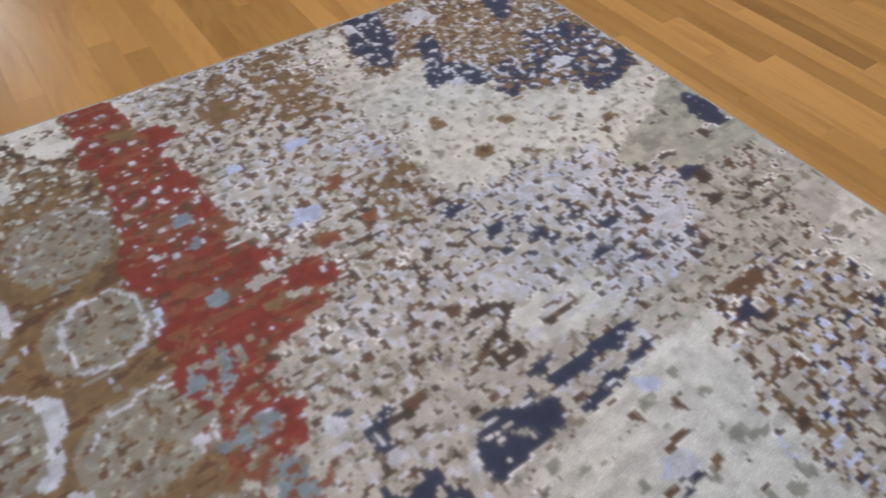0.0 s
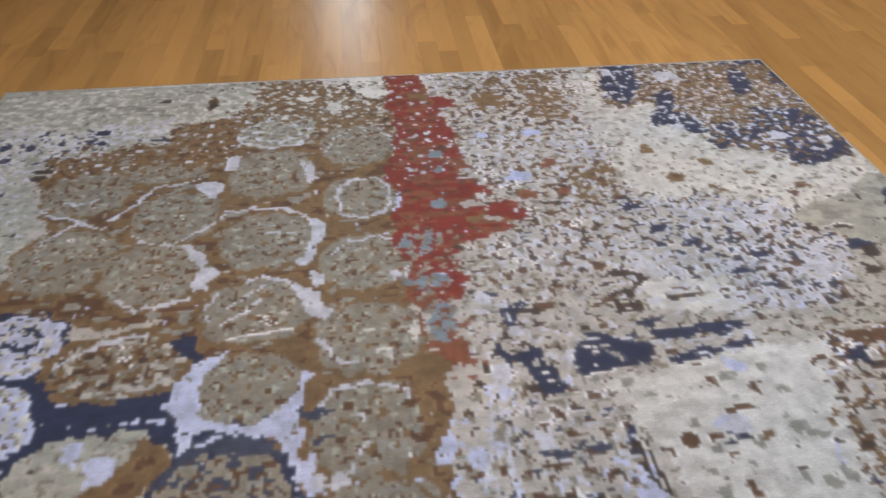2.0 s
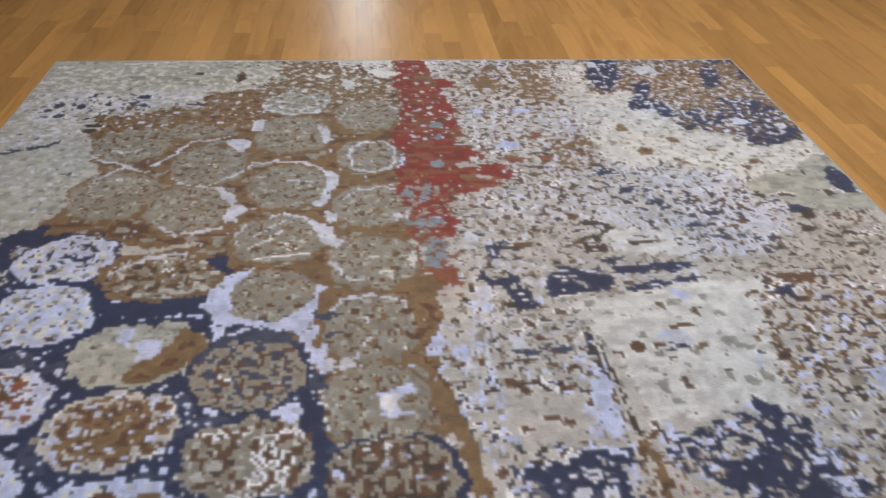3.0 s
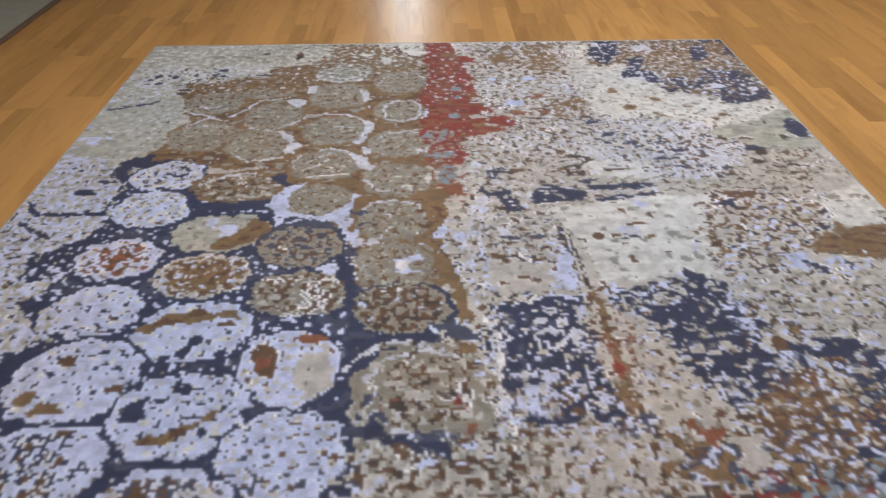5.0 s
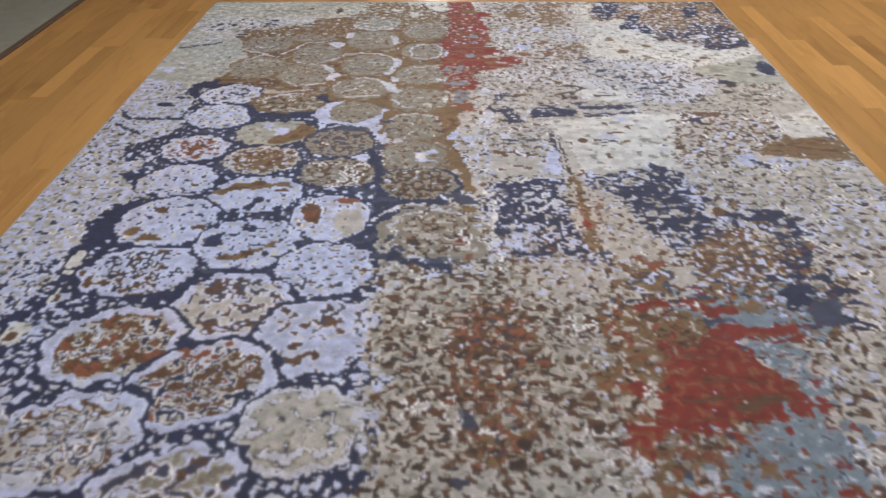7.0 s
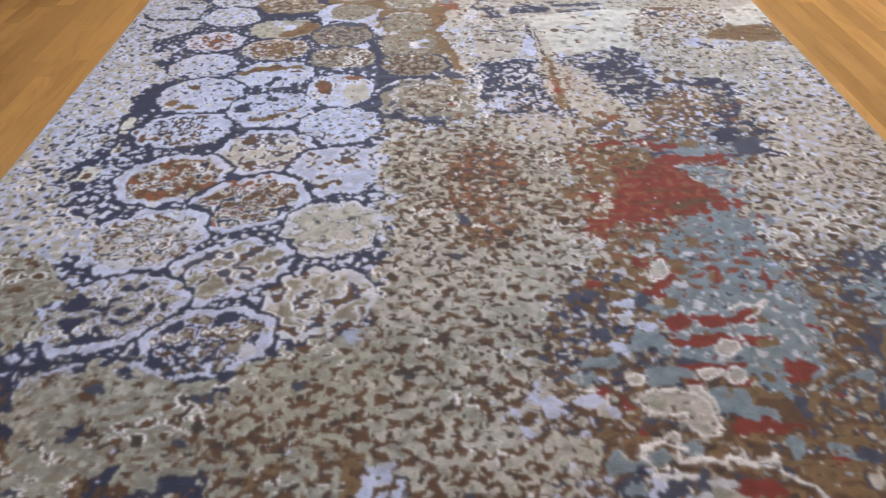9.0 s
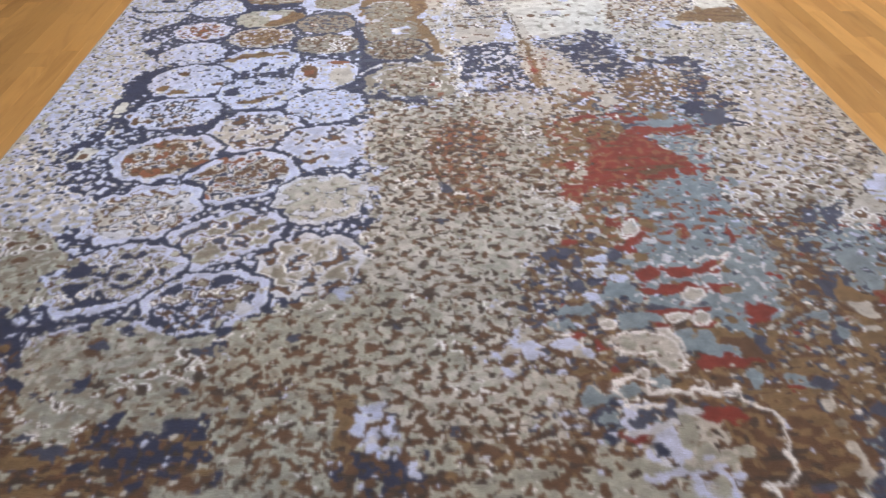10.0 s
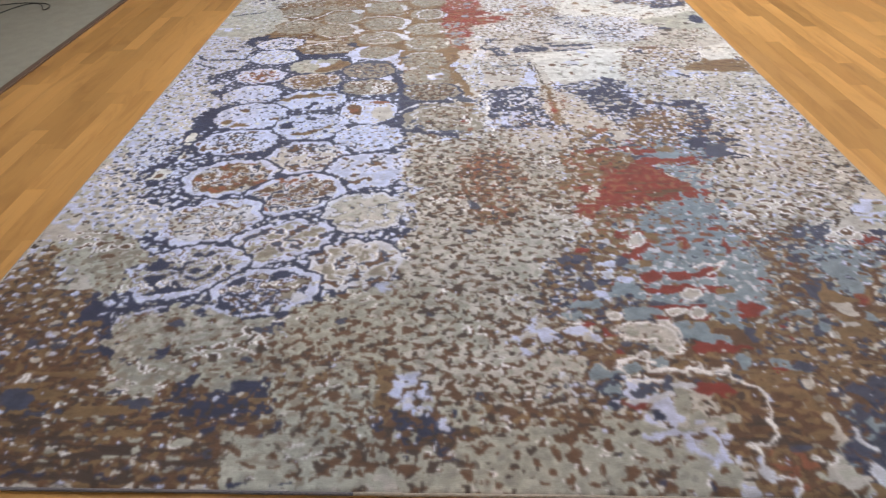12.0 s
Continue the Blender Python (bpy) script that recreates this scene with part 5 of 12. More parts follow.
rosette(-0.776, 1.872, 0.148, 0.101, CREAM, NAVY, (OCHRE, 0.0, 0.55), (OCHRE, 0.45, 0.41), (BROWN, 0.45, 0.33), (CREAM, 0.35, 0.03), (LILAC, 0.9, 0.11))
rosette(-0.46, 1.962, 0.150, 0.097, TAUPE, NAVY, (CREAM, 0.92, 0.20), (BROWN, 0.66, 0.30), (BROWN, 0.25, 0.10), (UMBER, 0.5, 0.03))
rosette(-0.165, 2.03, 0.139, 0.097, TAUPE, NAVY, (UMBER, 0.82, 0.41), (BROWN, 0.5, 0.37), (UMBER, 0.2, 0.05), (LILAC, 0.85, 0.03))
rosette(-1.054, 2.015, 0.137, 0.106, LILAC, NAVY, (NAVY, 0.62, 0.10), (NAVY, 0.25, 0.04), (IVORY, 0.8, 0.11), (BROWN, 0.85, 0.03))
rosette(-0.743, 2.105, 0.158, 0.115, LILAC, NAVY, (IVORY, 0.75, 0.15), (SLATE, 0.5, 0.06))
rosette(-0.453, 2.245, 0.134, 0.124, LILAC, NAVY, (CREAM, 0.6, 0.25), (SKY, 0.4, 0.14), (BROWN, 0.75, 0.07))
rosette(-0.115, 2.325, 0.142, 0.136, TAUPE, NAVY, (CREAM, 0.55, 0.27), (LILAC, 0.9, 0.18), (BROWN, 0.6, 0.19), (SLATE, 0.35, 0.09), (RUST, 0.3, 0.06))
rosette(-1.004, 2.272, 0.167, 0.134, LILAC, NAVY, (SKY, 0.4, 0.16), (NAVY, 0.72, 0.10), (NAVY, 0.4, 0.04), (IVORY, 0.85, 0.06))
rosette(-0.7, 2.392, 0.165, 0.127, LILAC, NAVY, (SKY, 0.2, 0.09), (NAVY, 0.62, 0.14), (NAVY, 0.25, 0.05), (IVORY, 0.82, 0.09))
rosette(-0.428, 2.512, 0.153, 0.123, LILAC, NAVY, (SKY, 0.4, 0.34), (BROWN, 0.45, 0.09), (SLATE, 0.65, 0.11), (CREAM, 0.85, 0.07))
rosette(-0.997, 2.53, 0.167, 0.114, LILAC, NAVY, (NAVY, 0.0, 0.60), (LILAC, 0.62, 0.21), (CREAM, 0.55, 0.04), (LILAC, 0.25, 0.10), (BROWN, 0.45, 0.04))
rosette(-0.67, 2.678, 0.163, 0.136, LILAC, NAVY, (NAVY, 0.72, 0.22), (CREAM, 0.5, 0.14), (BROWN, 0.42, 0.14), (NAVY, 0.3, 0.07))
rosette(-0.407, 2.797, 0.155, 0.133, LILAC, NAVY, (SKY, 0.3, 0.26), (BROWN, 0.5, 0.14), (SLATE, 0.72, 0.11), (BROWN, 0.0, 0.04), (CREAM, 0.85, 0.07))
rosette(-0.948, 2.83, 0.184, 0.138, LILAC, NAVY, (CREAM, 0.85, 0.13), (OCHRE, 0.3, 0.21), (BROWN, 0.55, 0.49), (NAVY, 0.66, 0.16), (LILAC, 0.4, 0.05), (RUST, 0.35, 0.05))
rosette(-0.665, 2.966, 0.181, 0.138, LILAC, NAVY, (BROWN, 0.58, 0.41), (NAVY, 0.68, 0.22), (CREAM, 0.82, 0.10), (UMBER, 0.3, 0.18), (LILAC, 0.4, 0.04))
rosette(-0.384, 3.094, 0.143, 0.131, LILAC, NAVY, (CREAM, 0.0, 0.27), (CREAM, 0.5, 0.25), (BROWN, 0.68, 0.16), (SLATE, 0.76, 0.12), (TAUPE, 0.4, 0.06))
rosette(-0.94, 3.137, 0.180, 0.131, LILAC, NAVY, (NAVY, 0.6, 0.46), (BROWN, 0.74, 0.23), (CREAM, 0.5, 0.08), (NAVY, 0.25, 0.14))
rosette(-0.655, 3.268, 0.166, 0.113, LILAC, NAVY, (BROWN, 0.7, 0.32), (NAVY, 0.6, 0.24), (CREAM, 0.4, 0.14), (UMBER, 0.25, 0.08))
rosette(-0.39, 3.4, 0.141, 0.118, LILAC, NAVY, (CREAM, 0.5, 0.19), (NAVY, 0.7, 0.27), (BROWN, 0.4, 0.16))
rosette(-0.939, 3.425, 0.173, 0.130, LILAC, NAVY, (NAVY, 0.0, 0.60), (LILAC, 0.6, 0.20), (CREAM, 0.75, 0.06), (LILAC, 0.25, 0.09), (BROWN, 0.5, 0.07))
rosette(-0.66, 3.535, 0.163, 0.113, NAVY, NAVY, (LILAC, 0.85, 0.21), (BROWN, 0.6, 0.28), (LILAC, 0.45, 0.12), (UMBER, 0.3, 0.09))
area(OCHRE, 0.008, (-0.704, 1.624), (-0.672, 1.578), (-0.622, 1.604), (-0.623, 1.692), (-0.669, 1.723), (-0.718, 1.74), (-0.766, 1.75), (-0.798, 1.718), (-0.757, 1.683))
spots(BROWN, (-0.69, 1.688, 0.02, 0.011), (-0.661, 1.636, 0.018, 0.011), (-0.747, 1.727, 0.02, 0.008))
spots(LILAC, (-0.748, 1.639, 0.027, 0.031), (-0.817, 1.598, 0.018, 0.038))
stroke(NAVY, 0.026, (-1.248, 1.265), (-1.206, 1.255), (-1.158, 1.22), (-1.091, 1.184))
stroke(NAVY, 0.038, (-0.949, 1.419), (-0.925, 1.473), (-0.889, 1.536), (-0.845, 1.529), (-0.815, 1.51))
stroke(NAVY, 0.026, (-0.817, 1.5), (-0.747, 1.494), (-0.675, 1.487))
stroke(NAVY, 0.022, (-0.658, 1.319), (-0.602, 1.37))
stroke(NAVY, 0.024, (-0.363, 1.809), (-0.345, 1.872), (-0.317, 1.947), (-0.316, 2.039))
area(LILAC, 0.008, (-0.431, 1.847), (-0.407, 1.83), (-0.363, 1.817), (-0.36, 1.856), (-0.365, 1.878), (-0.404, 1.862))
area(LILAC, 0.008, (-0.198, 1.812), (-0.158, 1.803), (-0.144, 1.791), (-0.11, 1.785), (-0.091, 1.811), (-0.099, 1.827), (-0.124, 1.809), (-0.139, 1.832), (-0.133, 1.856), (-0.094, 1.859), (-0.092, 1.874), (-0.128, 1.875), (-0.148, 1.887), (-0.18, 1.878), (-0.185, 1.829))
area(WHITE, 0.008, (-0.188, 1.824), (-0.147, 1.807), (-0.144, 1.871), (-0.171, 1.874))
stroke(OCHRE, 0.044, (-0.875, 2.083), (-0.784, 2.047), (-0.644, 2.049))
spots(BROWN, (-0.836, 2.072, 0.039, 0.013), (-0.747, 2.035, 0.04, 0.013), (-0.656, 2.082, 0.035, 0.013))
spots(NAVY, (-0.725, 2.149, 0.021, 0.019), (-0.752, 2.186, 0.017, 0.018), (-0.793, 2.206, 0.013, 0.012), (-0.647, 2.192, 0.013, 0.013))
area(BROWN, 0.008, (-0.563, 2.189), (-0.523, 2.157), (-0.485, 2.23), (-0.484, 2.287), (-0.524, 2.278), (-0.553, 2.233))
spots(RUST, (-0.407, 2.147, 0.041, 0.015), (-0.525, 2.232, 0.02, 0.02))
area(CREAM, 0.008, (-0.438, 2.205), (-0.349, 2.184), (-0.327, 2.309), (-0.39, 2.355), (-0.43, 2.291))
spots(BROWN, (-1.043, 2.206, 0.024, 0.022), (-0.888, 2.308, 0.027, 0.011))
spots(OCHRE, (-1.029, 2.367, 0.04, 0.018), (-1.105, 2.332, 0.02, 0.019))
stroke(OCHRE, 0.026, (-0.779, 2.463), (-0.713, 2.456), (-0.665, 2.434), (-0.605, 2.383))
spots(BROWN, (-0.762, 2.465, 0.02, 0.012), (-0.684, 2.442, 0.02, 0.012))
spots(NAVY, (-0.81, 2.375, 0.028, 0.034), (-0.706, 2.309, 0.025, 0.019))
spots(LILAC, (-0.691, 2.951, 0.013, 0.023), (-0.591, 3.043, 0.019, 0.014))
spots(OCHRE, (-0.988, 2.766, 0.044, 0.024), (-0.95, 2.872, 0.049, 0.033), (-0.878, 2.902, 0.034, 0.016))
spots(BROWN, (-0.867, 2.802, 0.029, 0.023), (-0.965, 2.898, 0.025, 0.02), (-0.956, 2.755, 0.022, 0.013))
area(NAVY, 0.008, (-0.211, 2.984), (-0.197, 2.923), (-0.167, 2.967), (-0.122, 2.923), (-0.113, 2.965), (-0.152, 2.989), (-0.175, 3.011), (-0.197, 3.04))
stroke(NAVY, 0.022, (-0.149, 2.819), (-0.113, 2.825), (-0.03, 2.818))
stroke(NAVY, 0.02, (-0.424, 2.94), (-0.366, 2.96), (-0.307, 2.919), (-0.3, 2.887))
stroke(LILAC, 0.014, (-0.113, 2.825), (-0.029, 2.852), (-0.044, 2.81))
# the pale, flecked side of the blue field
area(LILAC, 0.008, (-1.485, 1.286), (-1.339, 1.291), (-1.339, 1.979), (-1.284, 2.403), (-1.188, 2.775), (-1.221, 3.015), (-1.174, 3.244), (-1.265, 3.353), (-1.509, 2.862), (-1.472, 2.518), (-1.482, 1.922))
flecks(CREAM, 0.3, 0.07, 0.04, (-1.485, 1.286), (-1.339, 1.291), (-1.339, 1.979), (-1.284, 2.403), (-1.188, 2.775), (-1.221, 3.015), (-1.174, 3.244), (-1.265, 3.353), (-1.509, 2.862), (-1.472, 2.518), (-1.482, 1.922))
flecks(SAGE, 0.26, 0.08, 0.05, (-1.485, 1.286), (-1.339, 1.291), (-1.339, 1.979), (-1.284, 2.403), (-1.188, 2.775), (-1.221, 3.015), (-1.174, 3.244), (-1.265, 3.353), (-1.509, 2.862), (-1.472, 2.518), (-1.482, 1.922))
flecks(NAVY, 0.30, 0.05, 0.026, (-1.303, 1.696), (-1.208, 1.93), (-1.218, 2.405), (-1.169, 2.775), (-1.157, 3.044), (-1.263, 3.041), (-1.343, 2.771), (-1.382, 2.482), (-1.432, 1.923))
flecks(NAVY, 0.13, 0.05, 0.026, (-1.485, 1.286), (-1.339, 1.291), (-1.339, 1.979), (-1.284, 2.403), (-1.188, 2.775), (-1.221, 3.015), (-1.174, 3.244), (-1.265, 3.353), (-1.509, 2.862), (-1.472, 2.518), (-1.482, 1.922))
flecks(BROWN, 0.07, 0.04, 0.02, (-1.485, 1.286), (-1.339, 1.979), (-1.188, 2.775), (-1.174, 3.244), (-1.265, 3.353), (-1.509, 2.862), (-1.472, 2.518), (-1.482, 1.922))
area(NAVY, 0.008, (-1.436, 1.692), (-1.332, 1.601), (-1.224, 1.698), (-1.203, 1.818), (-1.309, 1.843), (-1.295, 1.927), (-1.373, 1.952), (-1.357, 1.813))
area(NAVY, 0.008, (-1.279, 2.228), (-1.193, 2.136), (-1.172, 2.276), (-1.197, 2.405), (-1.138, 2.639), (-1.193, 2.655), (-1.265, 2.485))
area(NAVY, 0.008, (-1.314, 2.772), (-1.26, 2.636), (-1.145, 2.62), (-0.961, 2.625), (-1.026, 2.677), (-1.142, 2.743), (-1.164, 2.84), (-1.1, 2.961), (-1.023, 2.977), (-0.857, 2.995), (-0.88, 3.036), (-1.069, 3.046), (-1.192, 3.043), (-1.267, 2.928))
flecks(LILAC, 0.12, 0.035, 0.022, (-1.314, 2.772), (-1.26, 2.636), (-0.961, 2.625), (-1.142, 2.743), (-1.1, 2.961), (-0.857, 2.995), (-1.069, 3.046), (-1.192, 3.043))
spots(IVORY, (-1.183, 2.655, 0.034, 0.039), (-1.243, 2.806, 0.033, 0.036), (-1.222, 2.486, 0.026, 0.052))
spots(BROWN, (-1.185, 2.659, 0.016, 0.018), (-1.246, 2.812, 0.015, 0.015))
grain(LILAC, ((CREAM, 0.26), (SAGE, 0.2), (NAVY, 0.14), (BROWN, 0.13),), (-1.509, 2.862), (-1.382, 2.77), (-1.21, 3.043), (-1.118, 3.222), (-1.144, 3.312), (-1.265, 3.353))
spots(SAGE, (-1.286, 3.068, 0.052, 0.04), (-1.306, 3.17, 0.042, 0.032), (-1.223, 3.243, 0.049, 0.023))
grain(LILAC, ((SAGE, 0.2), (CREAM, 0.25), (NAVY, 0.09), (TAUPE, 0.06),), (-1.404, 1.193), (-1.237, 1.256), (-1.23, 1.38), (-1.215, 1.607), (-1.235, 1.772), (-1.225, 1.909), (-1.177, 2.133), (-1.254, 2.343), (-1.289, 2.475), (-1.367, 2.573), (-1.576, 2.298), (-1.489, 1.973), (-1.493, 1.513), (-1.482, 1.195))
stroke(NAVY, 0.02, (-1.508, 1.454), (-1.439, 1.535), (-1.219, 1.538), (-1.201, 1.389), (-1.247, 1.228), (-1.17, 1.145))
spots(NAVY, (-1.248, 1.245, 0.031, 0.061), (-1.334, 1.398, 0.039, 0.023), (-1.272, 1.333, 0.032, 0.013))
stroke(NAVY, 0.017, (-1.479, 1.583), (-1.34, 1.669))
area(NAVY, 0.008, (-1.36, 1.776), (-1.301, 1.733), (-1.216, 1.665), (-1.192, 1.607), (-1.152, 1.641), (-1.176, 1.707), (-1.207, 1.771), (-1.21, 1.832), (-1.241, 1.871), (-1.327, 1.893), (-1.352, 1.864), (-1.333, 1.836))
area(NAVY, 0.008, (-1.295, 1.984), (-1.209, 1.945), (-1.174, 1.904), (-1.168, 1.962), (-1.208, 2.017), (-1.195, 2.091), (-1.241, 2.035))
area(NAVY, 0.008, (-1.28, 2.294), (-1.234, 2.197), (-1.15, 2.125), (-1.111, 2.162), (-1.17, 2.21), (-1.168, 2.255), (-1.196, 2.313), (-1.174, 2.394), (-1.231, 2.422), (-1.236, 2.342))
flecks(LILAC, 0.16, 0.03, 0.02, (-1.28, 2.294), (-1.15, 2.125), (-1.152, 1.641), (-1.352, 1.864), (-1.241, 2.035))
# where the blue field breaks up into the beige ground
grain(LILAC, ((NAVY, 0.16), (CREAM, 0.26), (BROWN, 0.12), (TAUPE, 0.1), (SKY, 0.08),), (-0.301, 2.666), (-0.213, 2.625), (-0.17, 2.732), (-0.119, 2.895), (-0.116, 3.094), (-0.139, 3.243), (-0.216, 3.31), (-0.267, 3.263), (-0.242, 3.091), (-0.259, 2.922))
area(NAVY, 0.008, (-0.221, 2.958), (-0.128, 2.925), (-0.118, 2.969), (-0.176, 2.999), (-0.214, 3.032))
spots(NAVY, (-0.072, 2.818, 0.057, 0.013), (-0.195, 3.052, 0.021, 0.019), (-0.134, 3.08, 0.017, 0.016), (-0.225, 2.798, 0.019, 0.02))
stroke(LILAC, 0.012, (-0.177, 2.799), (-0.138, 2.848), (-0.016, 2.835))
# the far right quarter
grain(CREAM, ((PEARL, 0.2), (BROWN, 0.2), (TAUPE, 0.16), (OCHRE, 0.08), (UMBER, 0.06), (WHITE, 0.04),), (0.081, 0.012), (0.79, 0.017), (0.736, 0.356), (0.616, 0.903), (0.468, 1.001), (0.272, 0.993), (0.137, 0.988), (0.11, 0.885), (0.133, 0.487))
area(OCHRE, 0.008, (0.45, 0.056), (0.6, 0.028), (0.602, 0.303), (0.513, 0.43), (0.389, 0.399))
area(OCHRE, 0.008, (0.304, 0.083), (0.385, 0.055), (0.393, 0.195), (0.296, 0.226))
area(OCHRE, 0.008, (0.416, 0.56), (0.632, 0.521), (0.592, 0.76), (0.511, 0.826), (0.372, 0.784))
flecks(CREAM, 0.2, 0.05, 0.02, (0.312, 0.025), (0.667, 0.028), (0.655, 0.522), (0.574, 0.828), (0.309, 0.782), (0.377, 0.399))
flecks(BROWN, 0.25, 0.05, 0.018, (0.312, 0.025), (0.667, 0.028), (0.655, 0.522), (0.574, 0.828), (0.309, 0.782), (0.377, 0.399))
area(PEARL, 0.008, (0.48, 0.526), (0.611, 0.511), (0.564, 0.629), (0.442, 0.634))
area(SKY, 0.008, (0.253, 0.71), (0.373, 0.69), (0.337, 0.768), (0.252, 0.773))
grain(IVORY, ((TAUPE, 0.09), (SAGE, 0.12), (BROWN, 0.05), (PEARL, 0.05),), (0.707, 0.029), (0.814, 0.029), (0.888, 0.308), (0.969, 0.435), (1.021, 0.62), (1.224, 0.69), (1.507, 0.689), (1.565, 0.774), (1.374, 0.847), (1.181, 0.923), (0.799, 0.917), (0.657, 0.904), (0.637, 0.673))
spots(OCHRE, (0.819, 0.767, 0.044, 0.027), (0.72, 0.581, 0.03, 0.017), (0.953, 0.86, 0.026, 0.022), (0.709, 0.453, 0.031, 0.019), (0.928, 0.681, 0.023, 0.014))
spots(BROWN, (1.243, 0.772, 0.022, 0.016), (0.814, 0.751, 0.024, 0.016), (1.116, 0.776, 0.018, 0.012))
area(NAVY, 0.008, (0.795, -0.001), (1.01, 0.007), (0.973, 0.203), (1.057, 0.258), (1.288, 0.139), (1.533, 0.023), (1.514, 0.676), (1.304, 0.717), (1.25, 0.581), (1.137, 0.565), (1.004, 0.539), (0.918, 0.443), (0.888, 0.308), (0.754, 0.264))
grain(OCHRE, ((UMBER, 0.12), (NAVY, 0.14), (TAUPE, 0.16), (BROWN, 0.2), (CREAM, 0.05),), (0.954, 0.335), (1.172, 0.161), (1.42, 0.209), (1.475, 0.329), (1.372, 0.477), (1.287, 0.446), (1.159, 0.453), (1.06, 0.517), (1.048, 0.422))
grain(OCHRE, ((UMBER, 0.15), (NAVY, 0.2), (CREAM, 0.08),), (1.008, 0.013), (1.373, 0.034), (1.31, 0.151), (1.032, 0.258), (0.945, 0.224))
area(OCHRE, 0.008, (1.17, 0.487), (1.368, 0.548), (1.295, 0.64), (1.135, 0.627))
area(NAVY, 0.008, (1.151, 0.533), (1.245, 0.512), (1.183, 0.624), (1.109, 0.622))
flecks(PEARL, 0.11, 0.022, 0.016, (0.795, -0.001), (1.533, 0.023), (1.514, 0.676), (1.304, 0.717), (0.918, 0.443), (0.754, 0.264))
spots(PEARL, (1.06, 0.079, 0.046, 0.041), (1.502, 0.542, 0.024, 0.018), (1.319, 0.537, 0.027, 0.018), (1.403, 0.094, 0.033, 0.018), (1.295, 0.021, 0.028, 0.015))
area(SAGE, 0.008, (1.178, 0.93), (1.35, 0.892), (1.53, 0.813), (1.547, 0.936), (1.571, 1.111), (1.479, 1.196), (1.302, 1.17), (1.237, 1.104), (1.164, 1.045))
flecks(MOSS, 0.3, 0.1, 0.02, (1.178, 0.93), (1.53, 0.813), (1.571, 1.111), (1.302, 1.17))
area(NAVY, 0.008, (1.425, 0.975), (1.491, 0.92), (1.526, 0.972), (1.505, 1.082), (1.457, 1.083), (1.429, 1.025))
spots(UMBER, (1.381, 1.07, 0.031, 0.016), (1.245, 1.146, 0.05, 0.015), (1.174, 1.164, 0.026, 0.018))
grain(CREAM, ((TAUPE, 0.18), (PEARL, 0.16), (UMBER, 0.12), (BROWN, 0.1), (MOSS, 0.05),), (0.114, 1.019), (0.272, 0.993), (0.616, 0.903), (0.656, 0.974), (0.584, 1.207), (0.409, 1.241), (0.186, 1.285), (0.07, 1.381))
grain(CREAM, ((BROWN, 0.1), (SKY, 0.12), (PEARL, 0.36), (UMBER, 0.12), (NAVY, 0.07),), (0.614, 0.91), (1.117, 0.921), (1.194, 1.165), (1.131, 1.317), (0.975, 1.366), (0.812, 1.342), (0.811, 1.232), (0.695, 1.212), (0.626, 1.072))
spots(NAVY, (0.657, 1.025, 0.026, 0.016), (0.733, 1.061, 0.033, 0.022), (0.759, 1.116, 0.021, 0.021), (0.682, 1.081, 0.023, 0.016), (0.65, 1.057, 0.016, 0.013), (0.776, 1.013, 0.016, 0.01), (0.951, 1.06, 0.016, 0.013))
spots(PEARL, (0.692, 1.1, 0.015, 0.012), (0.736, 1.096, 0.012, 0.009))
spots(OCHRE, (1.017, 1.095, 0.024, 0.025), (1.178, 1.249, 0.017, 0.014))
grain(CREAM, ((SAGE, 0.25), (TAUPE, 0.16), (UMBER, 0.09), (BROWN, 0.09),), (1.194, 1.165), (1.509, 1.198), (1.311, 1.519), (0.903, 1.497), (0.746, 1.416), (0.789, 1.354), (0.975, 1.366))
stroke(UMBER, 0.008, (1.196, 1.32), (1.297, 1.345), (1.412, 1.345))
stroke(UMBER, 0.008, (1.282, 1.239), (1.333, 1.285), (1.361, 1.303))
spots(UMBER, (1.33, 1.29, 0.038, 0.011), (1.209, 1.265, 0.019, 0.014), (1.318, 1.446, 0.021, 0.012))
area(IVORY, 0.008, (0.564, 1.243), (0.799, 1.237), (0.796, 1.347), (0.624, 1.364), (0.541, 1.334))
spots(BROWN, (0.655, 1.275, 0.045, 0.011), (0.628, 1.301, 0.018, 0.012), (0.693, 1.296, 0.014, 0.011))
spots(UMBER, (0.529, 1.204, 0.064, 0.011), (0.6, 1.216, 0.037, 0.008), (0.491, 1.273, 0.014, 0.016), (0.503, 1.327, 0.011, 0.018))
stroke(UMBER, 0.012, (0.484, 1.299), (0.504, 1.26), (0.56, 1.226))
grain(CREAM, ((TAUPE, 0.15), (PEARL, 0.12), (UMBER, 0.1), (BROWN, 0.07),), (0.079, 1.306), (0.407, 1.247), (0.545, 1.334), (0.799, 1.373), (0.751, 1.489), (0.502, 1.576), (0.26, 1.593), (0.116, 1.626), (0.046, 1.581))
area(NAVY, 0.008, (0.3, 1.446), (0.339, 1.424), (0.371, 1.396), (0.432, 1.424), (0.495, 1.451), (0.498, 1.487), (0.41, 1.505), (0.342, 1.512), (0.292, 1.505))
area(NAVY, 0.008, (0.127, 1.427), (0.195, 1.435), (0.197, 1.47), (0.243, 1.507), (0.248, 1.54), (0.206, 1.548), (0.183, 1.503), (0.163, 1.48))
stroke(NAVY, 0.02, (0.528, 1.434), (0.621, 1.424), (0.72, 1.415))
stroke(NAVY, 0.016, (0.529, 1.504), (0.688, 1.476), (0.746, 1.45))
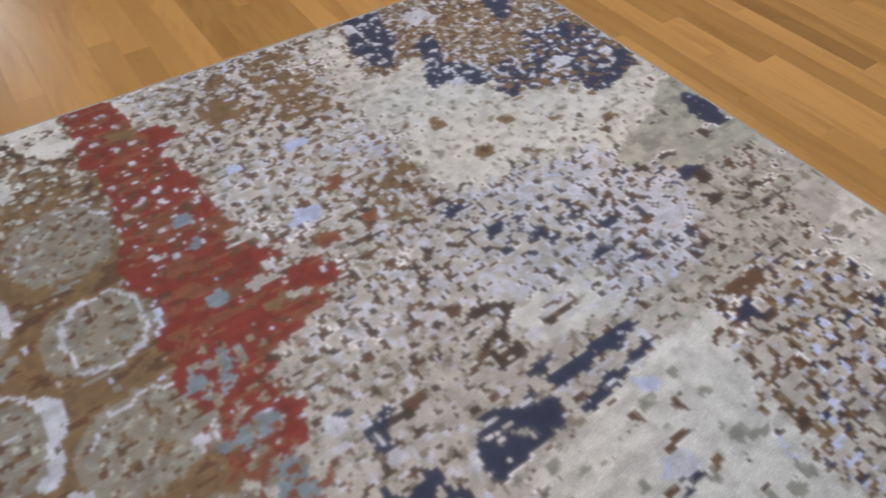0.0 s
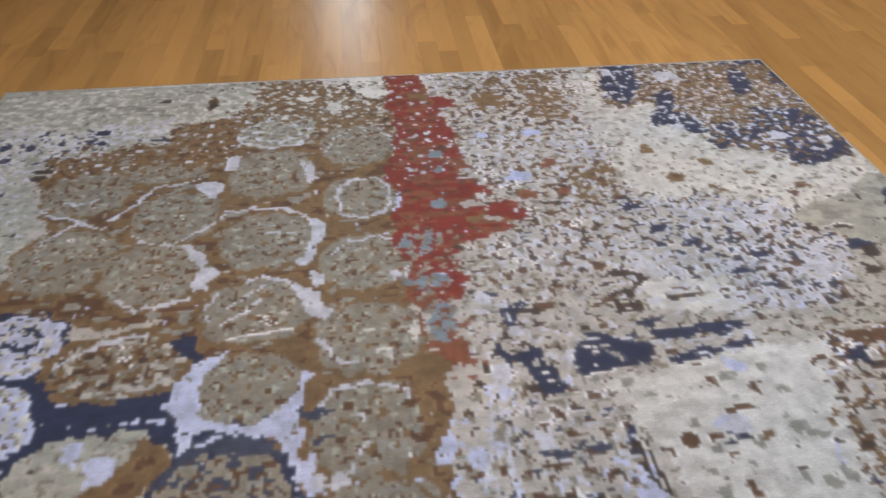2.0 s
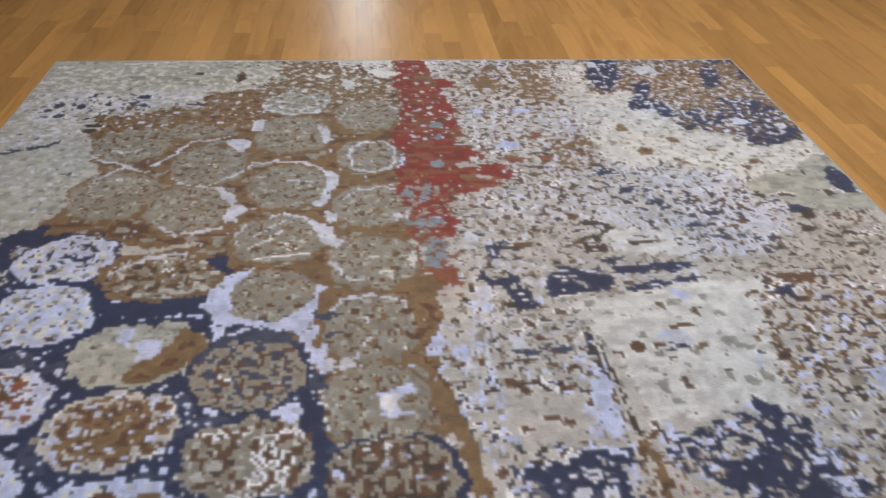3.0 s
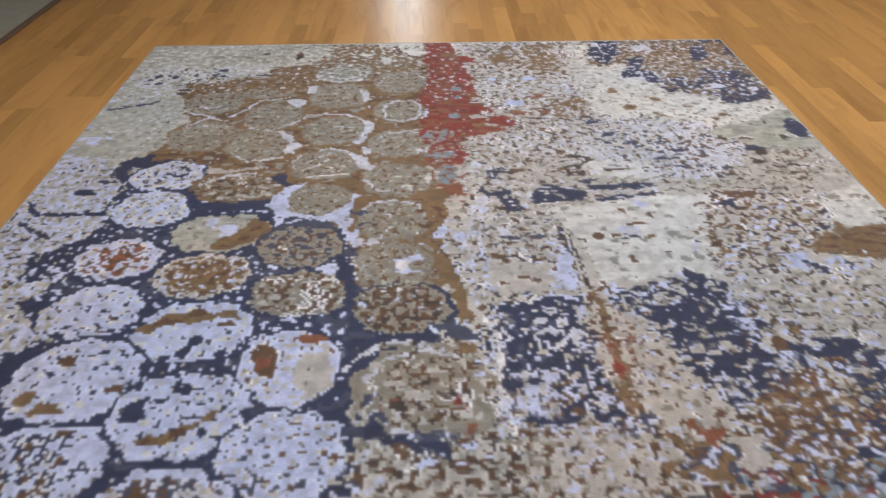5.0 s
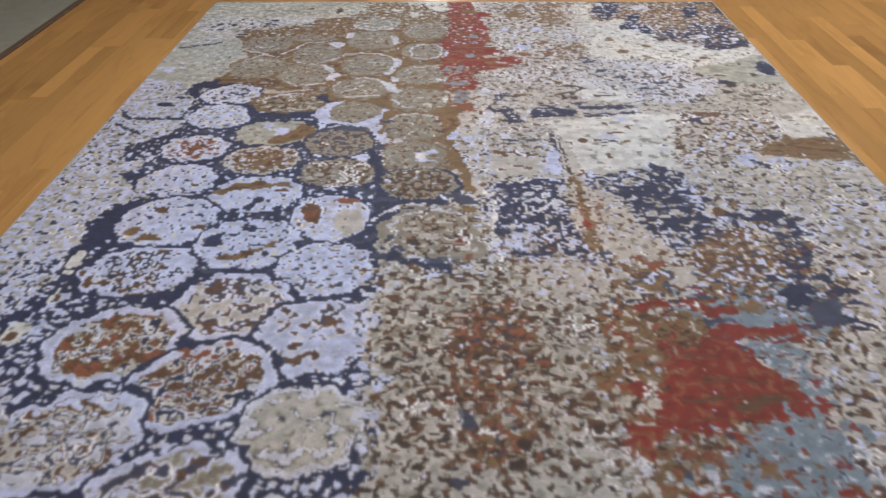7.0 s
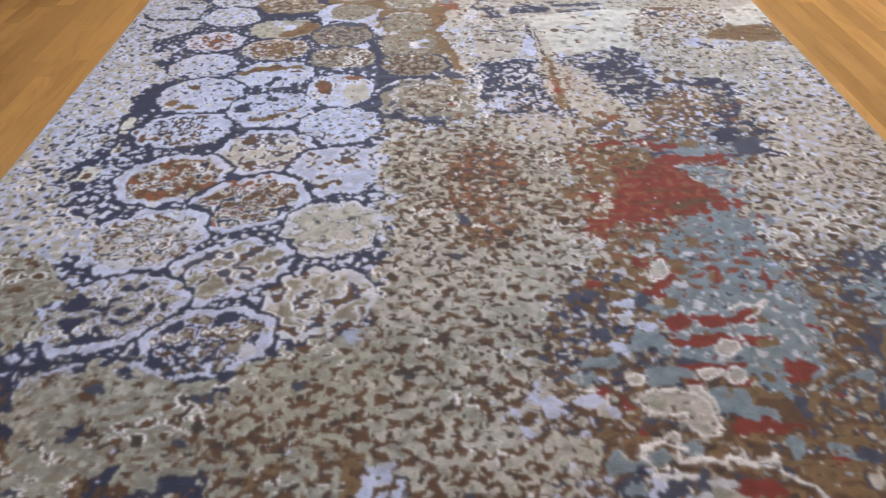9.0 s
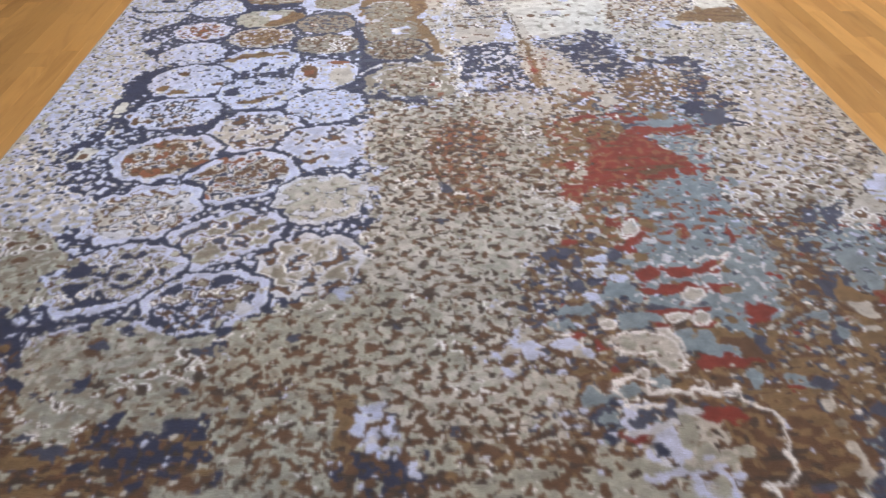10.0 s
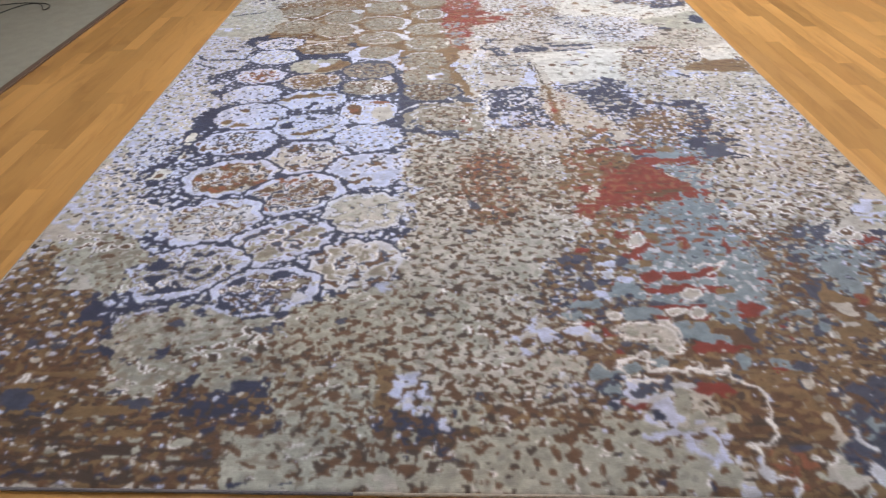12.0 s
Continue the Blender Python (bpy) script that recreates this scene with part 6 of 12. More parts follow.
spots(NAVY, (0.165, 1.31, 0.031, 0.026), (0.14, 1.242, 0.021, 0.016), (0.195, 1.285, 0.017, 0.016), (0.45, 1.42, 0.025, 0.01), (0.191, 1.504, 0.011, 0.026))
spots(PEARL, (0.111, 1.499, 0.021, 0.037), (0.172, 1.374, 0.02, 0.015), (0.329, 1.466, 0.018, 0.009), (0.617, 1.482, 0.042, 0.01), (0.671, 1.519, 0.021, 0.013))
spots(WHITE, (0.374, 1.45, 0.015, 0.006), (0.35, 1.479, 0.015, 0.006), (0.202, 1.486, 0.011, 0.007))
# the quiet blocks and the navy fields beside the rust bar
grain(CREAM, ((TAUPE, 0.13), (UMBER, 0.1), (LILAC, 0.09), (MOSS, 0.06), (BROWN, 0.04),), (0.038, 1.532), (0.219, 1.545), (0.4, 1.539), (0.388, 1.837), (0.399, 1.996), (0.096, 2.056), (0.038, 1.957), (-0.005, 1.732))
area(IVORY, 0.008, (0.343, 1.541), (0.745, 1.492), (0.955, 1.467), (0.895, 1.704), (0.817, 1.903), (0.418, 1.92), (0.393, 1.76))
spots(MOSS, (0.742, 1.708, 0.023, 0.014), (0.642, 1.563, 0.02, 0.013), (0.777, 1.824, 0.02, 0.013), (0.511, 1.833, 0.016, 0.011))
spots(MOSS, (0.406, 1.549, 0.014, 0.012), (0.488, 1.596, 0.014, 0.01), (0.728, 1.545, 0.01, 0.009), (0.495, 1.781, 0.012, 0.009), (0.54, 1.738, 0.016, 0.011), (0.429, 1.846, 0.014, 0.008), (0.522, 1.885, 0.014, 0.006), (0.762, 1.723, 0.018, 0.009), (0.779, 1.799, 0.009, 0.023), (0.513, 1.851, 0.013, 0.007), (0.749, 1.611, 0.011, 0.008), (0.633, 1.735, 0.019, 0.009))
spots(BROWN, (0.689, 1.597, 0.014, 0.019), (0.572, 1.83, 0.018, 0.017), (0.694, 1.803, 0.01, 0.01), (0.543, 1.71, 0.016, 0.013), (0.637, 1.647, 0.026, 0.01), (0.656, 1.717, 0.018, 0.009), (0.482, 1.71, 0.018, 0.017))
spots(NAVY, (0.575, 1.706, 0.026, 0.009), (0.694, 1.803, 0.004, 0.004))
spots(LILAC, (0.587, 1.674, 0.031, 0.012), (0.675, 1.531, 0.021, 0.02))
stroke(LILAC, 0.01, (0.801, 1.754), (0.78, 1.781), (0.782, 1.808))
grain(CREAM, ((TAUPE, 0.14), (UMBER, 0.12), (BROWN, 0.1), (LILAC, 0.14), (SLATE, 0.05),), (0.122, 1.585), (0.322, 1.658), (0.394, 1.774), (0.332, 1.839), (0.303, 1.991), (0.099, 1.976), (0.015, 1.942), (0.056, 1.735))
area(CREAM, 0.008, (0.126, 1.825), (0.314, 1.854), (0.281, 1.975), (0.137, 1.979), (0.099, 1.903))
spots(BROWN, (0.152, 1.937, 0.017, 0.013), (0.204, 1.91, 0.02, 0.009), (0.24, 1.928, 0.017, 0.01), (0.167, 1.828, 0.016, 0.01), (0.136, 1.809, 0.014, 0.013))
spots(NAVY, (0.339, 1.912, 0.015, 0.009), (0.362, 1.68, 0.01, 0.021), (0.22, 1.671, 0.022, 0.015), (0.278, 1.712, 0.029, 0.011))
area(LILAC, 0.008, (0.356, 1.754), (0.372, 1.825), (0.377, 1.922), (0.334, 1.993), (0.328, 1.949), (0.328, 1.855))
spots(LILAC, (0.198, 1.67, 0.022, 0.025), (0.024, 1.706, 0.021, 0.024), (0.111, 1.553, 0.017, 0.038))
area(TAUPE, 0.008, (0.076, 1.583), (0.111, 1.605), (0.101, 1.738), (0.072, 1.771), (0.058, 1.699))
stroke(BROWN, 0.013, (0.373, 1.773), (0.376, 1.858), (0.385, 1.938), (0.39, 1.983))
grain(CREAM, ((LILAC, 0.26), (NAVY, 0.18), (BROWN, 0.12), (UMBER, 0.1), (TAUPE, 0.1),), (0.441, 2.281), (0.607, 2.234), (0.706, 2.325), (0.825, 2.32), (0.74, 2.493), (0.639, 2.519), (0.56, 2.453), (0.438, 2.504))
grain(LILAC, ((CREAM, 0.18), (BROWN, 0.12), (NAVY, 0.5),), (0.438, 1.995), (0.738, 1.905), (0.777, 1.983), (0.863, 2.077), (0.825, 2.32), (0.716, 2.35), (0.622, 2.247), (0.571, 2.149), (0.507, 2.042))
area(NAVY, 0.008, (0.521, 2.015), (0.641, 1.988), (0.735, 1.916), (0.745, 2.001), (0.702, 2.055), (0.585, 2.078), (0.53, 2.073))
area(NAVY, 0.008, (0.783, 2.219), (0.832, 2.24), (0.813, 2.321), (0.768, 2.34), (0.762, 2.275))
area(NAVY, 0.008, (0.888, 2.227), (0.965, 2.207), (0.966, 2.262), (0.888, 2.281))
area(NAVY, 0.008, (1.026, 2.182), (1.1, 2.174), (1.091, 2.247), (1.017, 2.252))
spots(NAVY, (0.608, 2.055, 0.028, 0.019), (0.636, 2.101, 0.024, 0.012), (0.756, 2.065, 0.023, 0.019), (0.781, 2.141, 0.022, 0.015), (0.663, 2.145, 0.027, 0.012), (0.708, 2.216, 0.032, 0.014), (0.65, 2.274, 0.026, 0.011), (0.877, 2.092, 0.022, 0.012), (0.988, 2.192, 0.016, 0.013))
spots(LILAC, (0.549, 2.073, 0.013, 0.01), (0.634, 2.021, 0.011, 0.008), (0.703, 1.969, 0.014, 0.009), (0.662, 2.069, 0.011, 0.008))
grain(LILAC, ((CREAM, 0.1), (BROWN, 0.1), (SLATE, 0.14), (NAVY, 0.48),), (0.202, 2.036), (0.406, 2.013), (0.364, 2.2), (0.377, 2.311), (0.387, 2.441), (0.22, 2.447), (0.185, 2.344))
area(NAVY, 0.008, (0.124, 2.081), (0.183, 2.04), (0.222, 2.084), (0.213, 2.206), (0.182, 2.235), (0.208, 2.279), (0.195, 2.346), (0.125, 2.349), (0.12, 2.238))
stroke(NAVY, 0.018, (0.144, 2.048), (0.251, 2.031), (0.365, 2.04))
area(NAVY, 0.008, (0.228, 2.225), (0.31, 2.205), (0.303, 2.276), (0.232, 2.281))
stroke(LILAC, 0.016, (0.252, 2.145), (0.3, 2.119), (0.315, 2.158), (0.293, 2.197), (0.248, 2.193))
stroke(LILAC, 0.018, (0.245, 2.347), (0.318, 2.329))
spots(LILAC, (0.128, 2.251, 0.009, 0.011), (0.157, 2.208, 0.009, 0.009), (0.144, 2.306, 0.009, 0.008), (0.17, 2.291, 0.007, 0.007), (0.323, 2.08, 0.019, 0.01))
grain(CREAM, ((NAVY, 0.3), (LILAC, 0.25), (BROWN, 0.15),), (0.039, 2.074), (0.127, 2.062), (0.123, 2.397), (0.056, 2.424), (0.03, 2.296))
thread(WHITE, 0.006, (0.081, 2.063), (0.095, 2.126), (0.079, 2.181), (0.1, 2.244), (0.085, 2.294), (0.101, 2.352), (0.089, 2.411))
area(OCHRE, 0.008, (-0.07, 1.718), (0.001, 1.85), (0.042, 2.025), (0.031, 2.097), (-0.011, 1.966), (-0.059, 1.859))
area(SLATE, 0.008, (-0.084, 2.101), (0.001, 2.085), (0.061, 2.152), (0.006, 2.166))
area(OCHRE, 0.008, (-0.016, 2.184), (0.039, 2.168), (0.053, 2.375), (0.014, 2.376))
spots(RED, (-0.009, 2.33, 0.019, 0.021), (-0.025, 2.377, 0.015, 0.015), (0.014, 2.371, 0.012, 0.013))
spots(RUST, (-0.027, 2.325, 0.017, 0.013), (0.022, 2.324, 0.014, 0.027))
area(OCHRE, 0.008, (0.395, 1.952), (0.427, 1.93), (0.44, 2.044), (0.441, 2.168), (0.45, 2.281), (0.441, 2.41), (0.414, 2.435), (0.399, 2.362), (0.389, 2.228), (0.389, 2.078))
flecks(RUST, 0.45, 0.03, 0.06, (0.412, 2.045), (0.45, 2.044), (0.442, 2.385), (0.408, 2.387))
flecks(BROWN, 0.5, 0.03, 0.03, (0.395, 1.952), (0.427, 1.93), (0.441, 2.41), (0.414, 2.435), (0.389, 2.228))
dashes(LILAC, 0.010, (0.076, 1.53), (0.069, 1.61), (0.06, 1.75), (0.055, 1.95))
dashes(LILAC, 0.010, (0.125, 1.55), (0.1, 1.8), (0.1, 1.95))
flecks(LILAC, 0.5, 0.03, 0.05, (0.355, 1.721), (0.393, 1.76), (0.387, 2.013), (0.349, 2.047), (0.341, 1.894))
grain(CREAM, ((SAGE, 0.2), (TAUPE, 0.16), (LILAC, 0.13), (UMBER, 0.11), (IVORY, 0.08),), (0.843, 1.895), (1.486, 1.837), (1.224, 2.381), (1.135, 2.256), (0.887, 2.061))
grain(CREAM, ((OCHRE, 0.16), (BROWN, 0.16), (NAVY, 0.12), (LILAC, 0.12), (UMBER, 0.08),), (0.927, 1.487), (1.146, 1.433), (1.298, 1.565), (1.123, 1.813), (0.839, 1.895))
area(IVORY, 0.008, (1.312, 1.529), (1.474, 1.559), (1.481, 1.685), (1.316, 1.682))
area(OCHRE, 0.008, (1.125, 1.798), (1.288, 1.699), (1.467, 1.669), (1.506, 1.762), (1.482, 1.845), (1.307, 1.851))
flecks(BROWN, 0.3, 0.1, 0.015, (1.125, 1.798), (1.288, 1.699), (1.467, 1.669), (1.482, 1.845))
flecks(SKY, 0.6, 0.1, 0.03, (1.046, 1.834), (1.167, 1.804), (1.271, 1.866), (1.121, 1.927), (1.039, 1.93))
spots(NAVY, (1.14, 1.885, 0.016, 0.029), (1.113, 1.868, 0.012, 0.018))
grain(CREAM, ((TAUPE, 0.32), (LILAC, 0.12), (BROWN, 0.26), (UMBER, 0.13), (SLATE, 0.1),), (0.031, 2.388), (0.124, 2.372), (0.22, 2.447), (0.416, 2.447), (0.557, 2.465), (0.655, 2.518), (0.647, 2.603), (0.454, 2.671), (0.262, 2.678), (0.04, 2.606))
area(RUST, 0.008, (0.581, 2.467), (0.624, 2.497), (0.592, 2.534), (0.559, 2.526))
spots(SLATE, (0.444, 2.422, 0.036, 0.015), (0.558, 2.565, 0.051, 0.015), (0.378, 2.483, 0.019, 0.009))
grain(OCHRE, ((BROWN, 0.22), (NAVY, 0.2), (LILAC, 0.16), (CREAM, 0.16), (RUST, 0.08), (UMBER, 0.06),), (0.833, 2.294), (0.987, 2.288), (1.092, 2.433), (1.033, 2.568), (0.881, 2.574), (0.686, 2.622), (0.643, 2.562), (0.77, 2.445))
flecks(NAVY, 0.35, 0.06, 0.03, (0.997, 2.261), (1.135, 2.256), (1.071, 2.48), (0.961, 2.484))
area(CREAM, 0.008, (0.637, 2.496), (0.692, 2.494), (0.714, 2.58), (0.635, 2.594))
# the beige ground right of the middle
grain(CREAM, ((TAUPE, 0.42), (LILAC, 0.06), (SAGE, 0.06), (BROWN, 0.28), (UMBER, 0.13),), (-0.232, 2.661), (-0.03, 2.555), (0.459, 2.605), (0.442, 2.814), (0.441, 3.106), (0.368, 3.467), (0.243, 3.611), (-0.172, 3.603), (-0.197, 3.375), (-0.124, 3.145), (-0.201, 2.923))
grain(TAUPE, ((CREAM, 0.14), (OCHRE, 0.14), (RUST, 0.14), (BROWN, 0.36), (STEEL, 0.04),), (-0.073, 2.896), (-0.013, 2.736), (0.145, 2.706), (0.147, 2.931), (0.081, 3.098), (0.053, 3.293), (-0.026, 3.291), (-0.039, 3.095))
spots(STEEL, (0.005, 3.056, 0.023, 0.054), (-0.009, 3.245, 0.018, 0.028))
flecks(OCHRE, 0.35, 0.12, 0.02, (0.173, 2.84), (0.48, 2.815), (0.45, 2.968), (0.308, 2.95), (0.167, 2.902))
grain(CREAM, ((TAUPE, 0.3), (LILAC, 0.12), (BROWN, 0.2), (UMBER, 0.12),), (0.934, 2.654), (1.308, 2.387), (1.461, 2.433), (1.439, 2.838), (1.26, 3.176), (1.08, 3.245), (0.922, 3.311), (0.889, 3.192), (0.869, 3.062))
grain(CREAM, ((LILAC, 0.3), (TAUPE, 0.18), (UMBER, 0.12),), (1.259, 2.105), (1.472, 2.161), (1.465, 2.515), (1.288, 2.801), (1.139, 2.695), (1.104, 2.466))
# the red and blue-grey island
grain(STEEL, ((OCHRE, 0.24), (NAVY, 0.2), (RED, 0.1), (LILAC, 0.08), (BROWN, 0.14),), (0.427, 2.677), (0.703, 2.612), (0.984, 2.503), (1.047, 2.62), (1.003, 2.795), (0.84, 2.823), (0.594, 2.817), (0.429, 2.781))
flecks(NAVY, 0.4, 0.09, 0.02, (0.753, 2.415), (1.076, 2.423), (1.168, 2.623), (1.125, 2.73), (0.942, 2.69), (0.727, 2.516))
flecks(OCHRE, 0.4, 0.07, 0.02, (0.819, 2.33), (1.003, 2.379), (0.951, 2.542), (0.743, 2.536))
stroke(RED, 0.024, (0.616, 2.664), (0.669, 2.681), (0.721, 2.698))
stroke(RED, 0.022, (0.496, 2.679), (0.537, 2.705))
area(RED, 0.008, (0.396, 2.711), (0.434, 2.7), (0.439, 2.764), (0.409, 2.758))
area(NAVY, 0.008, (0.467, 2.718), (0.531, 2.715), (0.524, 2.761), (0.465, 2.763))
area(NAVY, 0.008, (0.627, 2.73), (0.715, 2.717), (0.679, 2.754))
area(STEEL, 0.008, (0.735, 2.701), (0.891, 2.701), (0.864, 2.74), (0.746, 2.752))
area(SLATE, 0.008, (0.983, 2.65), (1.102, 2.61), (1.052, 2.739), (0.97, 2.743))
grain(OCHRE, ((BROWN, 0.35), (RED, 0.1), (UMBER, 0.1), (TAUPE, 0.08),), (0.447, 2.781), (0.603, 2.766), (0.587, 2.827), (0.506, 2.882), (0.467, 2.941), (0.409, 2.973), (0.384, 2.899))
area(RED, 0.008, (0.472, 2.856), (0.53, 2.781), (0.609, 2.795), (0.627, 2.756), (0.704, 2.753), (0.914, 2.745), (0.92, 2.771), (0.761, 2.789), (0.717, 2.838), (0.775, 2.867), (0.807, 2.912), (0.798, 2.971), (0.855, 2.982), (0.836, 3.024), (0.585, 3.054), (0.484, 3.028), (0.492, 2.94), (0.477, 2.895))
flecks(RUST, 0.3, 0.16, 0.014, (0.472, 2.856), (0.627, 2.756), (0.914, 2.745), (0.775, 2.867), (0.855, 2.982), (0.836, 3.024), (0.585, 3.054), (0.484, 3.028))
flecks(OCHRE, 0.14, 0.1, 0.02, (0.472, 2.856), (0.627, 2.756), (0.761, 2.789), (0.585, 3.054), (0.484, 3.028))
flecks(BROWN, 0.16, 0.07, 0.022, (0.472, 2.856), (0.627, 2.756), (0.761, 2.789), (0.775, 2.867), (0.585, 3.054), (0.484, 3.028))
area(OCHRE, 0.008, (0.537, 2.837), (0.574, 2.824), (0.574, 2.863), (0.536, 2.877))
area(STEEL, 0.008, (0.759, 2.795), (0.886, 2.781), (0.895, 2.831), (0.887, 2.909), (0.847, 2.971), (0.826, 2.926), (0.801, 2.862), (0.727, 2.847))
flecks(OCHRE, 0.1, 0.05, 0.02, (0.759, 2.795), (0.886, 2.781), (0.887, 2.909), (0.847, 2.971))
flecks(LILAC, 0.14, 0.05, 0.02, (0.759, 2.795), (0.886, 2.781), (0.887, 2.909), (0.847, 2.971), (0.801, 2.862))
area(RED, 0.008, (0.882, 2.855), (0.926, 2.877), (0.889, 2.903))
spots(STEEL, (0.757, 2.944, 0.025, 0.01), (0.701, 2.96, 0.025, 0.007), (0.675, 2.925, 0.014, 0.011))
grain(TAUPE, ((BROWN, 0.3), (OCHRE, 0.16), (RED, 0.12), (LILAC, 0.14), (SLATE, 0.14),), (0.412, 3.079), (0.666, 3.098), (0.63, 3.282), (0.552, 3.39), (0.51, 3.546), (0.363, 3.695), (0.246, 3.677), (0.28, 3.465), (0.386, 3.3))
area(STEEL, 0.008, (0.663, 3.111), (0.752, 3.046), (0.847, 3.075), (0.901, 3.116), (0.882, 3.192), (0.913, 3.333), (0.929, 3.439), (0.896, 3.553), (0.884, 3.64), (0.839, 3.672), (0.779, 3.655), (0.765, 3.621), (0.517, 3.62), (0.518, 3.567), (0.519, 3.47), (0.576, 3.359), (0.528, 3.303), (0.639, 3.224), (0.594, 3.174))
flecks(OCHRE, 0.07, 0.05, 0.02, (0.663, 3.111), (0.847, 3.075), (0.882, 3.192), (0.929, 3.439), (0.884, 3.64), (0.765, 3.621), (0.517, 3.62))
flecks(SLATE, 0.13, 0.05, 0.02, (0.663, 3.111), (0.847, 3.075), (0.882, 3.192), (0.929, 3.439), (0.884, 3.64), (0.765, 3.621), (0.517, 3.62), (0.519, 3.47))
flecks(BROWN, 0.16, 0.06, 0.03, (0.663, 3.111), (0.842, 3.089), (0.852, 3.287), (0.75, 3.352), (0.579, 3.348))
flecks(LILAC, 0.07, 0.04, 0.02, (0.663, 3.111), (0.847, 3.075), (0.882, 3.192), (0.929, 3.439), (0.884, 3.64), (0.765, 3.621), (0.517, 3.62))
area(RED, 0.008, (0.535, 3.48), (0.617, 3.476), (0.7, 3.493), (0.754, 3.465), (0.785, 3.416), (0.794, 3.446), (0.764, 3.506), (0.693, 3.514), (0.574, 3.521), (0.535, 3.507))
stroke(RED, 0.02, (0.524, 3.571), (0.606, 3.558), (0.691, 3.558), (0.773, 3.574))
area(RED, 0.008, (0.776, 3.595), (0.824, 3.614), (0.856, 3.648), (0.802, 3.665), (0.764, 3.69), (0.769, 3.646))
spots(RED, (0.816, 3.114, 0.043, 0.013), (0.844, 3.179, 0.028, 0.012), (0.704, 3.249, 0.027, 0.012), (0.825, 3.251, 0.04, 0.014), (0.743, 3.303, 0.017, 0.029), (0.706, 3.342, 0.026, 0.013), (0.562, 3.354, 0.034, 0.015), (0.528, 3.394, 0.02, 0.015), (0.505, 3.279, 0.027, 0.023), (0.475, 3.067, 0.035, 0.019), (0.458, 3.106, 0.02, 0.016), (0.555, 3.198, 0.018, 0.015), (0.835, 3.331, 0.012, 0.015), (0.864, 3.076, 0.017, 0.011))
spots(OCHRE, (0.699, 3.306, 0.024, 0.025), (0.858, 3.354, 0.023, 0.017), (0.501, 3.47, 0.018, 0.014))
area(CREAM, 0.008, (0.502, 3.279), (0.583, 3.277), (0.579, 3.326), (0.518, 3.342), (0.496, 3.32))
thread(WHITE, 0.006, (0.502, 3.279), (0.554, 3.267), (0.585, 3.304), (0.565, 3.343), (0.517, 3.347), (0.494, 3.313))
thread(WHITE, 0.006, (0.378, 3.169), (0.414, 3.157), (0.424, 3.187), (0.451, 3.178), (0.448, 3.219), (0.421, 3.207))
thread(WHITE, 0.006, (0.765, 3.352), (0.78, 3.395), (0.773, 3.456), (0.743, 3.475))
thread(WHITE, 0.006, (0.695, 3.464), (0.732, 3.445), (0.778, 3.479), (0.762, 3.504), (0.722, 3.513))
spots(LILAC, (0.618, 3.402, 0.018, 0.027), (0.65, 3.371, 0.023, 0.008), (0.386, 3.525, 0.036, 0.013), (0.447, 3.479, 0.016, 0.023))
spots(SLATE, (0.339, 3.542, 0.043, 0.031), (0.346, 3.386, 0.023, 0.021), (0.449, 3.439, 0.037, 0.03), (0.353, 3.613, 0.034, 0.014), (0.532, 3.617, 0.041, 0.017))
area(STEEL, 0.008, (0.281, 3.629), (0.346, 3.578), (0.422, 3.614), (0.393, 3.68), (0.299, 3.678))
grain(BROWN, ((OCHRE, 0.25), (STEEL, 0.16), (CREAM, 0.12), (SLATE, 0.12), (TAUPE, 0.1), (RED, 0.04),), (0.87, 3.241), (1.08, 3.245), (1.247, 3.2), (0.897, 3.865), (0.778, 3.808), (0.895, 3.64), (0.929, 3.439))
area(SLATE, 0.008, (1.189, 3.223), (1.245, 3.205), (1.114, 3.453), (1.063, 3.411))
area(STEEL, 0.008, (1.045, 3.347), (1.161, 3.364), (1.139, 3.406), (1.042, 3.392))
flecks(SLATE, 0.4, 0.08, 0.03, (1.08, 3.245), (1.247, 3.2), (1.023, 3.626), (0.963, 3.554))
# the near end: sage and beige grounds, the brown and navy band
grain(SAGE, ((TAUPE, 0.16), (BROWN, 0.14), (LILAC, 0.08), (UMBER, 0.05),), (-1.446, 3.291), (-1.209, 3.145), (-1.046, 3.423), (-1.121, 3.511), (-1.258, 3.447))
grain(OCHRE, ((BROWN, 0.4), (UMBER, 0.1), (CREAM, 0.09), (SLATE, 0.12), (LILAC, 0.06),), (-1.555, 3.41), (-1.446, 3.291), (-1.269, 3.502), (-1.02, 3.587), (-1.011, 3.819), (-1.036, 3.937), (-1.241, 3.97))
flecks(OCHRE, 0.1, 0.06, 0.03, (-1.329, 3.813), (-1.17, 3.816), (-1.111, 3.936), (-1.262, 3.933))
grain(BROWN, ((OCHRE, 0.1), (UMBER, 0.25), (SLATE, 0.03),), (-1.329, 3.813), (-1.074, 3.817), (-0.886, 3.939), (-0.773, 3.922), (-0.549, 3.926), (-0.494, 4.052), (-0.662, 4.098), (-0.609, 4.232), (-1.097, 4.226))
grain(OLIVE, ((SAGE, 0.45), (CREAM, 0.06), (TAUPE, 0.08), (BROWN, 0.06),), (-1.036, 3.869), (-0.998, 3.732), (-0.898, 3.538), (-0.724, 3.594), (-0.491, 3.547), (-0.252, 3.443), (-0.124, 3.556), (-0.121, 3.835), (-0.289, 3.853), (-0.288, 4.021), (-0.527, 4.026), (-0.534, 3.927), (-0.772, 3.926), (-0.878, 3.962), (-0.956, 3.949))
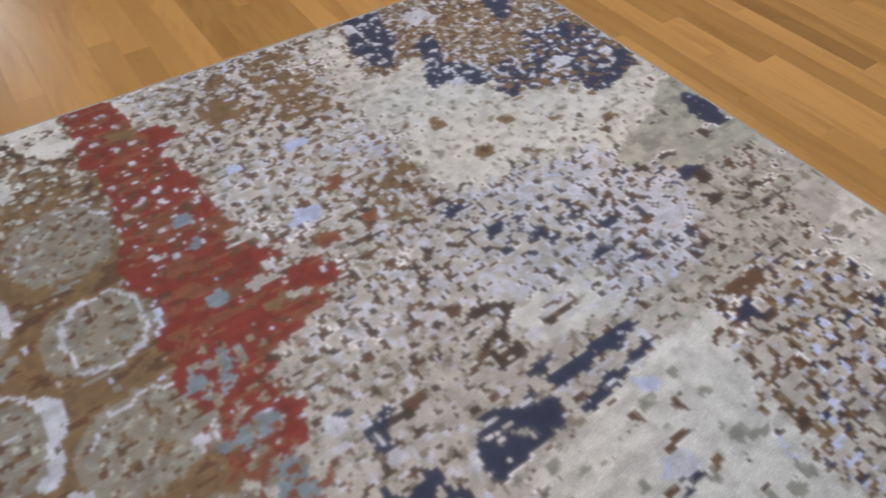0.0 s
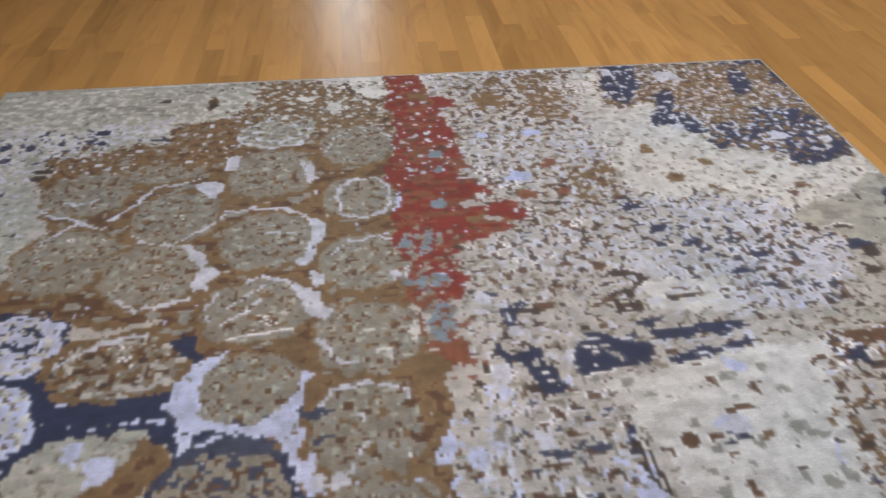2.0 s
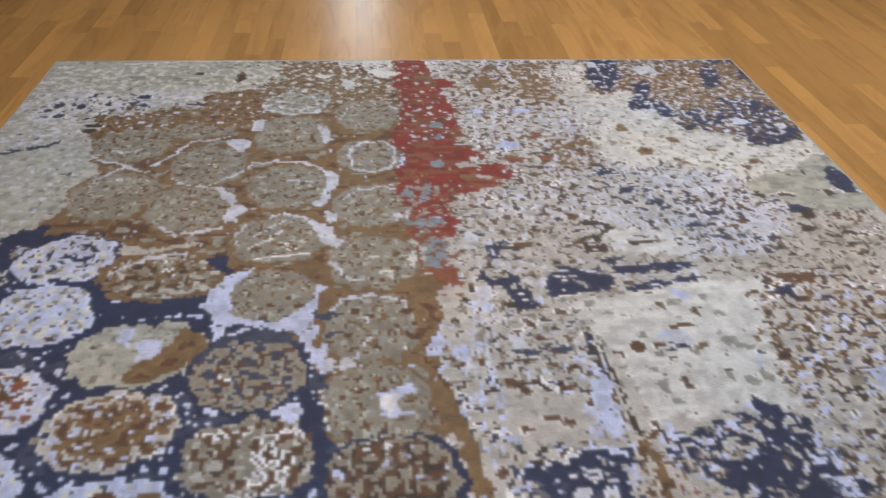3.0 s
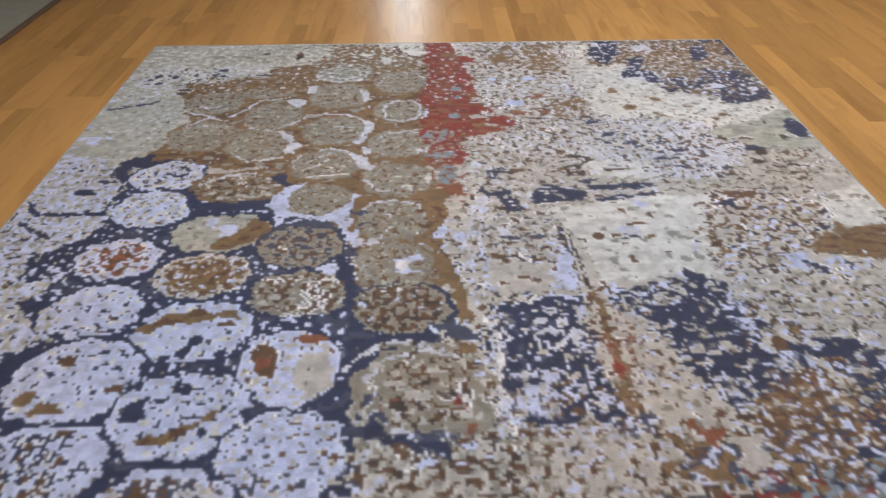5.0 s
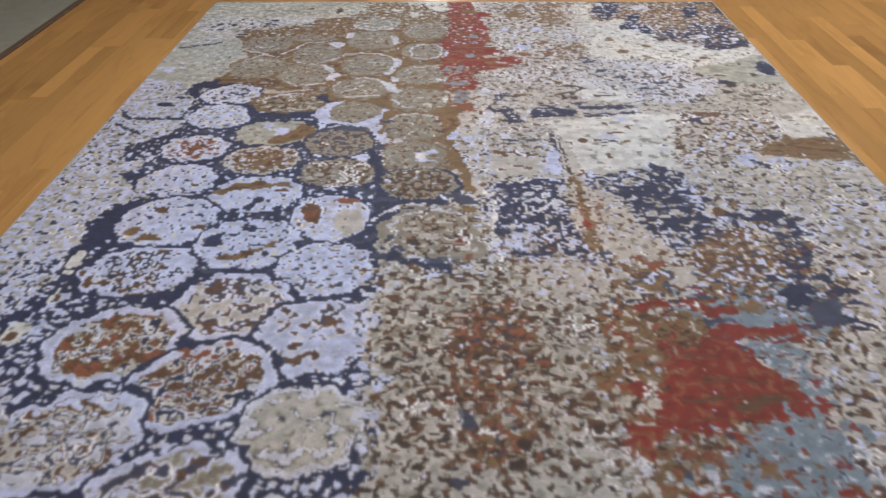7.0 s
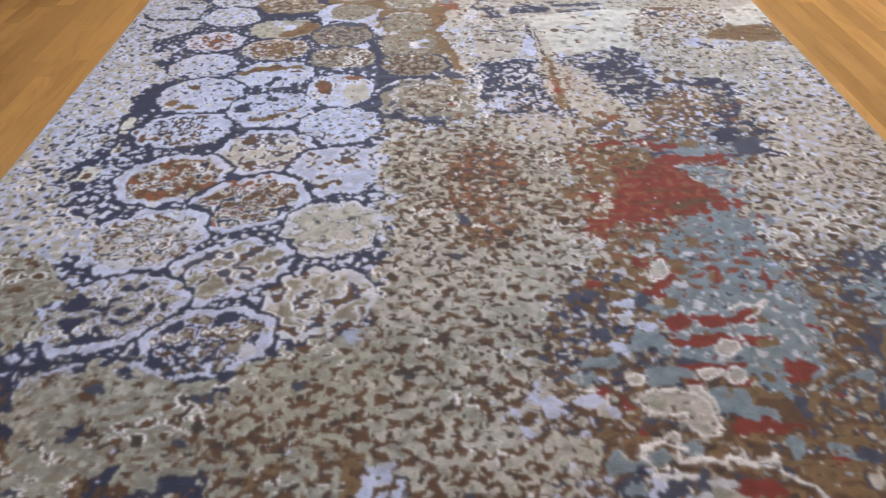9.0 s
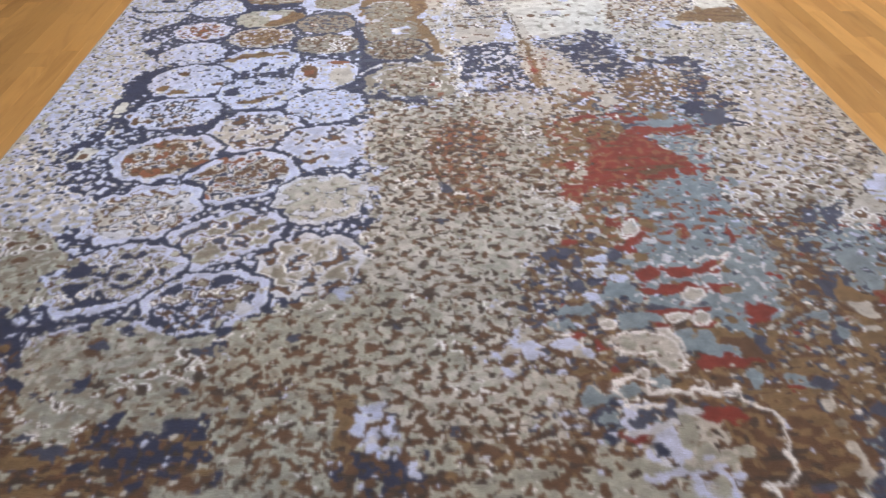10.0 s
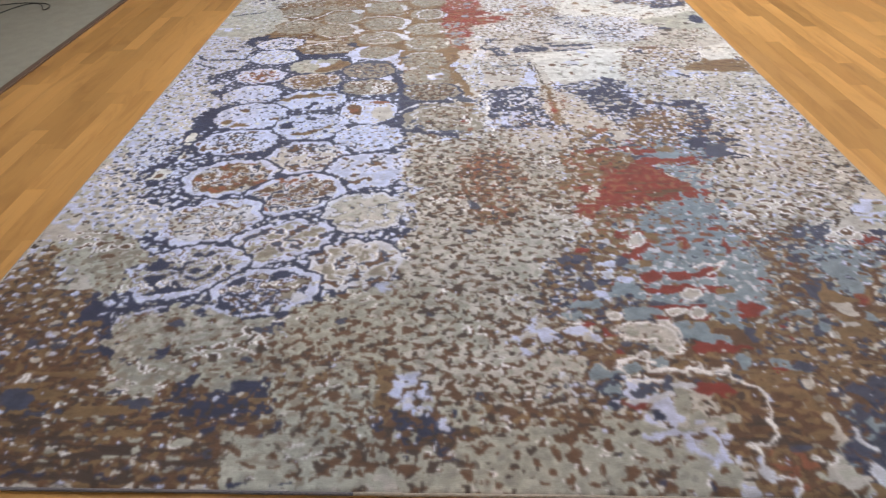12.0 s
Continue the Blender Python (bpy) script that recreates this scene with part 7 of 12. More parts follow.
flecks(OCHRE, 0.24, 0.3, 0.013, (-1.329, 3.813), (-1.074, 3.817), (-0.886, 3.939), (-0.549, 3.926), (-0.494, 4.052), (-0.662, 4.098), (-0.609, 4.232), (-1.097, 4.226))
flecks(UMBER, 0.4, 0.3, 0.013, (-1.23, 3.988), (-0.662, 4.098), (-0.609, 4.232), (-1.097, 4.226))
flecks(MOSS, 0.2, 0.16, 0.014, (-1.036, 3.869), (-0.898, 3.538), (-0.252, 3.443), (-0.121, 3.835), (-0.288, 4.021), (-0.772, 3.926))
stroke(NAVY, 0.026, (-1.056, 3.731), (-1.084, 3.636), (-1.046, 3.566), (-0.926, 3.558))
area(NAVY, 0.008, (-1.1, 3.684), (-1.051, 3.731), (-0.965, 3.794), (-0.962, 3.824), (-1.011, 3.819), (-1.064, 3.775))
stroke(LILAC, 0.014, (-1.042, 3.697), (-1.039, 3.62), (-0.988, 3.603), (-0.885, 3.578))
spots(SLATE, (-0.896, 3.789, 0.026, 0.024), (-0.652, 3.825, 0.031, 0.015), (-0.437, 3.808, 0.022, 0.015), (-0.38, 3.834, 0.039, 0.021), (-0.972, 3.798, 0.032, 0.019))
spots(UMBER, (-0.845, 3.79, 0.032, 0.011), (-0.781, 3.827, 0.031, 0.013), (-0.743, 3.811, 0.016, 0.013), (-0.864, 3.693, 0.028, 0.014), (-0.696, 3.704, 0.041, 0.014), (-0.65, 3.743, 0.011, 0.022), (-0.604, 3.773, 0.018, 0.015), (-0.414, 3.768, 0.013, 0.011), (-0.673, 3.761, 0.013, 0.01), (-0.766, 3.874, 0.012, 0.008), (-0.642, 3.85, 0.026, 0.01), (-0.917, 3.851, 0.014, 0.008), (-0.767, 3.77, 0.01, 0.007), (-0.484, 3.742, 0.013, 0.009), (-0.557, 3.741, 0.011, 0.009))
spots(BROWN, (-0.372, 3.771, 0.024, 0.013), (-0.336, 3.754, 0.016, 0.011), (-0.588, 3.818, 0.027, 0.009), (-0.831, 3.906, 0.027, 0.025), (-0.779, 3.922, 0.032, 0.017), (-0.465, 3.881, 0.023, 0.01), (-0.391, 3.887, 0.023, 0.012), (-0.475, 3.928, 0.016, 0.017), (-0.514, 3.879, 0.011, 0.008), (-1.018, 3.875, 0.017, 0.01), (-0.566, 3.847, 0.012, 0.014), (-0.234, 3.747, 0.021, 0.018), (-0.169, 3.792, 0.024, 0.013), (-0.205, 3.679, 0.02, 0.017))
area(LILAC, 0.008, (-0.59, 3.699), (-0.537, 3.677), (-0.52, 3.714), (-0.551, 3.727))
grain(NAVY, ((BROWN, 0.16), (UMBER, 0.2), (OCHRE, 0.08),), (-0.787, 3.926), (-0.652, 3.928), (-0.645, 3.9), (-0.559, 3.878), (-0.528, 3.982), (-0.545, 4.008), (-0.641, 4.026), (-0.682, 4.065), (-0.725, 4.017), (-0.693, 3.983), (-0.786, 3.963))
spots(OCHRE, (-0.577, 3.963, 0.025, 0.008), (-0.619, 3.944, 0.015, 0.007), (-0.732, 4.005, 0.019, 0.008), (-0.652, 3.983, 0.017, 0.005))
spots(CREAM, (-0.637, 3.944, 0.006, 0.005), (-0.741, 4, 0.007, 0.005), (-0.558, 4.017, 0.01, 0.004), (-0.597, 4.058, 0.01, 0.006))
area(SLATE, 0.008, (-0.963, 3.969), (-0.863, 3.953), (-0.862, 3.996), (-0.944, 3.997))
area(SLATE, 0.008, (-1.272, 3.914), (-1.196, 3.915), (-1.148, 3.99), (-1.224, 3.999))
stroke(SLATE, 0.018, (-1.152, 3.998), (-1.075, 3.994))
spots(SLATE, (-0.815, 4.021, 0.023, 0.01), (-0.957, 3.929, 0.02, 0.011), (-1.273, 3.738, 0.025, 0.016), (-1.191, 3.755, 0.021, 0.013), (-1.093, 3.774, 0.024, 0.009))
area(OCHRE, 0.008, (-0.87, 3.962), (-0.786, 3.963), (-0.755, 4.014), (-0.817, 4.009), (-0.861, 4.005))
grain(OLIVE, ((SAGE, 0.4), (BROWN, 0.04),), (-0.668, 4.114), (-0.625, 4.083), (-0.527, 4.092), (-0.472, 4.129), (-0.468, 4.18), (-0.544, 4.188), (-0.595, 4.193), (-0.632, 4.163))
stroke(UMBER, 0.01, (-0.558, 4.155), (-0.483, 4.159))
stroke(CREAM, 0.014, (-0.892, 4.103), (-0.857, 4.095), (-0.82, 4.13), (-0.816, 4.173))
stroke(CREAM, 0.014, (-0.826, 4.08), (-0.794, 4.072), (-0.772, 4.089))
stroke(CREAM, 0.012, (-0.764, 4.117), (-0.727, 4.1), (-0.691, 4.082))
stroke(CREAM, 0.012, (-0.773, 4.167), (-0.728, 4.182), (-0.696, 4.179))
spots(CREAM, (-1.006, 4.137, 0.011, 0.006), (-0.938, 4.123, 0.012, 0.005), (-0.915, 4.062, 0.014, 0.005), (-0.861, 4.058, 0.014, 0.006), (-1.136, 4.102, 0.018, 0.006), (-0.981, 4.053, 0.011, 0.005), (-1.225, 3.876, 0.011, 0.016), (-1.149, 3.92, 0.011, 0.006), (-1.012, 4.052, 0.007, 0.004), (-0.888, 4.16, 0.012, 0.005), (-0.946, 3.919, 0.015, 0.008), (-1.222, 3.709, 0.012, 0.007), (-1.233, 3.814, 0.013, 0.008))
stroke(NAVY, 0.018, (-1.117, 4.191), (-1.054, 4.186), (-1.029, 4.193))
stroke(NAVY, 0.014, (-0.896, 4.202), (-0.862, 4.2))
stroke(NAVY, 0.018, (-0.782, 4.196), (-0.725, 4.193), (-0.689, 4.199))
stroke(NAVY, 0.012, (-0.583, 4.213), (-0.551, 4.213))
stroke(NAVY, 0.012, (-0.488, 4.209), (-0.449, 4.209))
grain(OLIVE, ((SAGE, 0.25), (BROWN, 0.3), (UMBER, 0.13),), (-0.506, 4.026), (-0.274, 4.021), (-0.243, 3.853), (-0.132, 4.057), (-0.13, 4.224), (-0.454, 4.217), (-0.481, 4.116))
area(OCHRE, 0.008, (-0.287, 3.836), (-0.244, 3.843), (-0.221, 4.013), (-0.236, 4.12), (-0.265, 4.055))
flecks(BROWN, 0.4, 0.05, 0.03, (-0.287, 3.836), (-0.244, 3.843), (-0.221, 4.013), (-0.236, 4.12), (-0.265, 4.055))
area(UMBER, 0.008, (-0.377, 3.929), (-0.339, 3.92), (-0.336, 4.024), (-0.358, 4.03))
area(SAGE, 0.008, (-0.421, 3.984), (-0.383, 3.948), (-0.361, 4.028), (-0.396, 4.053))
spots(NAVY, (-0.43, 3.928, 0.037, 0.017))
spots(BROWN, (-0.435, 4.069, 0.028, 0.023), (-0.444, 4.136, 0.027, 0.014), (-0.373, 4.118, 0.02, 0.009), (-0.323, 4.087, 0.014, 0.016), (-0.31, 4.128, 0.02, 0.009), (-0.355, 4.152, 0.02, 0.009), (-0.414, 4.192, 0.027, 0.009), (-0.238, 4.088, 0.014, 0.023), (-0.275, 4.159, 0.026, 0.01), (-0.193, 4.166, 0.02, 0.012), (-0.171, 4.121, 0.016, 0.011))
spots(UMBER, (-0.45, 4.061, 0.018, 0.012), (-0.359, 4.118, 0.012, 0.006), (-0.393, 4.163, 0.017, 0.007), (-0.224, 4.143, 0.013, 0.008))
area(LILAC, 0.008, (-0.24, 3.935), (-0.226, 3.884), (-0.163, 3.881), (-0.155, 3.933), (-0.154, 3.974), (-0.191, 3.991), (-0.221, 3.972))
area(WHITE, 0.008, (-0.219, 3.951), (-0.164, 3.933), (-0.16, 3.961), (-0.191, 3.977))
area(NAVY, 0.008, (-0.155, 3.883), (-0.123, 3.884), (-0.124, 3.937), (-0.154, 3.937))
grain(NAVY, ((UMBER, 0.14), (BROWN, 0.12),), (-0.229, 4.059), (-0.162, 4.009), (-0.116, 4.006), (-0.097, 4.109), (-0.129, 4.125), (-0.159, 4.093), (-0.212, 4.076))
area(UMBER, 0.008, (-0.218, 4.022), (-0.169, 4.005), (-0.174, 4.048), (-0.209, 4.056))
# beige ground and the outlined forms at the near right
grain(CREAM, ((TAUPE, 0.2), (SAGE, 0.2), (LILAC, 0.05), (BROWN, 0.26), (UMBER, 0.14),), (-0.216, 3.444), (0.294, 3.428), (0.275, 3.758), (0.285, 3.959), (0.305, 4.072), (-0.077, 4.033), (-0.121, 3.856))
grain(OLIVE, ((SAGE, 0.35), (BROWN, 0.2), (UMBER, 0.12),), (-0.119, 4.074), (-0.077, 4.028), (0.197, 4.065), (0.32, 4.067), (0.404, 4.203), (0.356, 4.241), (-0.117, 4.235))
area(NAVY, 0.008, (-0.159, 4.018), (-0.111, 4.024), (-0.075, 4.091), (-0.118, 4.109))
spots(LILAC, (-0.119, 4.061, 0.015, 0.022), (0.13, 3.781, 0.019, 0.026), (0.213, 3.725, 0.016, 0.016), (0.135, 4.01, 0.018, 0.01))
spots(SLATE, (-0.026, 3.963, 0.022, 0.013), (0.169, 3.91, 0.018, 0.015))
area(UMBER, 0.008, (-0.077, 4.058), (-0.019, 4.045), (-0.016, 4.088), (-0.057, 4.094))
spots(UMBER, (0.292, 4.104, 0.013, 0.013), (0.313, 4.128, 0.016, 0.012), (0.343, 4.113, 0.016, 0.011), (0.023, 4.108, 0.012, 0.011), (0.1, 4.077, 0.027, 0.011), (0.063, 4.026, 0.021, 0.012), (0.025, 3.964, 0.012, 0.013), (0.143, 3.938, 0.017, 0.017), (0.226, 3.967, 0.016, 0.013))
spots(BROWN, (-0.118, 4.098, 0.02, 0.01), (-0.105, 4.145, 0.033, 0.012), (0.165, 4.148, 0.016, 0.023), (0.33, 4.195, 0.015, 0.029), (0.147, 4.182, 0.013, 0.009), (0.291, 4.201, 0.019, 0.009), (0.087, 4.199, 0.017, 0.01))
area(BROWN, 0.008, (0.211, 4.062), (0.257, 4.05), (0.251, 4.114), (0.222, 4.172), (0.192, 4.2), (0.188, 4.126))
grain(BROWN, ((SLATE, 0.22), (CREAM, 0.22), (OCHRE, 0.16), (STEEL, 0.1), (LILAC, 0.06),), (0.244, 3.757), (0.386, 3.76), (0.552, 3.785), (0.477, 3.944), (0.391, 3.997), (0.293, 3.995), (0.285, 3.883))
grain(BROWN, ((OCHRE, 0.38), (UMBER, 0.09), (TAUPE, 0.03),), (0.501, 3.857), (0.726, 3.82), (0.947, 3.771), (1.012, 3.856), (0.897, 3.969), (0.813, 4.071), (0.725, 4.246), (0.59, 4.244), (0.589, 4.147), (0.518, 4.042), (0.44, 3.971))
flecks(OCHRE, 0.35, 0.25, 0.012, (0.501, 3.857), (0.947, 3.771), (1.012, 3.856), (0.725, 4.246), (0.59, 4.244), (0.518, 4.042))
flecks(UMBER, 0.25, 0.2, 0.012, (0.603, 4.035), (0.838, 4.004), (0.744, 4.179), (0.642, 4.177))
grain(OLIVE, ((SAGE, 0.3), (LILAC, 0.06), (BROWN, 0.3), (UMBER, 0.14),), (0.344, 4.081), (0.463, 4.091), (0.57, 4.164), (0.556, 4.244), (0.307, 4.241))
area(LILAC, 0.008, (0.143, 3.737), (0.179, 3.701), (0.326, 3.7), (0.319, 3.736), (0.231, 3.736), (0.18, 3.76))
thread(WHITE, 0.006, (0.154, 3.705), (0.188, 3.692), (0.327, 3.695), (0.323, 3.741), (0.222, 3.743))
area(STEEL, 0.008, (0.304, 3.873), (0.35, 3.854), (0.368, 3.885), (0.325, 3.907))
area(CREAM, 0.008, (0.395, 3.719), (0.418, 3.687), (0.546, 3.695), (0.565, 3.741), (0.554, 3.806), (0.518, 3.806), (0.502, 3.766), (0.402, 3.758))
thread(WHITE, 0.006, (0.395, 3.719), (0.414, 3.687), (0.548, 3.688), (0.571, 3.741), (0.56, 3.811), (0.515, 3.816), (0.498, 3.771), (0.401, 3.762), (0.387, 3.737))
spots(SLATE, (0.456, 3.794, 0.039, 0.015), (0.476, 3.867, 0.022, 0.014), (0.471, 3.91, 0.018, 0.011), (0.412, 3.782, 0.019, 0.013))
area(RED, 0.008, (0.588, 3.768), (0.679, 3.779), (0.751, 3.802), (0.694, 3.824), (0.592, 3.807))
area(STEEL, 0.008, (0.578, 3.723), (0.639, 3.708), (0.673, 3.759), (0.604, 3.769))
spots(CREAM, (0.608, 3.832, 0.018, 0.019))
thread(WHITE, 0.006, (0.588, 3.828), (0.616, 3.808), (0.629, 3.833), (0.603, 3.859), (0.585, 3.848))
stroke(LILAC, 0.009, (0.368, 3.844), (0.376, 3.875), (0.364, 3.894), (0.382, 3.916), (0.474, 3.91))
area(LILAC, 0.008, (0.379, 3.927), (0.411, 3.916), (0.389, 3.961), (0.471, 3.962), (0.484, 3.998), (0.48, 4.041), (0.526, 4.06), (0.538, 4.115), (0.568, 4.14), (0.552, 4.164), (0.522, 4.155), (0.51, 4.11), (0.48, 4.078), (0.393, 4.075), (0.39, 4.058), (0.461, 4.058), (0.442, 4.042), (0.417, 4.032), (0.426, 3.972), (0.373, 3.964))
spots(SLATE, (0.437, 4.012, 0.021, 0.009), (0.447, 4.024, 0.01, 0.005), (0.419, 3.943, 0.029, 0.007))
thread(WHITE, 0.006, (0.458, 3.846), (0.458, 3.876), (0.525, 3.878), (0.601, 3.873), (0.651, 3.899), (0.675, 3.874), (0.665, 3.86))
stroke(LILAC, 0.008, (0.658, 3.921), (0.698, 3.931), (0.725, 3.959), (0.714, 4.002), (0.686, 4.036), (0.694, 4.07), (0.693, 4.086), (0.66, 4.101), (0.617, 4.109), (0.641, 4.132), (0.624, 4.177), (0.685, 4.181), (0.675, 4.22), (0.675, 4.248))
area(RED, 0.008, (0.549, 3.919), (0.645, 3.919), (0.652, 3.947), (0.628, 3.967), (0.559, 3.956))
spots(RED, (0.37, 3.977, 0.023, 0.011), (0.241, 3.779, 0.011, 0.017), (0.375, 3.737, 0.016, 0.022))
area(CREAM, 0.008, (0.55, 3.985), (0.585, 3.975), (0.595, 4.026), (0.517, 4.035))
spots(CREAM, (0.536, 3.963, 0.021, 0.011), (0.54, 4.059, 0.034, 0.013), (0.434, 4.098, 0.02, 0.008), (0.291, 4.004, 0.013, 0.01))
area(SLATE, 0.008, (0.922, 3.918), (1.011, 3.915), (1.002, 3.964), (0.918, 3.955))
area(SLATE, 0.008, (0.892, 4.008), (0.949, 4.006), (0.992, 4.024), (0.93, 4.136), (0.908, 4.121), (0.894, 4.086))
area(SLATE, 0.008, (0.821, 4.112), (0.928, 4.139), (0.89, 4.209), (0.864, 4.168), (0.828, 4.138))
area(CREAM, 0.008, (0.839, 4.032), (0.87, 4.031), (0.853, 4.091), (0.828, 4.097))
area(CREAM, 0.008, (0.794, 4.153), (0.851, 4.143), (0.86, 4.18), (0.808, 4.202), (0.78, 4.195))
stroke(LILAC, 0.01, (0.876, 4.067), (0.892, 4.089), (0.915, 4.108))
stroke(LILAC, 0.009, (0.841, 4.187), (0.842, 4.223), (0.833, 4.25))
area(STEEL, 0.008, (0.789, 3.852), (0.869, 3.874), (0.877, 3.896), (0.79, 3.884))
spots(RED, (0.808, 3.877, 0.01, 0.009))
area(LILAC, 0.008, (0.571, 4.198), (0.598, 4.198), (0.602, 4.235), (0.558, 4.231))
# pale rims of the taupe ovals and the channels below them
stroke(PEARL, 0.008, (-1.102, 0.726), (-1.063, 0.736), (-1.015, 0.729), (-0.991, 0.715))
stroke(PEARL, 0.01, (-0.934, 0.825), (-0.897, 0.775), (-0.866, 0.728), (-0.834, 0.682), (-0.76, 0.66), (-0.711, 0.644))
stroke(PEARL, 0.007, (-0.853, 0.897), (-0.822, 0.932), (-0.739, 0.958), (-0.698, 0.926), (-0.647, 0.893), (-0.599, 0.833))
area(PEARL, 0.008, (-0.725, 0.664), (-0.647, 0.657), (-0.624, 0.704), (-0.652, 0.75), (-0.7, 0.711))
stroke(PEARL, 0.009, (-1.112, 0.93), (-1.069, 0.874), (-1.02, 0.828), (-0.945, 0.862))
stroke(PEARL, 0.007, (-1.152, 0.762), (-1.094, 0.795), (-1.004, 0.83))
area(PEARL, 0.008, (-0.702, 0.95), (-0.656, 0.99), (-0.624, 1.051), (-0.589, 1.077), (-0.611, 1.139), (-0.638, 1.149), (-0.659, 1.113), (-0.634, 1.083), (-0.666, 1.024))
stroke(PEARL, 0.009, (-0.6, 0.82), (-0.534, 0.813), (-0.433, 0.818), (-0.381, 0.842), (-0.329, 0.901))
area(PEARL, 0.008, (-0.355, 0.872), (-0.306, 0.896), (-0.315, 0.966), (-0.333, 1.036), (-0.371, 1.081), (-0.387, 1.058), (-0.35, 1.011), (-0.341, 0.938))
area(PEARL, 0.008, (-0.355, 1.08), (-0.324, 1.106), (-0.297, 1.141), (-0.323, 1.156))
stroke(PEARL, 0.007, (-0.5, 0.909), (-0.458, 0.931), (-0.398, 0.937))
stroke(PEARL, 0.01, (-0.259, 0.869), (-0.266, 0.785), (-0.254, 0.728), (-0.218, 0.695), (-0.154, 0.692), (-0.111, 0.742), (-0.103, 0.816), (-0.136, 0.868), (-0.196, 0.889), (-0.259, 0.869))
stroke(PEARL, 0.006, (-0.286, 1.041), (-0.247, 0.998), (-0.165, 0.977), (-0.101, 1.001), (-0.069, 1.041))
area(PEARL, 0.008, (-0.125, 1.127), (-0.077, 1.105), (-0.076, 1.154), (-0.112, 1.17))
stroke(PEARL, 0.006, (-0.31, 0.53), (-0.282, 0.445), (-0.223, 0.388), (-0.142, 0.373), (-0.085, 0.446), (-0.071, 0.537))
stroke(PEARL, 0.01, (-0.638, 0.373), (-0.59, 0.45), (-0.492, 0.484), (-0.398, 0.469), (-0.361, 0.419))
area(PEARL, 0.008, (-0.639, 0.514), (-0.592, 0.518), (-0.596, 0.6), (-0.632, 0.599))
area(PEARL, 0.008, (-0.393, 0.572), (-0.356, 0.592), (-0.33, 0.674), (-0.352, 0.69), (-0.373, 0.623))
stroke(PEARL, 0.008, (-0.583, 1.265), (-0.6, 1.211), (-0.578, 1.163))
stroke(PEARL, 0.008, (-0.55, 1.216), (-0.511, 1.181), (-0.457, 1.145))
stroke(PEARL, 0.006, (-0.553, 1.277), (-0.513, 1.234), (-0.46, 1.19))
stroke(PEARL, 0.01, (-0.525, 1.127), (-0.474, 1.111), (-0.413, 1.129), (-0.374, 1.169))
area(PEARL, 0.008, (-0.383, 1.143), (-0.322, 1.181), (-0.306, 1.233), (-0.274, 1.246), (-0.298, 1.275), (-0.341, 1.261), (-0.372, 1.206))
thread(WHITE, 0.006, (-0.537, 1.321), (-0.47, 1.314), (-0.375, 1.302))
stroke(PEARL, 0.008, (-0.841, 1.165), (-0.776, 1.202), (-0.724, 1.188), (-0.657, 1.165))
stroke(CREAM, 0.018, (-0.903, 1.284), (-0.841, 1.269), (-0.752, 1.252), (-0.709, 1.247))
stroke(PEARL, 0.009, (-0.918, 1.364), (-0.878, 1.327), (-0.808, 1.294), (-0.729, 1.282))
stroke(CREAM, 0.016, (-0.771, 1.444), (-0.697, 1.444), (-0.651, 1.426))
area(LILAC, 0.008, (-0.645, 1.458), (-0.615, 1.414), (-0.582, 1.376), (-0.531, 1.365), (-0.565, 1.403), (-0.581, 1.465), (-0.572, 1.526), (-0.531, 1.559), (-0.469, 1.573), (-0.421, 1.571), (-0.388, 1.532), (-0.359, 1.49), (-0.348, 1.435), (-0.327, 1.454), (-0.333, 1.508), (-0.356, 1.535), (-0.36, 1.578), (-0.329, 1.596), (-0.346, 1.634), (-0.309, 1.652), (-0.315, 1.69), (-0.296, 1.743), (-0.33, 1.749), (-0.349, 1.698), (-0.38, 1.644), (-0.395, 1.605), (-0.468, 1.588), (-0.54, 1.58), (-0.575, 1.582), (-0.591, 1.62), (-0.605, 1.605), (-0.591, 1.552), (-0.632, 1.526), (-0.676, 1.488))
spots(OCHRE, (-0.339, 1.648, 0.014, 0.02), (-0.359, 1.599, 0.008, 0.007))
stroke(PEARL, 0.007, (-0.313, 1.54), (-0.276, 1.499), (-0.247, 1.487))
stroke(PEARL, 0.012, (-0.244, 1.496), (-0.198, 1.486), (-0.147, 1.496), (-0.114, 1.517))
stroke(PEARL, 0.01, (-0.112, 1.517), (-0.104, 1.552))
stroke(PEARL, 0.009, (-0.24, 1.701), (-0.216, 1.665), (-0.201, 1.637))
spots(PEARL, (-0.213, 1.573, 0.012, 0.019), (-0.308, 1.715, 0.017, 0.018), (-0.263, 1.72, 0.017, 0.015))
area(LILAC, 0.008, (-0.068, 1.708), (-0.034, 1.643), (-0.014, 1.645), (-0.03, 1.709), (-0.055, 1.722))
stroke(PEARL, 0.009, (-0.318, 1.345), (-0.29, 1.383), (-0.25, 1.421), (-0.22, 1.426))
stroke(IVORY, 0.01, (-0.171, 1.4), (-0.147, 1.388), (-0.133, 1.421))
stroke(IVORY, 0.009, (-0.221, 1.334), (-0.179, 1.327))
area(IVORY, 0.008, (-0.086, 1.306), (-0.055, 1.29), (-0.055, 1.356), (-0.078, 1.382), (-0.091, 1.352))
area(NAVY, 0.008, (-0.943, 1.44), (-0.929, 1.426), (-0.878, 1.491), (-0.824, 1.476), (-0.803, 1.5), (-0.86, 1.552), (-0.89, 1.546))
stroke(NAVY, 0.018, (-0.953, 1.607), (-0.921, 1.572), (-0.892, 1.539))
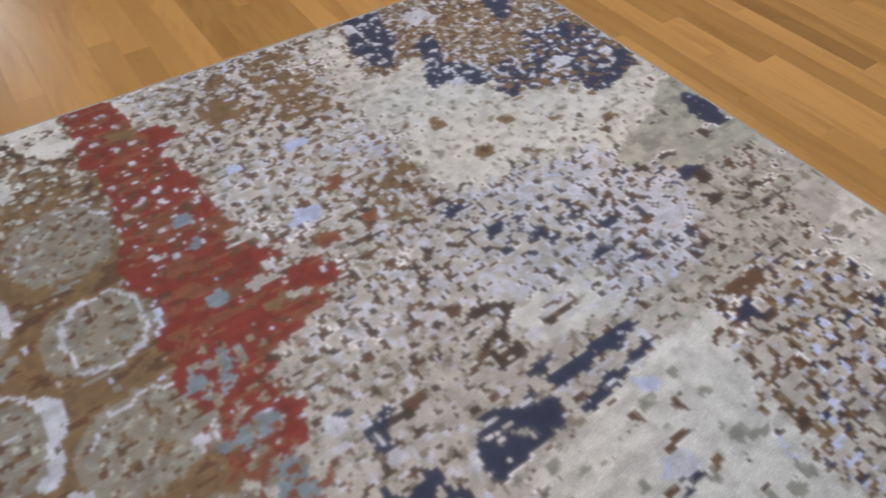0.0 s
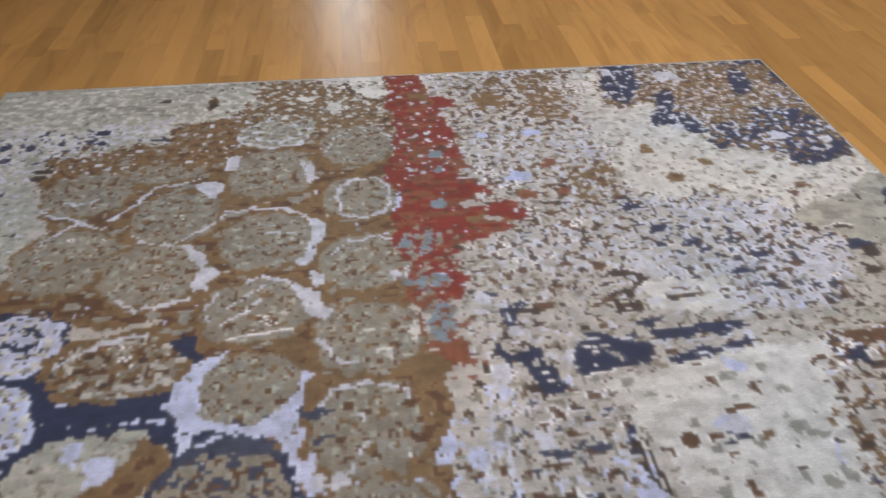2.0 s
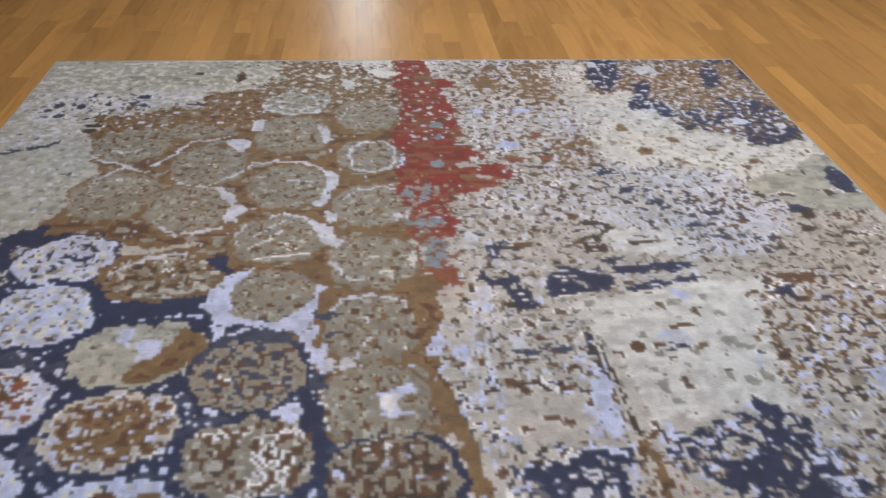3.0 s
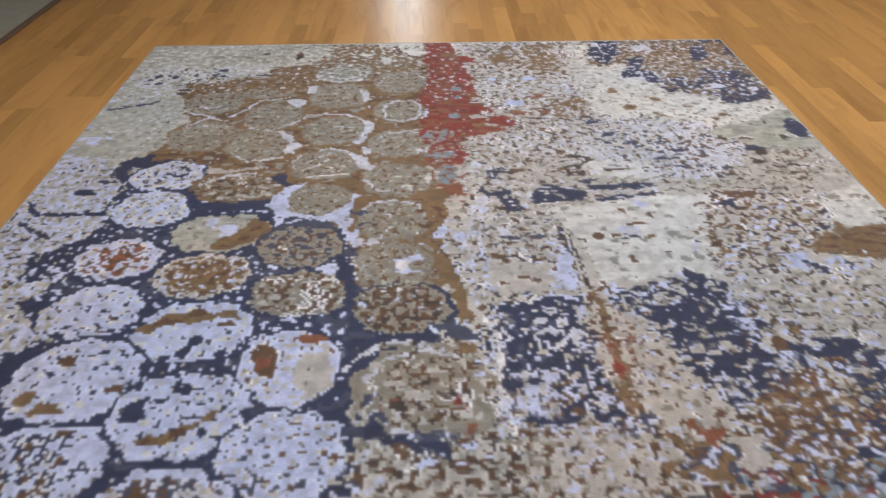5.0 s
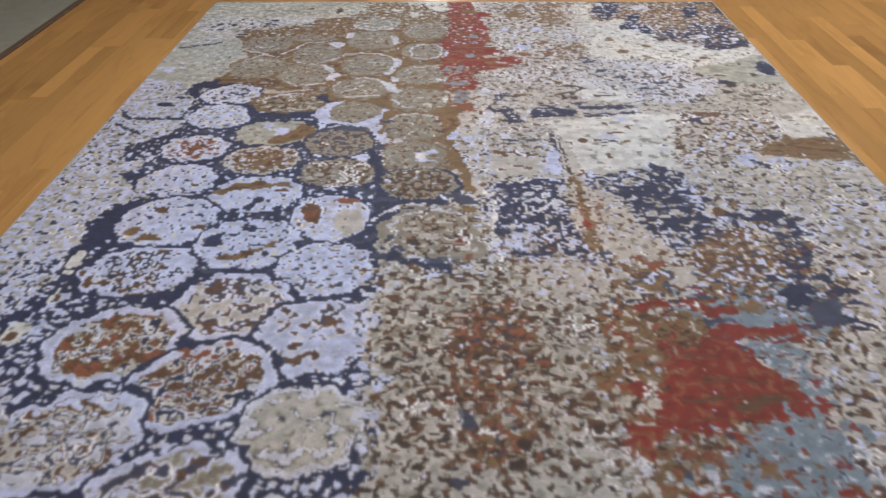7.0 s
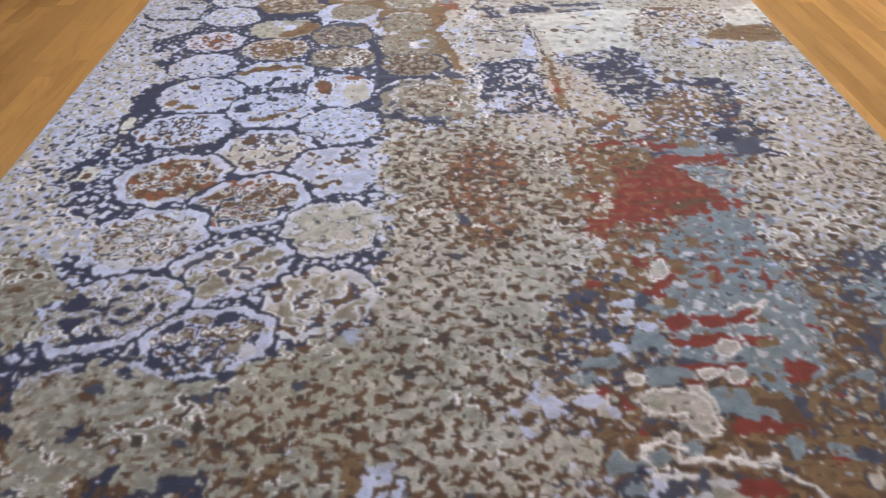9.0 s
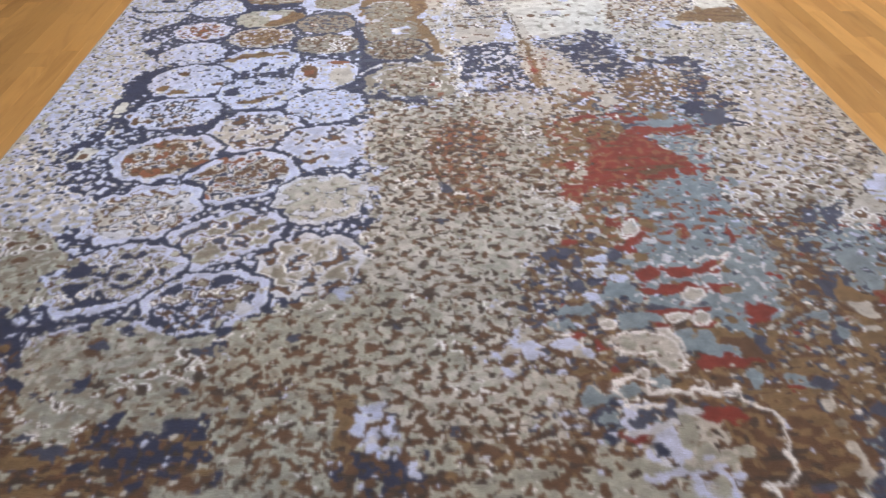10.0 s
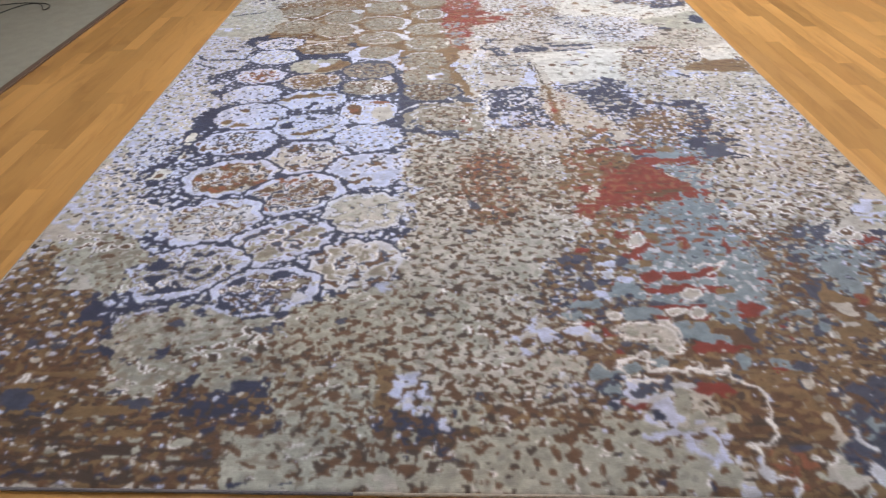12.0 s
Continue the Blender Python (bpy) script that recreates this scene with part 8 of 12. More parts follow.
area(NAVY, 0.008, (-0.865, 1.496), (-0.821, 1.483), (-0.715, 1.473), (-0.645, 1.458), (-0.637, 1.501), (-0.696, 1.505), (-0.733, 1.5), (-0.8, 1.517))
area(NAVY, 0.008, (-0.663, 1.289), (-0.6, 1.296), (-0.604, 1.322), (-0.629, 1.366), (-0.648, 1.335))
stroke(NAVY, 0.024, (-1.062, 1.377), (-0.966, 1.407), (-0.924, 1.437))
stroke(NAVY, 0.013, (-1.07, 1.29), (-1.014, 1.301), (-0.987, 1.282))
stroke(SLATE, 0.02, (-0.633, 1.693), (-0.598, 1.647), (-0.534, 1.616), (-0.44, 1.632), (-0.39, 1.644))
spots(NAVY, (-0.637, 1.577, 0.019, 0.017))
area(OCHRE, 0.008, (-0.35, 1.478), (-0.315, 1.447), (-0.286, 1.466), (-0.301, 1.512), (-0.335, 1.552))
area(OCHRE, 0.008, (-0.103, 1.518), (-0.05, 1.444), (-0.009, 1.465), (-0.03, 1.572), (-0.061, 1.667), (-0.093, 1.65), (-0.083, 1.595))
flecks(BROWN, 0.35, 0.05, 0.02, (-0.103, 1.518), (-0.05, 1.444), (-0.009, 1.465), (-0.061, 1.667), (-0.093, 1.65))
# the far right, once more
area(OCHRE, 0.008, (0.416, 0.178), (0.588, 0.213), (0.54, 0.353), (0.399, 0.364))
flecks(CREAM, 0.2, 0.05, 0.02, (0.416, 0.178), (0.588, 0.213), (0.54, 0.353), (0.399, 0.364))
area(OCHRE, 0.008, (0.369, 0.768), (0.578, 0.758), (0.553, 0.841), (0.37, 0.839))
flecks(PEARL, 0.28, 0.03, 0.02, (0.347, 0.696), (0.608, 0.723), (0.548, 0.855), (0.35, 0.849))
spots(RUST, (0.435, 0.666, 0.038, 0.029))
area(PEARL, 0.008, (0.28, 0.728), (0.385, 0.716), (0.327, 0.791), (0.276, 0.77))
area(PEARL, 0.008, (0.472, 0.581), (0.624, 0.611), (0.565, 0.673), (0.466, 0.643))
spots(SKY, (0.428, 0.468, 0.04, 0.029), (0.255, 0.462, 0.03, 0.022))
area(IVORY, 0.008, (0.718, 0.571), (0.911, 0.501), (0.97, 0.66), (1.094, 0.74), (1.305, 0.762), (1.457, 0.842), (1.293, 0.947), (1.123, 0.98), (0.973, 0.869), (0.795, 0.889), (0.652, 0.821))
flecks(TAUPE, 0.07, 0.05, 0.025, (0.718, 0.571), (0.911, 0.501), (1.094, 0.74), (1.457, 0.842), (1.123, 0.98), (0.795, 0.889))
spots(OCHRE, (0.828, 0.784, 0.035, 0.024), (0.785, 0.613, 0.022, 0.027), (0.936, 0.866, 0.02, 0.023), (1.09, 0.789, 0.017, 0.015), (1.22, 0.874, 0.022, 0.013), (0.958, 0.71, 0.019, 0.016))
spots(BROWN, (0.836, 0.778, 0.019, 0.012), (1.208, 0.879, 0.018, 0.009), (1.171, 0.911, 0.013, 0.014))
area(SAGE, 0.008, (1.117, 0.991), (1.236, 0.947), (1.428, 0.901), (1.363, 1.093), (1.269, 1.159), (1.176, 1.078), (1.117, 1.056))
flecks(MOSS, 0.3, 0.1, 0.02, (1.117, 0.991), (1.428, 0.901), (1.363, 1.093), (1.176, 1.078))
area(PEARL, 0.008, (0.757, 0.981), (0.853, 0.969), (0.831, 1.026), (0.759, 1.021))
area(PEARL, 0.008, (0.93, 0.999), (1.074, 0.967), (1.077, 1.036), (0.928, 1.039))
area(NAVY, 0.008, (0.645, 1.035), (0.684, 1.008), (0.672, 1.071), (0.64, 1.057))
area(NAVY, 0.008, (0.723, 1.056), (0.789, 1.032), (0.786, 1.108), (0.723, 1.128), (0.719, 1.091))
spots(PEARL, (0.742, 1.073, 0.013, 0.012), (0.828, 0.983, 0.014, 0.008))
spots(NAVY, (0.627, 0.92, 0.03, 0.016), (0.635, 1.116, 0.019, 0.009), (0.764, 1.13, 0.016, 0.009))
spots(SLATE, (0.881, 1.142, 0.026, 0.016), (1.212, 1.165, 0.054, 0.014), (1.025, 1.108, 0.022, 0.012), (0.992, 1.247, 0.024, 0.01))
spots(UMBER, (0.568, 1.206, 0.051, 0.013), (0.829, 1.172, 0.019, 0.011), (0.909, 1.215, 0.021, 0.011), (0.681, 1.168, 0.021, 0.01), (0.834, 1.088, 0.017, 0.011), (1.109, 1.19, 0.028, 0.013), (1.128, 1.068, 0.017, 0.011), (1.23, 1.078, 0.026, 0.01), (1.246, 1.193, 0.021, 0.022))
spots(BROWN, (0.994, 1.117, 0.022, 0.019), (1.045, 1.241, 0.021, 0.011), (0.452, 1.167, 0.023, 0.011), (0.402, 1.172, 0.019, 0.01))
# the red column
area(RED, 0.008, (-0.077, 0.005), (0.059, 0.009), (0.072, 0.181), (0.17, 0.216), (0.159, 0.266), (0.088, 0.288), (0.139, 0.424), (0.142, 0.576), (0.114, 0.72), (0.227, 0.735), (0.244, 0.794), (0.155, 0.814), (0.167, 0.872), (0.261, 0.845), (0.315, 0.924), (0.234, 0.979), (0.144, 1.015), (0.071, 1.037), (0.047, 1.123), (0.086, 1.176), (0.065, 1.233), (0.038, 1.261), (-0.012, 1.225), (-0.067, 1.259), (-0.085, 1.206), (-0.06, 1.178), (-0.082, 1.063), (-0.117, 0.987), (-0.072, 0.941), (-0.092, 0.859), (-0.065, 0.777), (-0.119, 0.711), (-0.124, 0.622), (-0.074, 0.588), (-0.061, 0.314), (-0.112, 0.248), (-0.073, 0.166))
flecks(RUST, 0.26, 0.12, 0.014, (-0.077, 0.005), (0.059, 0.009), (0.142, 0.576), (0.244, 0.794), (0.315, 0.924), (0.144, 1.015), (0.047, 1.123), (-0.06, 1.178), (-0.101, 0.713), (-0.061, 0.314))
flecks(PEARL, 0.06, 0.03, 0.018, (-0.081, 0.076), (0.056, 0.042), (0.139, 0.424), (0.121, 0.673), (-0.085, 0.745), (-0.061, 0.314))
flecks(BROWN, 0.08, 0.05, 0.016, (-0.077, 0.005), (0.059, 0.009), (0.142, 0.576), (0.246, 0.922), (0.047, 1.123), (-0.082, 1.063))
spots(OCHRE, (0.05, 0.178, 0.039, 0.026), (0.15, 0.925, 0.034, 0.013))
spots(CREAM, (0.134, 0.86, 0.035, 0.014), (0.192, 0.93, 0.025, 0.011), (-0.044, 0.487, 0.016, 0.014), (-0.014, 0.659, 0.011, 0.01))
spots(STEEL, (-0.029, 1.016, 0.048, 0.044), (0.014, 0.996, 0.024, 0.025), (-0.03, 1.181, 0.045, 0.025), (0.039, 0.845, 0.023, 0.019), (0.063, 0.585, 0.023, 0.023), (0.06, 0.667, 0.015, 0.016), (-0.048, 1.043, 0.021, 0.026))
area(STEEL, 0.008, (-0.026, 1.264), (0.015, 1.248), (0.042, 1.295), (0.015, 1.385), (-0.03, 1.387), (-0.041, 1.331))
flecks(RUST, 0.3, 0.05, 0.02, (-0.086, 1.217), (-0.012, 1.225), (0.054, 1.386), (0.048, 1.471), (-0, 1.482), (-0.078, 1.297))
spots(RUST, (0.027, 1.427, 0.02, 0.034), (-0.052, 1.251, 0.018, 0.016))
area(OCHRE, 0.008, (-0.13, 1.435), (-0.046, 1.41), (0.004, 1.45), (-0.016, 1.497), (-0.082, 1.505))
# bars and spots beside it
area(NAVY, 0.008, (0.298, 1.434), (0.356, 1.422), (0.343, 1.401), (0.385, 1.385), (0.404, 1.415), (0.442, 1.432), (0.47, 1.442), (0.442, 1.472), (0.477, 1.493), (0.518, 1.505), (0.43, 1.507), (0.345, 1.514), (0.289, 1.516))
area(NAVY, 0.008, (0.508, 1.412), (0.585, 1.404), (0.681, 1.39), (0.754, 1.396), (0.762, 1.417), (0.707, 1.432), (0.575, 1.427), (0.514, 1.434))
area(NAVY, 0.008, (0.478, 1.371), (0.544, 1.355), (0.568, 1.377), (0.499, 1.396))
stroke(NAVY, 0.013, (0.544, 1.485), (0.641, 1.479), (0.73, 1.476), (0.754, 1.463))
area(NAVY, 0.008, (0.135, 1.334), (0.155, 1.303), (0.201, 1.296), (0.203, 1.328), (0.165, 1.363), (0.138, 1.356))
area(NAVY, 0.008, (0.114, 1.399), (0.134, 1.412), (0.149, 1.457), (0.134, 1.482), (0.113, 1.463))
area(NAVY, 0.008, (0.191, 1.44), (0.224, 1.42), (0.225, 1.474), (0.248, 1.493), (0.253, 1.56), (0.199, 1.554), (0.189, 1.513))
spots(WHITE, (0.363, 1.457, 0.015, 0.004), (0.352, 1.49, 0.016, 0.004), (0.227, 1.525, 0.01, 0.009), (0.219, 1.5, 0.009, 0.006), (0.339, 1.44, 0.006, 0.004))
area(PEARL, 0.008, (0.099, 1.48), (0.14, 1.489), (0.122, 1.543), (0.087, 1.558))
spots(PEARL, (0.107, 1.254, 0.024, 0.014), (0.151, 1.283, 0.015, 0.01), (0.166, 1.324, 0.009, 0.013))
spots(BROWN, (0.268, 1.298, 0.023, 0.012), (0.291, 1.63, 0.012, 0.015), (0.683, 1.598, 0.013, 0.016), (0.6, 1.568, 0.013, 0.009), (0.582, 1.522, 0.011, 0.007), (0.323, 1.23, 0.02, 0.01), (0.436, 1.294, 0.022, 0.008), (0.318, 1.581, 0.019, 0.007), (0.146, 1.614, 0.016, 0.008), (0.568, 1.751, 0.012, 0.008))
spots(UMBER, (0.236, 1.308, 0.017, 0.01), (0.61, 1.302, 0.015, 0.012), (0.667, 1.298, 0.03, 0.008), (0.459, 1.316, 0.01, 0.023), (0.474, 1.338, 0.019, 0.009), (0.18, 1.55, 0.012, 0.009), (0.37, 1.715, 0.012, 0.015))
area(PEARL, 0.008, (0.555, 1.684), (0.609, 1.666), (0.644, 1.677), (0.617, 1.709), (0.562, 1.711))
stroke(NAVY, 0.013, (0.544, 1.701), (0.559, 1.731), (0.614, 1.716))
spots(BROWN, (0.632, 1.652, 0.028, 0.006), (0.601, 1.654, 0.013, 0.006), (0.477, 1.714, 0.018, 0.012), (0.425, 1.735, 0.012, 0.01))
spots(MOSS, (0.442, 1.587, 0.014, 0.007), (0.406, 1.543, 0.012, 0.008), (0.509, 1.669, 0.011, 0.01), (0.595, 1.774, 0.009, 0.007), (0.686, 1.813, 0.009, 0.014), (0.508, 1.786, 0.012, 0.008), (0.648, 1.72, 0.021, 0.009), (0.723, 1.678, 0.009, 0.006), (0.736, 1.834, 0.017, 0.017), (0.395, 1.467, 0.011, 0.007), (0.633, 1.616, 0.01, 0.006), (0.783, 1.735, 0.018, 0.008))
spots(OCHRE, (0.662, 1.718, 0.014, 0.006), (0.9, 1.592, 0.029, 0.011))
stroke(BROWN, 0.011, (0.867, 1.547), (0.897, 1.531), (0.907, 1.551), (0.876, 1.568), (0.866, 1.553))
area(NAVY, 0.008, (0.937, 1.522), (0.999, 1.522), (1.007, 1.561), (0.961, 1.559))
spots(BROWN, (1.03, 1.475, 0.047, 0.008), (0.915, 1.608, 0.033, 0.006), (0.954, 1.636, 0.026, 0.009))
area(PEARL, 0.008, (0.15, 1.652), (0.188, 1.654), (0.185, 1.694), (0.159, 1.693))
spots(SLATE, (0.198, 1.72, 0.03, 0.011), (0.293, 1.707, 0.024, 0.014), (0.169, 1.679, 0.008, 0.012), (0.365, 1.728, 0.011, 0.008))
area(TAUPE, 0.008, (0.09, 1.588), (0.113, 1.558), (0.094, 1.697), (0.067, 1.736))
stroke(UMBER, 0.013, (0.365, 1.728), (0.375, 1.783), (0.382, 1.82))
# navy blocks on either side of the rust bar
grain(CREAM, ((LILAC, 0.3), (NAVY, 0.26), (BROWN, 0.12),), (0.066, 2.037), (0.13, 2.032), (0.106, 2.45), (0.046, 2.432), (0.074, 2.273))
area(NAVY, 0.008, (0.125, 2.05), (0.343, 2.032), (0.347, 2.088), (0.319, 2.207), (0.319, 2.273), (0.287, 2.315), (0.22, 2.298), (0.162, 2.347), (0.117, 2.335), (0.113, 2.207))
spots(PEARL, (0.271, 2.053, 0.021, 0.008), (0.309, 2.088, 0.012, 0.009), (0.352, 2.075, 0.01, 0.02), (0.178, 2.037, 0.014, 0.008))
stroke(LILAC, 0.012, (0.221, 2.156), (0.246, 2.127), (0.296, 2.125), (0.31, 2.161), (0.288, 2.191), (0.245, 2.209), (0.224, 2.184))
spots(LILAC, (0.203, 2.236, 0.011, 0.011), (0.136, 2.149, 0.008, 0.007), (0.175, 2.184, 0.007, 0.007), (0.154, 2.251, 0.007, 0.007), (0.28, 2.251, 0.009, 0.008), (0.206, 2.113, 0.01, 0.007))
grain(LILAC, ((BROWN, 0.16), (SLATE, 0.12), (CREAM, 0.08), (NAVY, 0.36),), (0.106, 2.339), (0.219, 2.302), (0.31, 2.319), (0.38, 2.355), (0.424, 2.393), (0.411, 2.458), (0.287, 2.471), (0.146, 2.457))
area(NAVY, 0.008, (0.208, 2.409), (0.301, 2.378), (0.385, 2.405), (0.396, 2.442), (0.289, 2.462), (0.205, 2.444))
stroke(LILAC, 0.013, (0.254, 2.375), (0.315, 2.386), (0.397, 2.357))
thread(WHITE, 0.006, (0.11, 2.088), (0.116, 2.156), (0.101, 2.207), (0.113, 2.273), (0.097, 2.335), (0.1, 2.394))
grain(CREAM, ((TAUPE, 0.12), (BROWN, 0.1), (LILAC, 0.08),), (0.497, 2.037), (0.546, 2.16), (0.636, 2.217), (0.597, 2.272), (0.598, 2.354), (0.472, 2.412), (0.447, 2.355), (0.451, 2.184))
area(OCHRE, 0.008, (0.4, 2.05), (0.449, 2.063), (0.451, 2.184), (0.44, 2.314), (0.438, 2.405), (0.414, 2.409), (0.394, 2.272), (0.395, 2.161))
flecks(RUST, 0.6, 0.03, 0.08, (0.407, 2.088), (0.448, 2.068), (0.451, 2.184), (0.44, 2.355), (0.417, 2.355), (0.402, 2.229))
flecks(BROWN, 0.3, 0.03, 0.03, (0.4, 2.05), (0.449, 2.063), (0.438, 2.405), (0.414, 2.409))
grain(LILAC, ((CREAM, 0.14), (BROWN, 0.14), (NAVY, 0.5),), (0.456, 2.029), (0.623, 1.983), (0.78, 1.928), (0.782, 2.036), (0.824, 2.112), (0.865, 2.183), (0.878, 2.271), (0.801, 2.354), (0.665, 2.354), (0.602, 2.283), (0.654, 2.211), (0.546, 2.16), (0.495, 2.088))
area(NAVY, 0.008, (0.54, 2.078), (0.678, 2.036), (0.681, 2.1), (0.573, 2.117))
area(NAVY, 0.008, (0.785, 2.272), (0.842, 2.284), (0.828, 2.346), (0.777, 2.336))
area(NAVY, 0.008, (0.892, 2.197), (0.97, 2.201), (0.951, 2.271), (0.895, 2.269))
area(NAVY, 0.008, (1.028, 2.196), (1.105, 2.171), (1.105, 2.227), (1.048, 2.273), (1.011, 2.252))
stroke(NAVY, 0.018, (1.107, 2.249), (1.071, 2.353), (1.081, 2.433))
spots(NAVY, (0.763, 1.983, 0.026, 0.019), (0.614, 2.148, 0.025, 0.012), (0.698, 2.25, 0.031, 0.013), (0.623, 2.293, 0.023, 0.009), (0.799, 2.087, 0.025, 0.011), (0.8, 2.183, 0.019, 0.014))
grain(OCHRE, ((RUST, 0.14), (LILAC, 0.1), (NAVY, 0.14), (BROWN, 0.3),), (0.792, 2.377), (0.939, 2.275), (0.923, 2.448), (0.814, 2.571), (0.702, 2.505))
stroke(CREAM, 0.016, (0.943, 2.245), (0.967, 2.317), (0.988, 2.377))
stroke(LILAC, 0.011, (0.929, 2.254), (0.929, 2.333), (0.939, 2.373))
area(RUST, 0.008, (0.586, 2.47), (0.63, 2.491), (0.605, 2.537), (0.574, 2.522))
area(SLATE, 0.008, (0.458, 2.532), (0.638, 2.539), (0.606, 2.587), (0.476, 2.572))
flecks(OCHRE, 0.4, 0.08, 0.02, (0.445, 2.467), (0.587, 2.467), (0.637, 2.615), (0.429, 2.6))
stroke(RED, 0.02, (0.642, 2.639), (0.683, 2.668), (0.753, 2.691))
stroke(RED, 0.015, (0.69, 2.576), (0.688, 2.618))
area(RED, 0.008, (0.504, 2.663), (0.563, 2.639), (0.61, 2.663), (0.543, 2.706), (0.508, 2.697))
area(RED, 0.008, (0.424, 2.678), (0.463, 2.683), (0.435, 2.747), (0.411, 2.733))
stroke(RED, 0.013, (0.743, 2.677), (0.814, 2.662), (0.895, 2.632))
spots(OCHRE, (0.825, 2.666, 0.041, 0.017), (0.563, 2.682, 0.019, 0.01))
spots(SLATE, (0.418, 2.649, 0.032, 0.013), (0.697, 2.63, 0.026, 0.011), (0.697, 2.73, 0.043, 0.012), (1.067, 2.448, 0.029, 0.016))
# the broad oval at the corner of the field
area(TAUPE, 0.008, (-0.118, 2.278), (0.004, 2.256), (0.074, 2.319), (0.069, 2.45), (0.002, 2.468), (-0.096, 2.436), (-0.124, 2.376))
area(TAUPE, 0.008, (-0.293, 2.278), (-0.188, 2.221), (-0.145, 2.274), (-0.227, 2.32), (-0.236, 2.38), (-0.277, 2.36))
spots(CREAM, (-0.057, 2.356, 0.03, 0.024), (0.003, 2.395, 0.025, 0.019), (-0.218, 2.252, 0.024, 0.013), (-0.159, 2.414, 0.022, 0.013))
spots(SLATE, (-0.238, 2.356, 0.015, 0.024), (-0.204, 2.405, 0.022, 0.015), (-0.264, 2.451, 0.022, 0.013), (-0.167, 2.295, 0.012, 0.017), (-0.083, 2.469, 0.057, 0.012))
spots(RED, (-0.11, 2.32, 0.011, 0.035), (-0.003, 2.356, 0.014, 0.028))
spots(RUST, (-0.144, 2.368, 0.03, 0.024), (-0.043, 2.299, 0.019, 0.015), (0.024, 2.45, 0.019, 0.013))
spots(PEARL, (-0.192, 2.336, 0.012, 0.018), (-0.221, 2.376, 0.01, 0.016), (-0.109, 2.346, 0.006, 0.014), (-0.156, 2.451, 0.017, 0.009))
stroke(PEARL, 0.013, (-0.299, 2.257), (-0.24, 2.187), (-0.16, 2.166), (-0.061, 2.185), (-0.009, 2.23))
# blooms of the lower field, each with an unbroken pale rim
area(NAVY, 0.01, (-1.2, 2.62), (-0.8, 2.56), (-0.52, 2.6), (-0.26, 2.8), (-0.22, 3.0), (-0.2, 3.26), (-0.42, 3.56), (-0.62, 3.66), (-0.98, 3.62), (-1.2, 3.66), (-1.16, 3.3), (-1.2, 3.05), (-1.12, 2.86))
flecks(LILAC, 0.26, 0.026, 0.02, (-1.2, 2.62), (-0.26, 2.8), (-0.2, 3.3), (-0.5, 3.62), (-1.1, 3.66), (-1.2, 3.0))
flecks(PEARL, 0.12, 0.026, 0.02, (-1.2, 2.62), (-0.26, 2.8), (-0.2, 3.3), (-0.5, 3.62), (-1.1, 3.66), (-1.2, 3.0))
bloom(-0.997, 2.53, 0.165, 0.112, 5, LILAC, (LILAC, 0.36), (NAVY, 0.34), (PEARL, 0.16), (BROWN, 0.14))
bloom(-0.67, 2.678, 0.163, 0.134, 0, LILAC, (CREAM, 0.3), (PEARL, 0.22), (SLATE, 0.22), (BROWN, 0.2), (LILAC, 0.06))
bloom(-0.407, 2.797, 0.158, 0.136, 5, LILAC, (SKY, 0.36), (LILAC, 0.24), (PEARL, 0.16), (SLATE, 0.12), (BROWN, 0.12))
bloom(-0.948, 2.835, 0.180, 0.132, 8, LILAC, (RUST, 0.12), (BROWN, 0.28), (OCHRE, 0.14), (CREAM, 0.2), (NAVY, 0.16), (PEARL, 0.1))
bloom(-0.665, 2.966, 0.181, 0.134, 18, LILAC, (BROWN, 0.3), (CREAM, 0.2), (NAVY, 0.28), (PEARL, 0.14), (RUST, 0.08))
bloom(-0.384, 3.094, 0.148, 0.128, 8, PEARL, (CREAM, 0.34), (SAGE, 0.22), (TAUPE, 0.2), (SLATE, 0.1), (PEARL, 0.14))
bloom(-0.94, 3.137, 0.180, 0.138, 14, LILAC, (PEARL, 0.24), (SLATE, 0.2), (CREAM, 0.26), (BROWN, 0.2), (LILAC, 0.1))
bloom(-0.655, 3.268, 0.176, 0.113, 20, LILAC, (TAUPE, 0.26), (SAGE, 0.2), (LILAC, 0.2), (BROWN, 0.16), (SLATE, 0.18))
bloom(-0.39, 3.4, 0.15, 0.122, 10, PEARL, (TAUPE, 0.24), (CREAM, 0.26), (PEARL, 0.16), (SLATE, 0.16), (BROWN, 0.18))
bloom(-0.939, 3.425, 0.185, 0.125, 20, LILAC, (NAVY, 0.36), (TAUPE, 0.2), (LILAC, 0.24), (BROWN, 0.1), (SAGE, 0.1))
bloom(-0.66, 3.535, 0.163, 0.113, 14, LILAC, (NAVY, 0.34), (LILAC, 0.2), (BROWN, 0.2), (UMBER, 0.1), (TAUPE, 0.16))
grain(LILAC, ((NAVY, 0.34), (CREAM, 0.2), (PEARL, 0.14),), (-0.293, 2.592), (-0.192, 2.662), (-0.129, 2.878), (-0.137, 3.157), (-0.197, 3.223), (-0.256, 3.061), (-0.251, 2.904), (-0.318, 2.756))
stroke(NAVY, 0.024, (-0.268, 2.917), (-0.213, 2.945), (-0.135, 2.946))
stroke(NAVY, 0.018, (-0.196, 2.946), (-0.201, 3.011))
stroke(NAVY, 0.015, (-0.139, 2.819), (-0.058, 2.827))
spots(SKY, (-0.281, 3.523, 0.024, 0.021))
spots(PEARL, (-0.551, 3.563, 0.027, 0.021))
